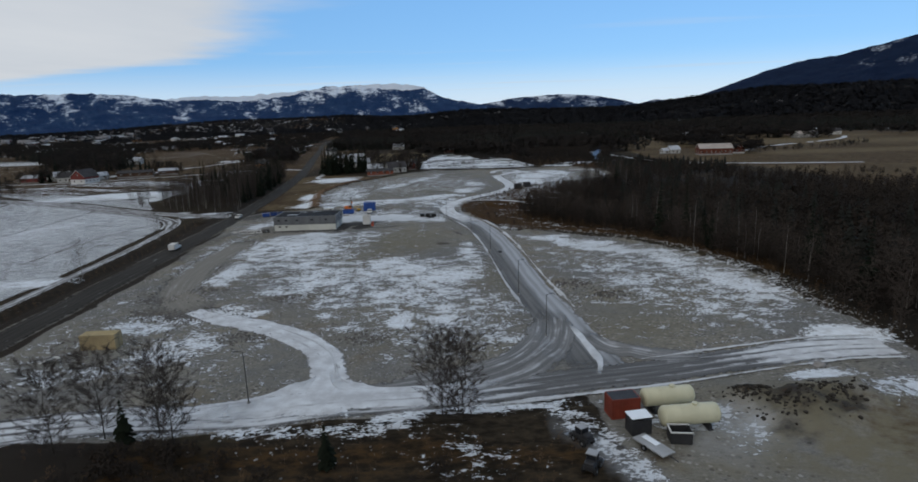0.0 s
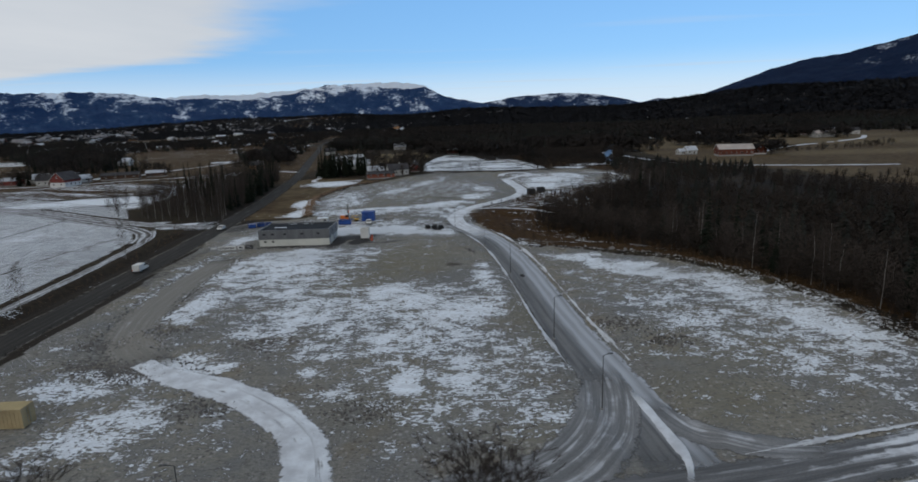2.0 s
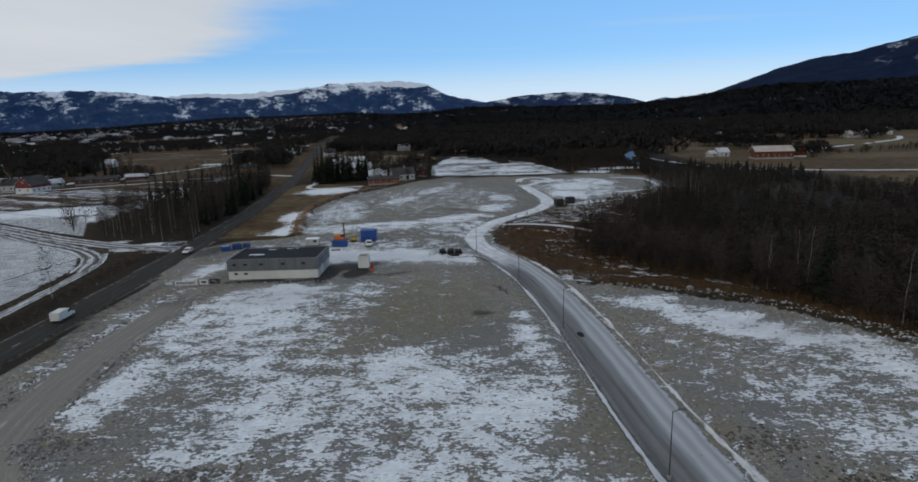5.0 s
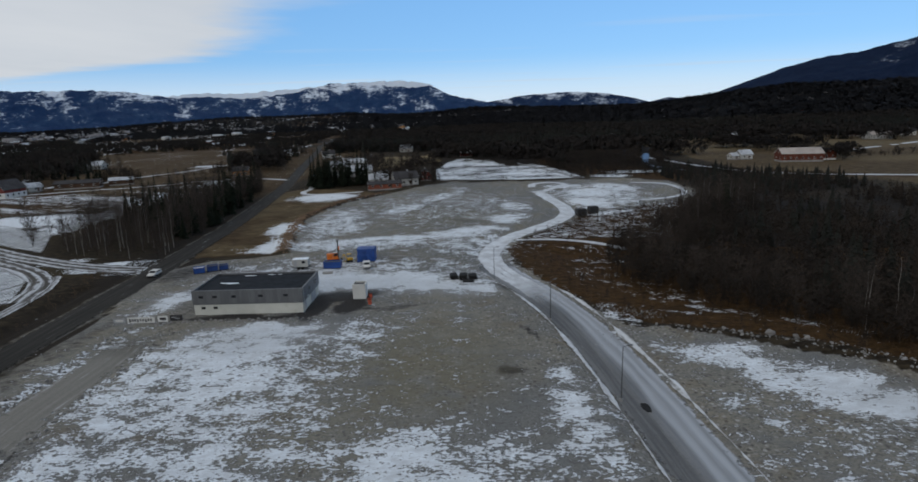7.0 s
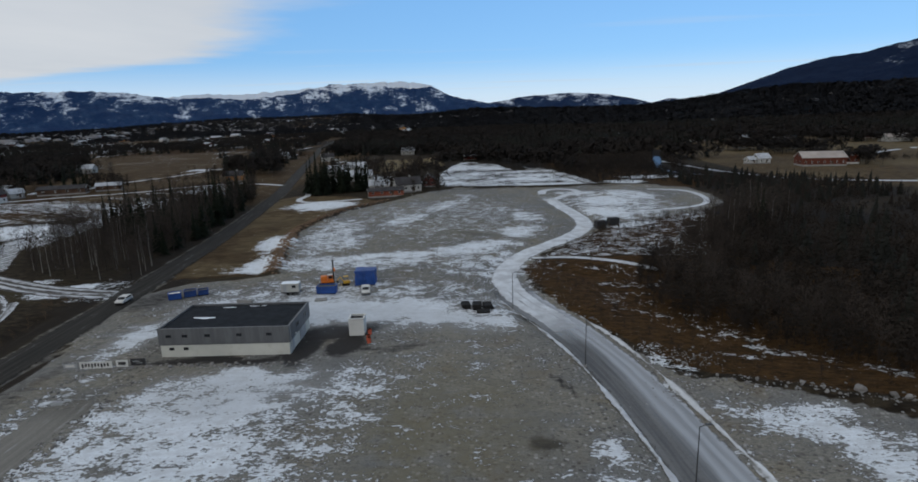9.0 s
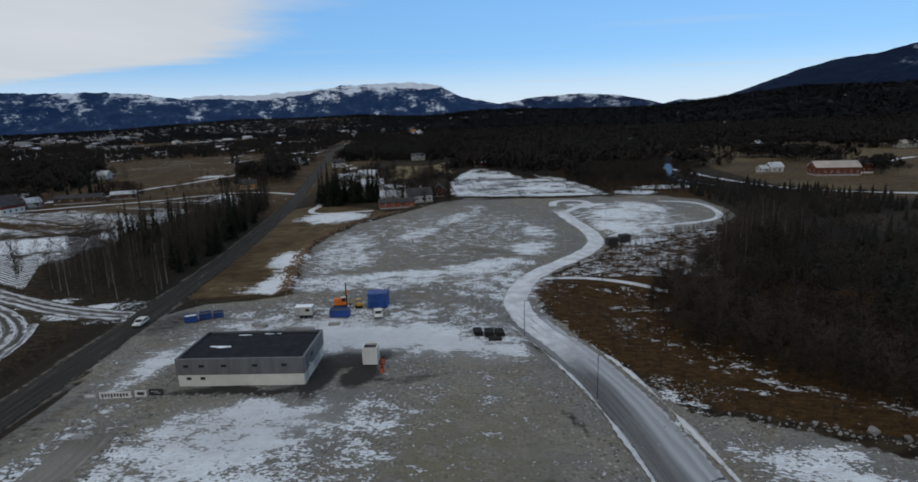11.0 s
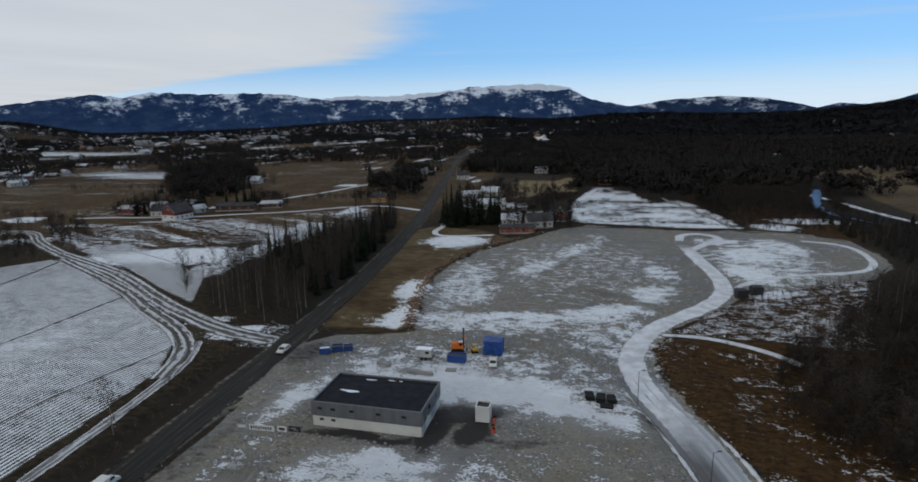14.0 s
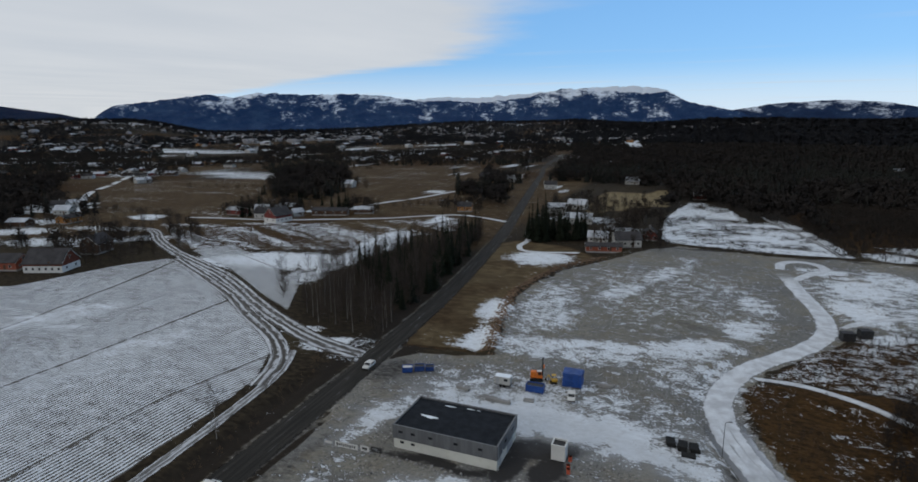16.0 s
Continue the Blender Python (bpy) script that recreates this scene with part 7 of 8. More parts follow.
def loader(x, y, turn, label):
    ob = empty("compact_loader", x, y, turn, label, "loader", "dark machines in the works yard")
    part("chassis", box(0, 0, 0.75, 2.4, 1.2, 0.6, 0, 0.08), M_DARK, ob)
    part("engine_hood", box(-0.75, 0, 1.2, 0.9, 1.1, 0.45, 0, 0.1), M_DARK, ob)
    cab = part("cab_frame", box(0.2, 0, 2.0, 1.1, 1.2, 0.1), M_GREY_PAINT, ob)
    for i in (-0.3, 0.7):
        for j in (-0.52, 0.52):
            part("cab_post", box(i, j, 1.5, 0.08, 0.08, 1.0), M_DARK, ob)
    part("cab_glass", box(0.2, 0, 1.5, 0.9, 1.0, 0.8), M_GLASS, ob)
    part("lift_arm", add_tube(tube((-0.6, 0.55, 1.3), (1.6, 0.55, 0.5), 0.08), (-0.6, -0.55, 1.3), (1.6, -0.55, 0.5), 0.08), M_DARK, ob)
    part("bucket", prism([(0.0, 0.0), (0.9, 0.05), (0.15, 0.2), (0.1, 0.7), (0.0, 0.7)], 1.5, "y"), M_STEEL, ob).matrix_local = pose(1.6, 0, 0.05)
    for i in (-0.75, 0.75):
        for j in (-0.68, 0.68):
            wl = part("wheel", tube((i, j - 0.15, 0.42), (i, j + 0.15, 0.42), 0.42, sides=16), M_RUBBER, ob)
            part("rim", tube((i, j - 0.16, 0.42), (i, j + 0.16, 0.42), 0.2, sides=10), M_STEEL, wl)
    return ob


loader(14.6, 62.0, 120, "small dark wheel loader standing in trodden snow")
loader(14.4, 56.6, 60, "small dark wheel loader beside a snowy track")

white_box = empty("white_hopper_box", -33.4, 209.6, 0, "tall white steel box with a dark open top", "box")
for i, j, sx, sy in ((-1.3, 0, 0.1, 2.6), (1.3, 0, 0.1, 2.6), (0, -1.25, 2.5, 0.1), (0, 1.25, 2.5, 0.1)):
    part("side_panel", box(i, j, 1.65, sx, sy, 3.1), M_WHITE, white_box)
part("rim", add_box(add_box(add_box(box(0, -1.27, 3.25, 2.8, 0.26, 0.14), 0, 1.27, 3.25, 2.8, 0.26, 0.14), -1.28, 0, 3.25, 0.26, 2.3, 0.14), 1.28, 0, 3.25, 0.26, 2.3, 0.14), M_WHITE, white_box)
part("filling", box(0, 0, 2.9, 2.4, 2.4, 0.1), M_DARK, white_box, "dark filling")
for i in (-1.1, 1.1):
    part("skid", box(i, 0, 0.06, 0.2, 2.5, 0.12), M_DARK, white_box)


def barrel(x, y, mat, label, group, r=0.32, h=0.95):
    ob = empty("barrel", x, y, 0, label, "barrel", group)
    bm = tube((0, 0, 0), (0, 0, h), r, sides=14)
    part("drum", bm, mat, ob)
    for z in (h * 0.33, h * 0.66, h - 0.02):
        part("hoop", tube((0, 0, z - 0.02), (0, 0, z + 0.02), r + 0.015, sides=14), mat, ob)
    return ob


for bx, by in ((-31.2, 209.2), (-31.0, 206.4), (-30.7, 205.2)):
    barrel(bx, by, M_SIGNAL, "orange-red barrel beside the white box", "orange-red barrels", 0.36, 1.0)


def blue_skip(x, y, turn, sx, sy, h, label, mat, top=None):
    ob = empty("skip_container", x, y, turn, label, "skip", "blue skips")
    b = bmesh.new()
    for s in (-1, 1):
        add_box(b, 0, s * (sy / 2 - 0.05), h / 2 + 0.1, sx, 0.1, h - 0.2)
        add_box(b, s * (sx / 2 - 0.05), 0, h / 2 + 0.1, 0.1, sy - 0.2, h - 0.2)
    add_box(b, 0, 0, 0.22, sx - 0.2, sy - 0.2, 0.1)
    part("tub", b, mat, ob)
    rim = bmesh.new()
    for s in (-1, 1):
        add_box(rim, 0, s * sy / 2, h, sx + 0.12, 0.14, 0.12)
        add_box(rim, s * sx / 2, 0, h, 0.14, sy - 0.14, 0.12)
    part("rim", rim, mat, ob)
    for k in range(int(sx / 0.9) + 1):
        for s in (-1, 1):
            part("stiffener", box(-sx / 2 + 0.15 + k * (sx - 0.3) / max(1, int(sx / 0.9)), s * (sy / 2 + 0.03), h / 2 + 0.1, 0.1, 0.08, h - 0.3), mat, ob)
    for i in (-1, 1):
        part("skid", box(0, i * sy * 0.3, 0.06, sx, 0.15, 0.12), M_DARK, ob)
    if top:
        part("load", box(0, 0, h - 0.25, sx - 0.25, sy - 0.25, 0.3, 0, 0.1), top, ob)
    return ob


blue_skip(-44.9, 234.9, 1, 4.3, 2.2, 1.8, "bright blue open skip standing on snow", M_BLUE, M_DARK)
blue_skip(-78.6, 233.2, 25, 2.6, 2.0, 1.5, "blue skip with a white cover on gravel", M_BLUE, M_WHITE)
blue_skip(-76.0, 235.0, 25, 2.6, 2.0, 1.5, "dark blue skip with a dark load", M_BLUE_DARK, M_DARK)
blue_skip(-73.5, 236.0, 25, 2.2, 1.8, 1.3, "dark blue skip beside another skip", M_BLUE_DARK, M_DARK)

tent = empty("tarpaulin_shelter", -37.2, 241.9, 2, "boxy shelter wrapped in bright blue tarpaulin", "shelter")
bm = box(0, 0, 1.85, 4.6, 4.2, 3.5)
bmesh.ops.subdivide_edges(bm, edges=list(bm.edges), cuts=7, use_grid_fill=True)
for v in bm.verts:
    v.co += Vector((noise.noise(v.co * 0.9) * 0.22, noise.noise(v.co * 0.9 + Vector((9, 0, 0))) * 0.22, noise.noise(v.co * 0.7 + Vector((0, 9, 0))) * 0.2 - (0.25 if v.co.z > 3.5 and v.co.y > 2 else 0)))
    v.co.z = max(0.02, v.co.z)
part("tarpaulin", bm, M_BLUE, tent, "creased blue tarpaulin")
for i in (-1.8, 0, 1.8):
    part("strap", box(i * 0.9, -2.22, 1.8, 0.08, 0.06, 3.1), M_BLUE_DARK, tent)


def drill_rig():
    ob = empty("drilling_rig", -46.2, 240.9, 12, "orange tracked drilling rig with an upright mast", "drilling rig")
    for j in (-0.95, 0.95):
        bm = prism([(-1.7, 0.35), (-1.4, 0.02), (1.4, 0.02), (1.7, 0.35), (1.4, 0.75), (-1.4, 0.75)], 0.5, "y")
        part("track", bm, M_RUBBER, ob).matrix_local = pose(0, j, 0)
    part("deck", box(0, 0, 1.0, 3.0, 1.6, 0.35, 0, 0.05), M_ORANGE, ob)
    part("engine_housing", box(-0.7, 0.1, 1.75, 1.5, 1.4, 1.15, 0, 0.1), M_ORANGE, ob)
    cab = part("cab", box(0.75, -0.35, 1.85, 1.1, 0.9, 1.5, 0, 0.08), M_ORANGE, ob)
    part("cab_window", box(0.8, -0.82, 2.1, 0.8, 0.06, 0.7), M_GLASS, cab)
    part("cab_window", box(1.31, -0.35, 2.1, 0.06, 0.7, 0.7), M_GLASS, cab)
    part("roof_plate", box(0.75, -0.35, 2.65, 1.2, 1.0, 0.08), M_WHITE, ob)
    mast = part("mast", add_box(box(1.5, 0.45, 3.0, 0.32, 0.32, 5.4), 1.5, 0.45, 5.75, 0.5, 0.5, 0.25), M_DARK, ob, "dark steel mast")
    part("drill_head", box(1.75, 0.45, 3.6, 0.35, 0.5, 0.8), M_ORANGE, mast)
    part("mast_stay", tube((0.2, 0.45, 2.2), (1.4, 0.45, 3.9), 0.06), M_STEEL, ob)
    part("hose", add_tube(tube((-0.2, 0.5, 2.2), (0.7, 0.6, 3.0), 0.05), (0.7, 0.6, 3.0), (1.5, 0.6, 3.4), 0.05), M_RUBBER, ob)


drill_rig()


def mini_digger():
    ob = empty("mini_excavator", -41.8, 240.8, 200, "small yellow tracked excavator with a folded arm", "excavator")
    for j in (-0.55, 0.55):
        part("track", prism([(-0.9, 0.2), (-0.7, 0.02), (0.7, 0.02), (0.9, 0.2), (0.7, 0.42), (-0.7, 0.42)], 0.32, "y"), M_RUBBER, ob).matrix_local = pose(0, j, 0)
    part("body", box(-0.2, 0, 0.8, 1.5, 1.2, 0.6, 0, 0.1), M_YELLOW, ob)
    for i in (-0.5, 0.4):
        for j in (-0.5, 0.5):
            part("cab_post", box(i, j, 1.6, 0.06, 0.06, 1.1), M_DARK, ob)
    part("cab_roof", box(-0.05, 0, 2.15, 1.1, 1.15, 0.08), M_YELLOW, ob)
    boom = part("boom", add_tube(tube((0.5, 0, 0.9), (1.3, 0, 2.2), 0.11), (1.3, 0, 2.2), (1.9, 0, 1.3), 0.09), M_YELLOW, ob)
    part("bucket", prism([(0.0, 0.0), (0.5, 0.1), (0.45, 0.5), (0.0, 0.55)], 0.5, "y"), M_DARK, boom).matrix_local = pose(1.75, 0, 0.75)
    part("blade", box(1.05, 0, 0.22, 0.08, 1.3, 0.35), M_YELLOW, ob)


mini_digger()

cabin = empty("site_trailer", -53.0, 234.9, 2, "white box trailer on wheels with a snowy roof", "trailer")
part("body", box(0, 0, 1.65, 4.0, 2.1, 1.9, 0, 0.05), M_GREY_WHITE, cabin)
part("snow_cover", box(0, 0, 2.66, 3.9, 2.0, 0.12, 0, 0.05), M_SNOW_CAP, cabin, "layer of snow")
part("window", box(0.9, -1.06, 1.95, 0.9, 0.04, 0.6), M_GLASS, cabin)
part("door", box(-1.2, -1.065, 1.65, 0.8, 0.05, 1.8), M_GREY_PAINT, cabin)
part("chassis", box(0, 0, 0.62, 4.3, 1.6, 0.18), M_DARK, cabin)
for i in (-0.5, 0.5):
    for j in (-0.95, 0.95):
        part("wheel", tube((i, j - 0.1, 0.34), (i, j + 0.1, 0.34), 0.34, sides=16), M_RUBBER, cabin)
part("drawbar", tube((2.2, 0, 0.55), (3.4, 0, 0.5), 0.06), M_DARK, cabin)


def beam_stack(x, y, turn, count, length, label, mat=M_SLAB):
    ob = empty("beam_stack", x, y, turn, label, "beams", "stacked beams")
    for k in range(count):
        part("beam", box(rand(-.15, .15), (k % 3 - 1) * 0.45, 0.20 + 0.36 * (k // 3), length * rand(0.9, 1.0), 0.4, 0.34, 0, 0.02), mat, ob)
    for i in (-1, 1):
        part("bearer", box(i * length * 0.3, 0, 0.02, 0.12, 1.4, 0.06), M_BROWN_BOARDS, ob)


beam_stack(-51.5, 226.5, -2, 5, 6.4, "low stack of grey concrete beams on snow")
beam_stack(-29.5, 243.5, 4, 5, 3.6, "short stack of grey concrete beams")
beam_stack(-61.5, 229.5, -10, 4, 3.6, "grey beams half sunk in snow")
beam_stack(-45, 229.5, 8, 3, 2.6, "few grey beams lying on trodden snow")


def mat_pile(x, y, turn, n, label):
    ob = empty("pallet_pile", x, y, turn, label, "pallets", "piles of black mats")
    for k in range(n):
        part("mat", box(rand(-.1, .1), rand(-.1, .1), 0.1 + k * 0.19, 1.7, 2.6, 0.17, rand(-5, 5), 0.02), M_RUBBER, ob)


mat_pile(-13.6, 222.6, 5, 5, "stack of black rubber mats on grey gravel")
mat_pile(-11.4, 221.8, -4, 6, "higher stack of black rubber mats")
mat_pile(-9.2, 222.0, 8, 5, "stack of black rubber mats at an angle")
mat_pile(-10.2, 219.4, 90, 2, "two loose black rubber mats")

for bx, by, turn in ((32.0, 300.3, 12), (37.2, 304.0, 12)):
    hut = ribbed_container("storage_hut", bx, by, turn, 3.4, 2.6, 2.6, M_DARK, "dark brown storage hut beside the snowy road", "hut", roof=M_ROOF_DARK, group="dark storage huts")

scrap = empty("scrap_heap", -68.0, 90.6, 15, "heap of grey boards and white sheet scrap", "scrap")
for k in range(9):
    part("board", box(rand(-1.4, 1.4), rand(-0.8, 0.8), 0.15 + 0.14 * k, rand(1.2, 2.6), rand(0.3, 0.9), 0.08, rand(-60, 60)), M_WHITE if k % 3 == 0 else M_SLAB, scrap)


# ---- banner row beside the building ----
def banner(x, y, w, h, mat, label, bars=(), turn=2.0):
    ob = empty("banner_fence", x, y, turn, label, "banner", "banners on a site fence")
    part("sheet", box(0, 0, 0.45 + h / 2, w, 0.03, h), mat, ob)
    for i in (-1, 1):
        part("post", tube((i * w / 2, 0.04, 0), (i * w / 2, 0.04, h + 0.6), 0.04, sides=6), M_STEEL, ob)
        part("foot", box(i * w / 2, 0.04, 0.06, 0.3, 0.6, 0.12), M_SLAB, ob)
    for bx, bw, bz, bh, m in bars:
        part("print", box(bx, -0.022, 0.45 + bz, bw, 0.012, bh), m, ob)


banner(-77.4, 196.4, 2.2, 0.8, M_GREY_PAINT, "small grey banner with a pale field", [(0, 1.4, 0.4, 0.4, M_WHITE)])
banner(-73.4, 196.7, 5.2, 1.15, M_WHITE, "long white banner with a row of dark characters", [(-2.1 + 0.5 * k, 0.30, 0.55 + (0.05 if k % 3 else -0.04), 0.55 if k % 3 else 0.7, M_DARK) for k in range(9)])
banner(-69.4, 197.1, 1.9, 1.15, M_WHITE, "white banner with a dark emblem", [(0, 1.2, 0.6, 0.5, M_DARK), (0.2, 0.7, 0.25, 0.12, M_GREY_PAINT)])
banner(-67.0, 197.5, 2.4, 1.15, M_DARK, "black banner with pale lines", [(-0.3, 1.2, 0.7, 0.12, M_GREY_PAINT), (0.2, 1.0, 0.4, 0.10, M_GREY_PAINT)])


# ---- vehicles ----
def car(x, y, turn, paint, label, van=False, dark_glass=M_GLASS):
    ob = empty("van" if van else "car", x, y, turn, label, "van" if van else "car", z=float(height(x, y)) + 0.1)
    L, W, H = (5.0, 1.95, 2.1) if van else (4.4, 1.8, 1.48)
    if van:
        side = [(-L / 2, 0.45), (-L / 2 + 0.05, H), (L / 2 - 1.75, H), (L / 2 - 0.95, 1.25), (L / 2 - 0.1, 1.0), (L / 2, 0.45)]
    else:
        side = [(-L / 2, 0.4), (-L / 2 + 0.05, 0.95), (-L / 2 + 0.45, H - 0.05), (0.35, H), (1.05, 0.98), (L / 2 - 0.15, 0.8), (L / 2, 0.4)]
    bm = prism(side, W, "y")
    bmesh.ops.bevel(bm, geom=list(bm.edges), offset=0.06, segments=2, affect="EDGES")
    part("body", bm, paint, ob)
    if van:
        part("windscreen", prism([(0.80, 1.30), (0.10, 2.02), (0.06, 1.98), (0.76, 1.26)], W - 0.3, "y"), dark_glass, ob).matrix_local = pose(0.80, 0, 0.0)
        for s in (-1, 1):
            part("side_window", box(0.75, s * (W / 2 - 0.005), 1.6, 0.9, 0.03, 0.45), dark_glass, ob)
    else:
        part("windscreen", prism([(1.06, 1.0), (0.40, H - 0.05), (0.36, H - 0.08), (1.02, 0.97)], W - 0.35, "y"), dark_glass, ob).matrix_local = pose(0.035, 0, 0.015)
        part("rear_window", prism([(-L / 2 + 0.08, 1.0), (-L / 2 + 0.42, H - 0.12), (-L / 2 + 0.46, H - 0.14), (-L / 2 + 0.12, 1.0)], W - 0.35, "y"), dark_glass, ob).matrix_local = pose(-0.03, 0, 0.02)
        for s in (-1, 1):
            part("side_window", box(-0.55, s * (W / 2 - 0.005), 1.17, 2.0, 0.03, 0.34), dark_glass, ob)
    for i in (-L / 2 + 0.85, L / 2 - 0.9):
        for s in (-1, 1):
            w = part("wheel", tube((i, s * (W / 2 - 0.18), 0.33), (i, s * (W / 2 + 0.01), 0.33), 0.33, sides=18), M_RUBBER, ob)
            part("rim", tube((i, s * (W / 2 - 0.1), 0.33), (i, s * (W / 2 + 0.02), 0.33), 0.19, sides=12), M_STEEL, w)
    for s in (-1, 1):
        part("headlight", box(L / 2 - 0.03, s * (W / 2 - 0.3), 0.72, 0.08, 0.34, 0.16), M_WHITE, ob)
        part("tail_light", box(-L / 2 + 0.01, s * (W / 2 - 0.16), 0.85, 0.08, 0.2, 0.2), M_SIGNAL, ob)
    part("bumper", box(L / 2 - 0.02, 0, 0.45, 0.14, W - 0.1, 0.2, 0, 0.04), M_DARK, ob)


car(-36.0, 234.0, -80, M_WHITE, "white parked car on packed snow beside the shelter")
car(-88.6, 176, 92, M_WHITE, "white delivery van on the wet road", van=True)
car(-89.5, 232, -88, M_WHITE, "white car on the country road")


puddle = bmesh.new()
puddle.faces.new([puddle.verts.new((0.55 * math.cos(a) * rand(0.8, 1.15), 1.25 * math.sin(a) * rand(0.85, 1.1), 0.0)) for a in np.linspace(0, 2 * math.pi, 21)[:-1]])
for f in bmesh.ops.extrude_face_region(puddle, geom=list(puddle.faces))["geom"]:
    if isinstance(f, bmesh.types.BMVert):
        f.co.z += 0.03
bmesh.ops.recalc_face_normals(puddle, faces=puddle.faces)
tagged(part("puddle", puddle, M_RUBBER), "dark muddy puddle in the gutter of the access road", "puddle").matrix_world = pose(12.3, 161.4, float(height(12.3, 161.4)) + 0.07, 0, 0, 6)


# ---- stones ----
def rock_mesh(name, size, flat=0.7, cuts=2):
    bm = bmesh.new()
    bmesh.ops.create_icosphere(bm, subdivisions=cuts, radius=0.5)
    o = Vector((rand(-50, 50), rand(-50, 50), 0))
    for v in bm.verts:
        v.co *= 1 + 0.55 * noise.noise(v.co * 1.6 + o)
        v.co = Vector((v.co.x * size * rand(0.97, 1.03), v.co.y * size * 0.8, v.co.z * size * flat))
    me = bpy.data.meshes.new(name)
    bm.to_mesh(me)
    bm.free()
    me.materials.append(M_ROCK)
    return me


ROCKS = [rock_mesh("boulder", 1.0) for _ in range(5)]


def boulder(x, y, size, label, group=""):
    ob = tagged(new("boulder", random.choice(ROCKS)), label, "boulder", group)
    ob.matrix_world = pose(x, y, float(height(x, y)) + size * 0.16, 0, 0, rand(0, 360)) @ Matrix.Diagonal((size, size, size * rand(0.8, 1.2), 1))


boulder(40.0, 183.6, 1.9, "large pale boulder on the plot's edge")
boulder(43.2, 181.6, 1.2, "rough grey boulder on the plot's edge")
boulder(44.6, 181.0, 1.1, "rough grey boulder on the plot's edge")
boulder(54, 80.5, 1.9, "pale boulder beside the gravel road")
for k in range(30):
    boulder(-72 + k * 1.05 + rand(-.3, .3), 197.4 + rand(-.5, .5) - 0.01 * k, rand(0.45, 0.9), "small grey stone in the row before the building", "stones before the building")
for k in range(26):
    c = curve_points([(23, 187), (33, 184), (49, 176), (64, 157), (71, 135), (72, 112), (74, 92)], 2.9)
    p = c[k % len(c)]
    boulder(p[0] + rand(-1.5, 1.5), p[1] + rand(-1.5, 1.5), rand(0.35, 0.75), "grey boulder on the snowy plot bank", "boulders on the plot bank")


def lump_shape():
    """A rough unit stone as points and triangles."""
    bm = bmesh.new()
    bmesh.ops.create_icosphere(bm, subdivisions=1, radius=0.5)
    for v in bm.verts:
        v.co *= rand(0.7, 1.2)
    bm.verts.index_update()
    shape = np.array([v.co[:] for v in bm.verts]) * np.array([1, 1, 0.7]), np.array([[v.index for v in f.verts] for f in bm.faces])
    bm.free()
    return shape


lump = [lump_shape() for _ in range(4)]


def strew(name, places, lo, hi, label, mat=M_ROCK_LOOSE):
    tile(name, lump, places, [random.uniform(lo, hi) ** 1.6 for _ in places], mat, label, "stones")


line = curve_points([(23, 187), (33, 184), (49, 176), (64, 157), (71, 135), (72, 112), (74, 92)], 0.16)
strew("bank_stones", [(p[0] + random.gauss(0, 1.6), p[1] + random.gauss(0, 1.6)) for p in line], 0.3, 0.75, "rough stones along the plot bank")
ditch = curve_points([(-63, 252), (-68, 275), (-72, 300), (-72, 318), (-65, 350), (-50, 376)], 0.3)
strew("ditch_stones", [(p[0] + random.gauss(0, 1.3), p[1] + random.gauss(0, 1.3)) for p in ditch for _ in range(3)], 0.4, 1.1, "brownish stones piled along the ditch", per_island("brown_stones", (0.05, 0.032, 0.022), (0.22, 0.15, 0.10)))
piles = [(-61, 128, 5, 200), (-57, 124, 4, 140), (-75, 128, 4, 160), (-70, 110, 5, 160), (-40, 118, 6, 120), (-24, 92, 4, 90), (-10, 86, 6, 120), (-64, 210, 5, 60), (30, 130, 8, 130), (40, 118, 8, 120), (22, 196, 4, 130), (16, 186, 4, 140), (-62, 150, 3, 120), (-25, 172, 16, 120), (-30, 100, 6, 90), (47, 105, 9, 120), (-52, 268, 7, 150), (40, 312, 6, 120), (-54, 88, 9, 90), (10, 110, 6, 80), (-18, 66, 10, 150), (25, 120, 3, 120), (55, 128, 7, 130), (-69, 98, 5, 120)]
dark_piles = [(-58, 113, 4.5, 240), (-54, 110, 4.5, 240), (-58, 128, 4.5, 240), (-40, 99, 4.5, 240), (-64, 114, 4.5, 240), (-38, 122, 4.5, 240), (-16, 97, 4.5, 240), (26, 126, 4.5, 240), (32, 118, 4.5, 240), (-67, 123, 4.5, 240), (-58, 113, 4.5, 240)]
strew("dark_stones", [(random.gauss(x, r * 0.6), random.gauss(y, r * 0.4)) for x, y, r, n in dark_piles for _ in range(n)], 0.3, 0.72, "dark broken stones heaped on the gravel", per_island("dark_stones", (0.028, 0.026, 0.025), (0.16, 0.15, 0.14)))
strew("soil_clods", [(random.gauss(x, r), random.gauss(y, r * 0.7)) for x, y, r in ((42, 67, 2.4), (49, 68.5, 2.0), (39, 71.5, 1.5)) for _ in range(160)], 0.3, 0.8, "dark earth clods heaped at the works", per_island("earth_clods", (0.020, 0.018, 0.016), (0.060, 0.054, 0.047)))
strew("road_bank_clods", [(p[0] + s * (5.0 + abs(random.gauss(0, 1.0))), p[1] + random.gauss(0, 0.5)) for p in curve_points(SITE_ROAD[2:12], 0.5) for s in (-1, 1)], 0.25, 0.65, "stones and clods along the site road")
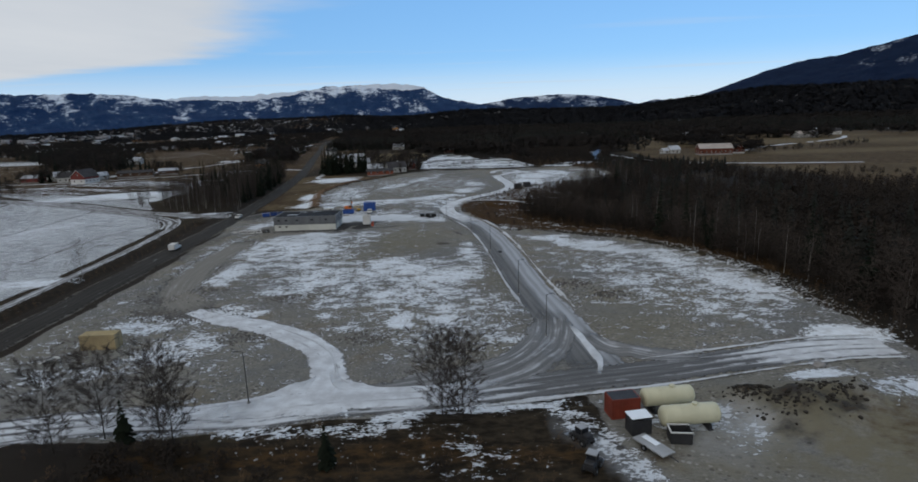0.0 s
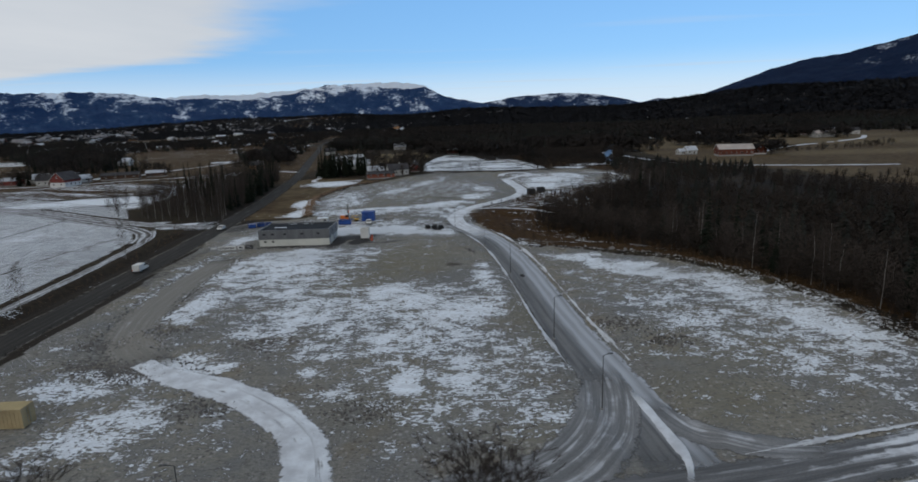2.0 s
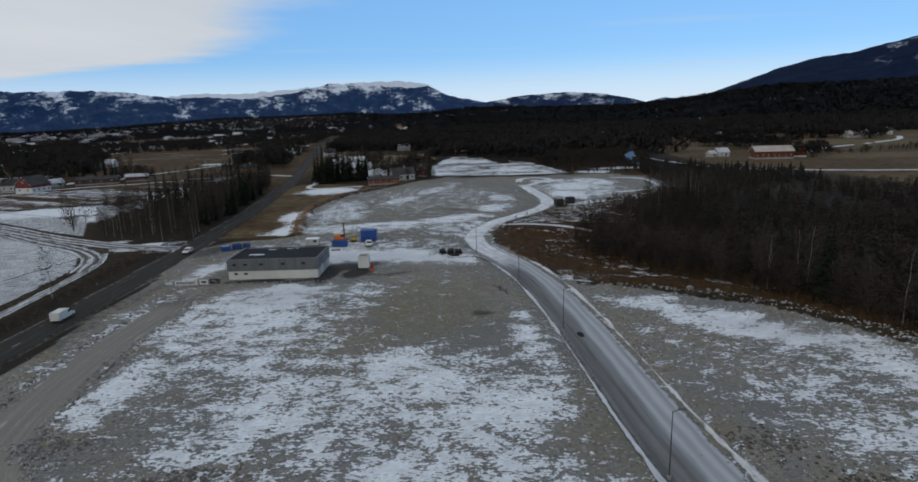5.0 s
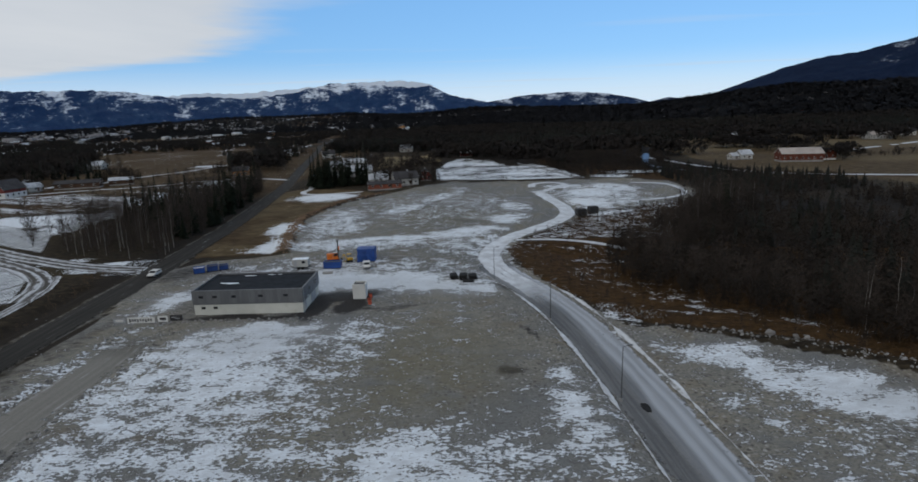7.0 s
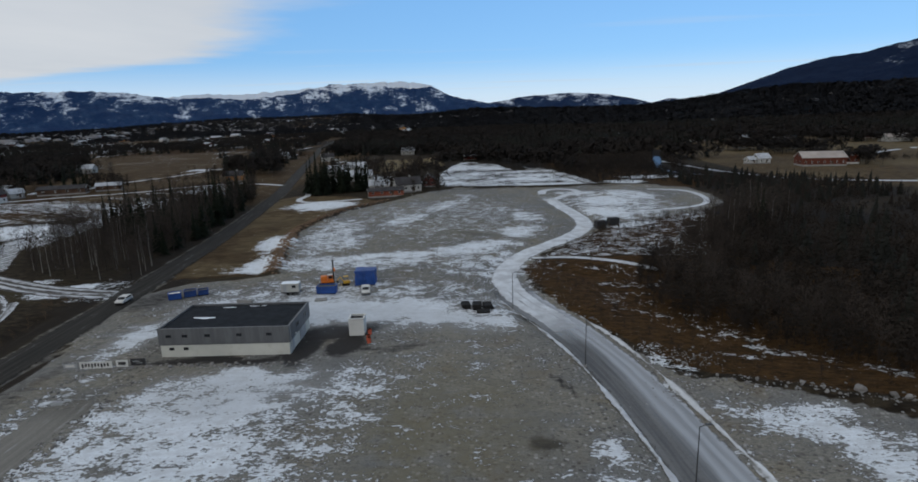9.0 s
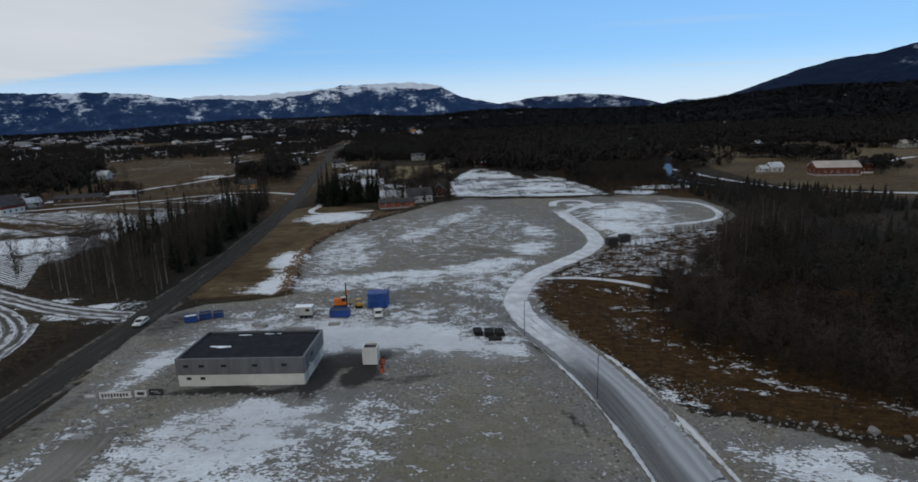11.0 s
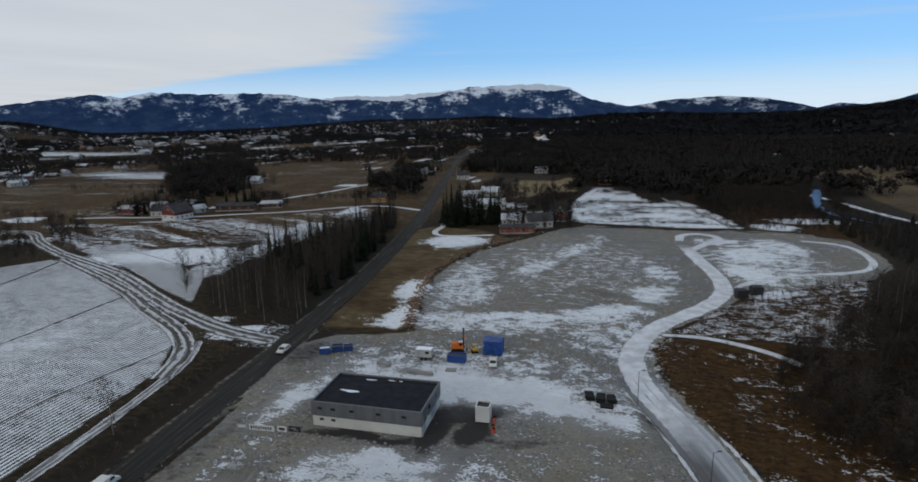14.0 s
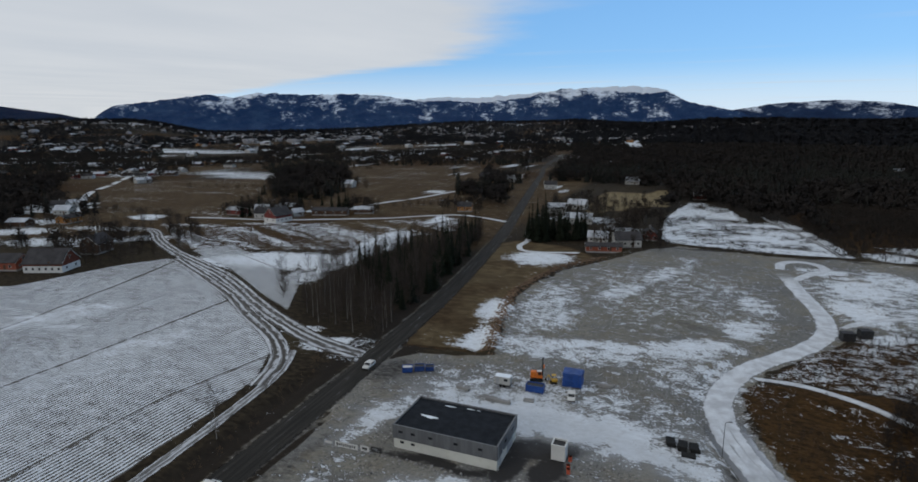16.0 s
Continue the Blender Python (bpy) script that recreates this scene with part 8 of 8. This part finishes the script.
M_BANK_CLODS = per_island("bank_clods", (0.03, 0.028, 0.026), (0.15, 0.145, 0.14))
strew("track_bank_stones", [(p[0] + s * (4.9 + random.gauss(0, 0.55)), p[1] + random.gauss(0, 0.8)) for p in curve_points(PAD_WEST_TRACK, 0.3) for s in (-1, 1)], 0.3, 0.8, "dark stones banked along the gravel track", M_BANK_CLODS)
strew("loose_stones", [(random.gauss(x, r * 0.55), random.gauss(y, r * 0.55)) for x, y, r, n in piles for _ in range(n)], 0.25, 0.62, "loose stones and clods scattered over the gravel")


# ---- houses ----
def house(name, x, y, turn, w, d, h, rise, wall, roof, label, category="house", base=None, base_h=0.8, trim=M_WHITE, windows=3, floors=1, chimney=True, group="", sill=None):
    """A gabled wooden house, ridge along its x: foundation, walls, two roof slopes, windows, door, chimney."""
    ob = empty(name, x, y, turn, label, category, group)
    part("foundation", box(0, 0, base_h / 2 - 0.5, w + 0.1, d + 0.1, base_h + 1.0), base or M_SLAB, ob)
    prof = [(-d / 2, base_h), (d / 2, base_h), (d / 2, base_h + h), (0, base_h + h + rise), (-d / 2, base_h + h)]
    part("wall", prism(prof, w), wall, ob)
    over = 0.45
    k = rise / (d / 2)
    for s in (-1, 1):
        e = d / 2 + over
        slope = [(0.0, base_h + h + rise + 0.06), (s * e, base_h + h - k * over + 0.06), (s * e, base_h + h - k * over + 0.28), (0.0, base_h + h + rise + 0.28)]
        part("roof", prism(slope, w + 2 * over), roof, ob)
    for s in (-1, 1):
        part("gable_trim", prism([(-d / 2 - over, base_h + h - k * over - 0.12), (0, base_h + h + rise - 0.12), (d / 2 + over, base_h + h - k * over - 0.12), (d / 2 + over, base_h + h - k * over + 0.06), (0, base_h + h + rise + 0.06), (-d / 2 - over, base_h + h - k * over + 0.06)], 0.08), trim, ob).matrix_local = pose(s * (w / 2 + over - 0.02), 0, 0)

    def window(px, py, pz, turned):
        f = part("window", box(0, 0, 0, 1.15, 0.10, 1.25), trim, ob)
        f.matrix_local = pose(px, py, pz, 0, 0, turned)
        part("pane", box(0, 0, 0, 0.95, 0.14, 1.05), M_GLASS, f)

    for fl in range(floors):
        z = (base_h + 1.45 if sill is None else sill) + 2.6 * fl
        for i in range(windows):
            px = -w / 2 + w * (i + 0.5) / windows
            for s in (-1, 1):
                window(px, s * d / 2, z, 0)
        for py in (-d / 4, d / 4):
            for s in (-1, 1):
                window(s * w / 2, py, z, 90)
    if rise > 2:
        for s in (-1, 1):
            window(s * w / 2, 0, base_h + h + rise * 0.35, 90)
    part("door", box(w * 0.18, -d / 2 - 0.02, base_h + 1.0, 1.0, 0.1, 2.0), M_BROWN_BOARDS, ob)
    if chimney:
        part("chimney", box(w * 0.12, 0.3, base_h + h + rise + 0.4, 0.7, 0.7, 1.3), M_SLAB, ob)
    return ob


M_BROWN_RED = simple("brown_red_boards", (0.11, 0.035, 0.022), 0.75, 0.25, 1.0, dirt=(0.05, 0.025, 0.018))

# farms west of the road
house("farm_barn", -261, 404, 80, 13, 11, 1.8, 4.6, M_RED, M_ROOF_DARK, "red gabled farm barn on a white ground floor", "barn", M_WHITE, 3.0, windows=4, chimney=False, sill=1.8)
house("farmhouse", -277, 410, 15, 11, 8, 3.4, 3.2, M_WHITE_BOARDS, M_ROOF_DARK, "white wooden farmhouse with a dark roof", windows=3)
house("outbuilding", -270, 419, 10, 9, 6, 2.6, 2.4, M_BROWN_BOARDS, M_ROOF_SNOW, "small brown outbuilding with a snowy roof", "outbuilding", windows=2, chimney=False)
house("farmhouse", -291, 424, 30, 9, 7, 3.0, 2.8, M_WHITE_BOARDS, M_ROOF_SNOW, "white wooden house under a snowy roof", windows=2)
house("outbuilding", -283, 432, -20, 8, 6, 2.4, 2.2, M_RED, M_ROOF_SNOW, "small red outbuilding with snow on its roof", "outbuilding", windows=2, chimney=False)
house("outbuilding", -262, 425, 60, 7, 5, 2.4, 2.2, M_WHITE_BOARDS, M_ROOF_SNOW, "small white shed behind the red barn", "outbuilding", windows=1, chimney=False)
house("long_shed", -244, 438, 18, 24, 8, 2.6, 1.6, M_BROWN_BOARDS, M_ROOF_DARK, "long dark low farm shed", "shed", windows=4, chimney=False)
house("long_shed", -226, 452, 24, 13, 7, 2.4, 1.4, M_BROWN_BOARDS, M_ROOF_SNOW, "low farm shed with a white roof", "shed", windows=2, chimney=False)
house("farm_barn", -274, 269, 22, 17, 12, 1.2, 5.4, M_BROWN_RED, M_ROOF_DARK, "dark red barn with a white ground floor beside the field", "barn", M_WHITE, 2.9, windows=6, chimney=False, sill=1.7)
house("outbuilding", -294, 262, 20, 16, 9, 3.2, 3.0, M_ORANGE_BOARDS, M_ROOF_DARK, "orange-red shed with a dark roof by the field", "shed", windows=3, chimney=False)
house("farmhouse", -288, 300, 110, 12, 9, 4.6, 3.8, M_BROWN_BOARDS, M_ROOF_DARK, "dark wooden two-storey farmhouse with white trim", windows=3, floors=2)
house("cottage", -163, 486, 12, 10, 7, 3.0, 2.6, M_OCHRE_BOARDS, M_ROOF_DARK, "small ochre cottage by the farm lane", windows=3)
house("farmhouse", -325, 584, 5, 13, 9, 3.2, 3.0, M_WHITE_BOARDS, M_ROOF_SNOW, "white farmhouse with a snowy roof on the meadow", windows=4)
house("farm_barn", -212, 690, 5, 26, 12, 3.6, 3.6, M_BROWN_BOARDS, M_ROOF_DARK, "dark long barn at the end of the meadow", "barn", windows=5, chimney=False)
house("farmhouse", -190, 678, 10, 10, 8, 3.2, 3.0, M_WHITE_BOARDS, M_ROOF_SNOW, "white house beside the dark barn", windows=3)
house("farmhouse", -447, 385, 35, 12, 9, 3.4, 3.0, M_WHITE_BOARDS, M_ROOF_DARK, "white house with a dark roof by the farm road", windows=3)
house("farmhouse", -420, 372, 20, 11, 8, 3.0, 2.8, M_WHITE_BOARDS, M_ROOF_SNOW, "white house with a snowy roof by the farm road", windows=3)
# houses by the road, north of the yard
house("long_shed", -52, 391, 14, 17, 5.5, 2.4, 1.3, M_ORANGE_BOARDS, M_ROOF_DARK, "long low orange-red shed with a dark roof", "shed", windows=4, chimney=False)
house("house", -43, 408, 20, 13, 9, 3.4, 3.2, M_WHITE_BOARDS, M_ROOF_DARK, "white wooden house with a dark roof in a garden", windows=4)
house("house", -33, 430, 95, 9, 7, 3.0, 2.8, M_RED, M_ROOF_DARK, "small red house with white trim", windows=2)
house("house", -58, 412, 5, 10, 7, 2.8, 2.4, M_WHITE_BOARDS, M_ROOF_SNOW, "white house under a snowy roof behind the shed", windows=3)
house("house", -78, 465, 8, 16, 9, 3.2, 2.6, M_WHITE_BOARDS, M_ROOF_SNOW, "wide white building with a snowy roof behind spruces", windows=6)
house("house", -100, 500, 20, 12, 9, 3.2, 3.0, M_WHITE_BOARDS, M_ROOF_SNOW, "white house with a snowy roof near the road", windows=3)
house("house", -90, 524, -10, 13, 9, 3.2, 3.0, M_WHITE_BOARDS, M_ROOF_SNOW, "white house with a snowy roof below the field", windows=3)
house("house", -70, 700, 10, 13, 9, 3.2, 3.2, M_WHITE_BOARDS, M_ROOF_SNOW, "white house before the dark wood", windows=3)
house("house", -138, 640, 20, 11, 8, 3.2, 3.0, M_WHITE_BOARDS, M_ROOF_DARK, "white roadside house with a dark roof", windows=3)
house("house", -8, 606, 10, 10, 7, 3.0, 2.6, M_RED, M_ROOF_SNOW, "red house with a snowy roof at the wood's edge", windows=3)
# farm east of the river
house("farm_barn", 214, 480, -6, 26, 12, 4.2, 3.4, M_BROWN_RED, M_ROOF_PALE, "long red barn with a pale tin roof", "barn", M_SLAB, 1.2, windows=7, chimney=False)
house("farm_barn", 238, 490, 84, 12, 8, 3.6, 2.8, M_BROWN_RED, M_ROOF_DARK, "red barn wing with white window frames", "barn", M_WHITE, 1.2, windows=3, chimney=False)
house("farmhouse", 190, 506, 10, 9, 7, 3.0, 2.8, M_WHITE_BOARDS, M_ROOF_SNOW, "small white farmhouse on the meadow", windows=2)
house("outbuilding", 182, 505, 20, 6, 5, 2.2, 1.8, M_WHITE_BOARDS, M_ROOF_SNOW, "white shed beside the small farmhouse", "outbuilding", windows=1, chimney=False)
house("farm_barn", 415, 690, 10, 26, 12, 4, 3.2, M_WHITE_BOARDS, M_ROOF_PALE, "pale long barn on the slope", "barn", windows=6, chimney=False)
house("farmhouse", 455, 742, 20, 14, 10, 4.4, 3.2, M_WHITE_BOARDS, M_ROOF_SNOW, "white farmhouse with a snowy roof on the slope", windows=4)
house("farmhouse", 480, 736, -10, 12, 9, 4, 3, M_WHITE_BOARDS, M_ROOF_DARK, "white house with a dark roof on the slope", windows=3)
house("farm_barn", 440, 760, 30, 16, 10, 4, 3.4, M_RED, M_ROOF_DARK, "dark red barn on the slope", "barn", windows=3, chimney=False)
house("house", 300, 760, 40, 11, 8, 3.2, 3.0, M_WHITE_BOARDS, M_ROOF_SNOW, "lone white house in the dark wood", windows=3)
house("house", 200, 900, 30, 11, 8, 3.2, 3.0, M_WHITE_BOARDS, M_ROOF_SNOW, "lone white house in the dark wood", windows=3)

# villages: a few kinds of house, repeated
kinds = []
for wall, roof, text in ((M_WHITE_BOARDS, M_ROOF_SNOW, "white village house with a snowy roof"), (M_WHITE_BOARDS, M_ROOF_DARK, "white village house with a dark roof"), (M_RED, M_ROOF_SNOW, "red village house with a snowy roof"), (M_BROWN_BOARDS, M_ROOF_SNOW, "brown village house with a snowy roof"), (M_OCHRE_BOARDS, M_ROOF_DARK, "ochre village house with a dark roof")):
    kinds.append((wall, roof, text))
firsts = []
spots_far = []
for az_lo, az_hi, r_lo, r_hi, n in ((-62, -44, 640, 1000, 15), (-62, -30, 1100, 1700, 34), (-60, -28, 1700, 2800, 60), (-14, 1, 1300, 1900, 26), (-30, -14, 900, 1600, 14), (20, 34, 1200, 1800, 4), (2, 16, 1000, 1700, 3)):
    for _ in range(n):
        a, r = radians(rand(az_lo, az_hi)), rand(r_lo, r_hi)
        spots_far.append((-10 + r * math.sin(a), 110 + r * math.cos(a), 1.0 if r < 1200 else 1.35))
village = [(-650, 552), (-662, 575), (-640, 590), (-690, 600), (-668, 622), (-640, 640), (-612, 600), (-590, 612), (-705, 640), (-620, 655), (-598, 578), (-676, 648), (-402, 332), (-386, 352), (-452, 402), (-300, 432), (-306, 416), (-284, 444)]
spots_far += [(hx, hy, 0.9) for hx, hy in village]
yards = [(hx + rand(-16, 16), hy + rand(-12, 16)) for hx, hy, s in spots_far if hy < 1500 for _ in range(7)]
tile("village_trees", [round_shape(44, 0.42, 0.13) for _ in range(4)], yards, [rand(5, 11) for _ in yards], M_TWIG_FAR, "leafless garden trees among village houses", "trees")
for k, (hx, hy, s) in enumerate(spots_far):
    i = k % len(kinds)
    if len(firsts) <= i:
        wall, roof, text = kinds[i]
        firsts.append(house("village_house", hx, hy, rand(0, 180), rand(10, 15), rand(8, 10), 3.2, 2.0, wall, roof, text, windows=2, chimney=False, group="village houses"))
    else:
        ob = copy_thing(firsts[i], pose(hx, hy, float(height(hx, hy)), 0, 0, rand(0, 180)))
        ob.scale = (s, s, s)


def gable_shape(long=0.9, wide=0.7):
    """A unit-high gabled house for far towns."""
    v = [(-long, -wide, -0.2), (long, -wide, -0.2), (long, wide, -0.2), (-long, wide, -0.2), (-long, -wide, 0.6), (long, -wide, 0.6), (long, wide, 0.6), (-long, wide, 0.6), (-long, 0, 1.0), (long, 0, 1.0)]
    quads = [(0, 1, 5, 4), (2, 3, 7, 6), (4, 5, 9, 8), (6, 7, 8, 9)]
    tris = [q for a, b, c, d in quads for q in ((a, b, c), (a, c, d))] + [(1, 2, 6), (1, 6, 5), (5, 6, 9), (3, 0, 4), (3, 4, 7), (7, 4, 8)]
    return np.array(v), np.array(tris)


def town_places(rows):
    out = []
    for az_lo, az_hi, r_lo, r_hi, n in rows:
        for _ in range(n):
            a, r = radians(rand(az_lo, az_hi)), rand(r_lo, r_hi)
            out.append((-10 + r * math.sin(a), 110 + r * math.cos(a)))
    return out


M_TOWN = per_island("town_houses", (0.045, 0.033, 0.028), (0.27, 0.275, 0.29), 0.8)
town = town_places(((-60, -46, 1500, 2700, 50), (-46, -30, 1700, 3000, 150), (-30, -18, 2000, 3000, 60), (-13, -2, 1700, 2600, 90), (-2, 6, 1800, 2500, 12), (18, 34, 1500, 2400, 8)))
tile("far_town", [gable_shape(), gable_shape(1.2, 0.8), gable_shape(0.8, 0.8)], town, [rand(6, 10) for _ in town], M_TOWN, "pale and brown houses of a far town below the mountains", "town")


# ---- river ----
def water_material():
    m, nt, bsdf = material("water")
    n = n_noise(nt, n_scale(nt, place_of(nt), (0.3, 0.12, 0.3)), 1.0, 4, 0.6)
    finish(nt, bsdf, (0.008, 0.030, 0.085), 0.35, n, 0.9, 0.3)
    bsdf.inputs["Specular IOR Level"].default_value = 0.3
    return m


ribbon("water", RIVER[3:8], 4.6, water_material(), "dark blue river with smooth water", 0.25, 6, wobble=2.0, category="river")
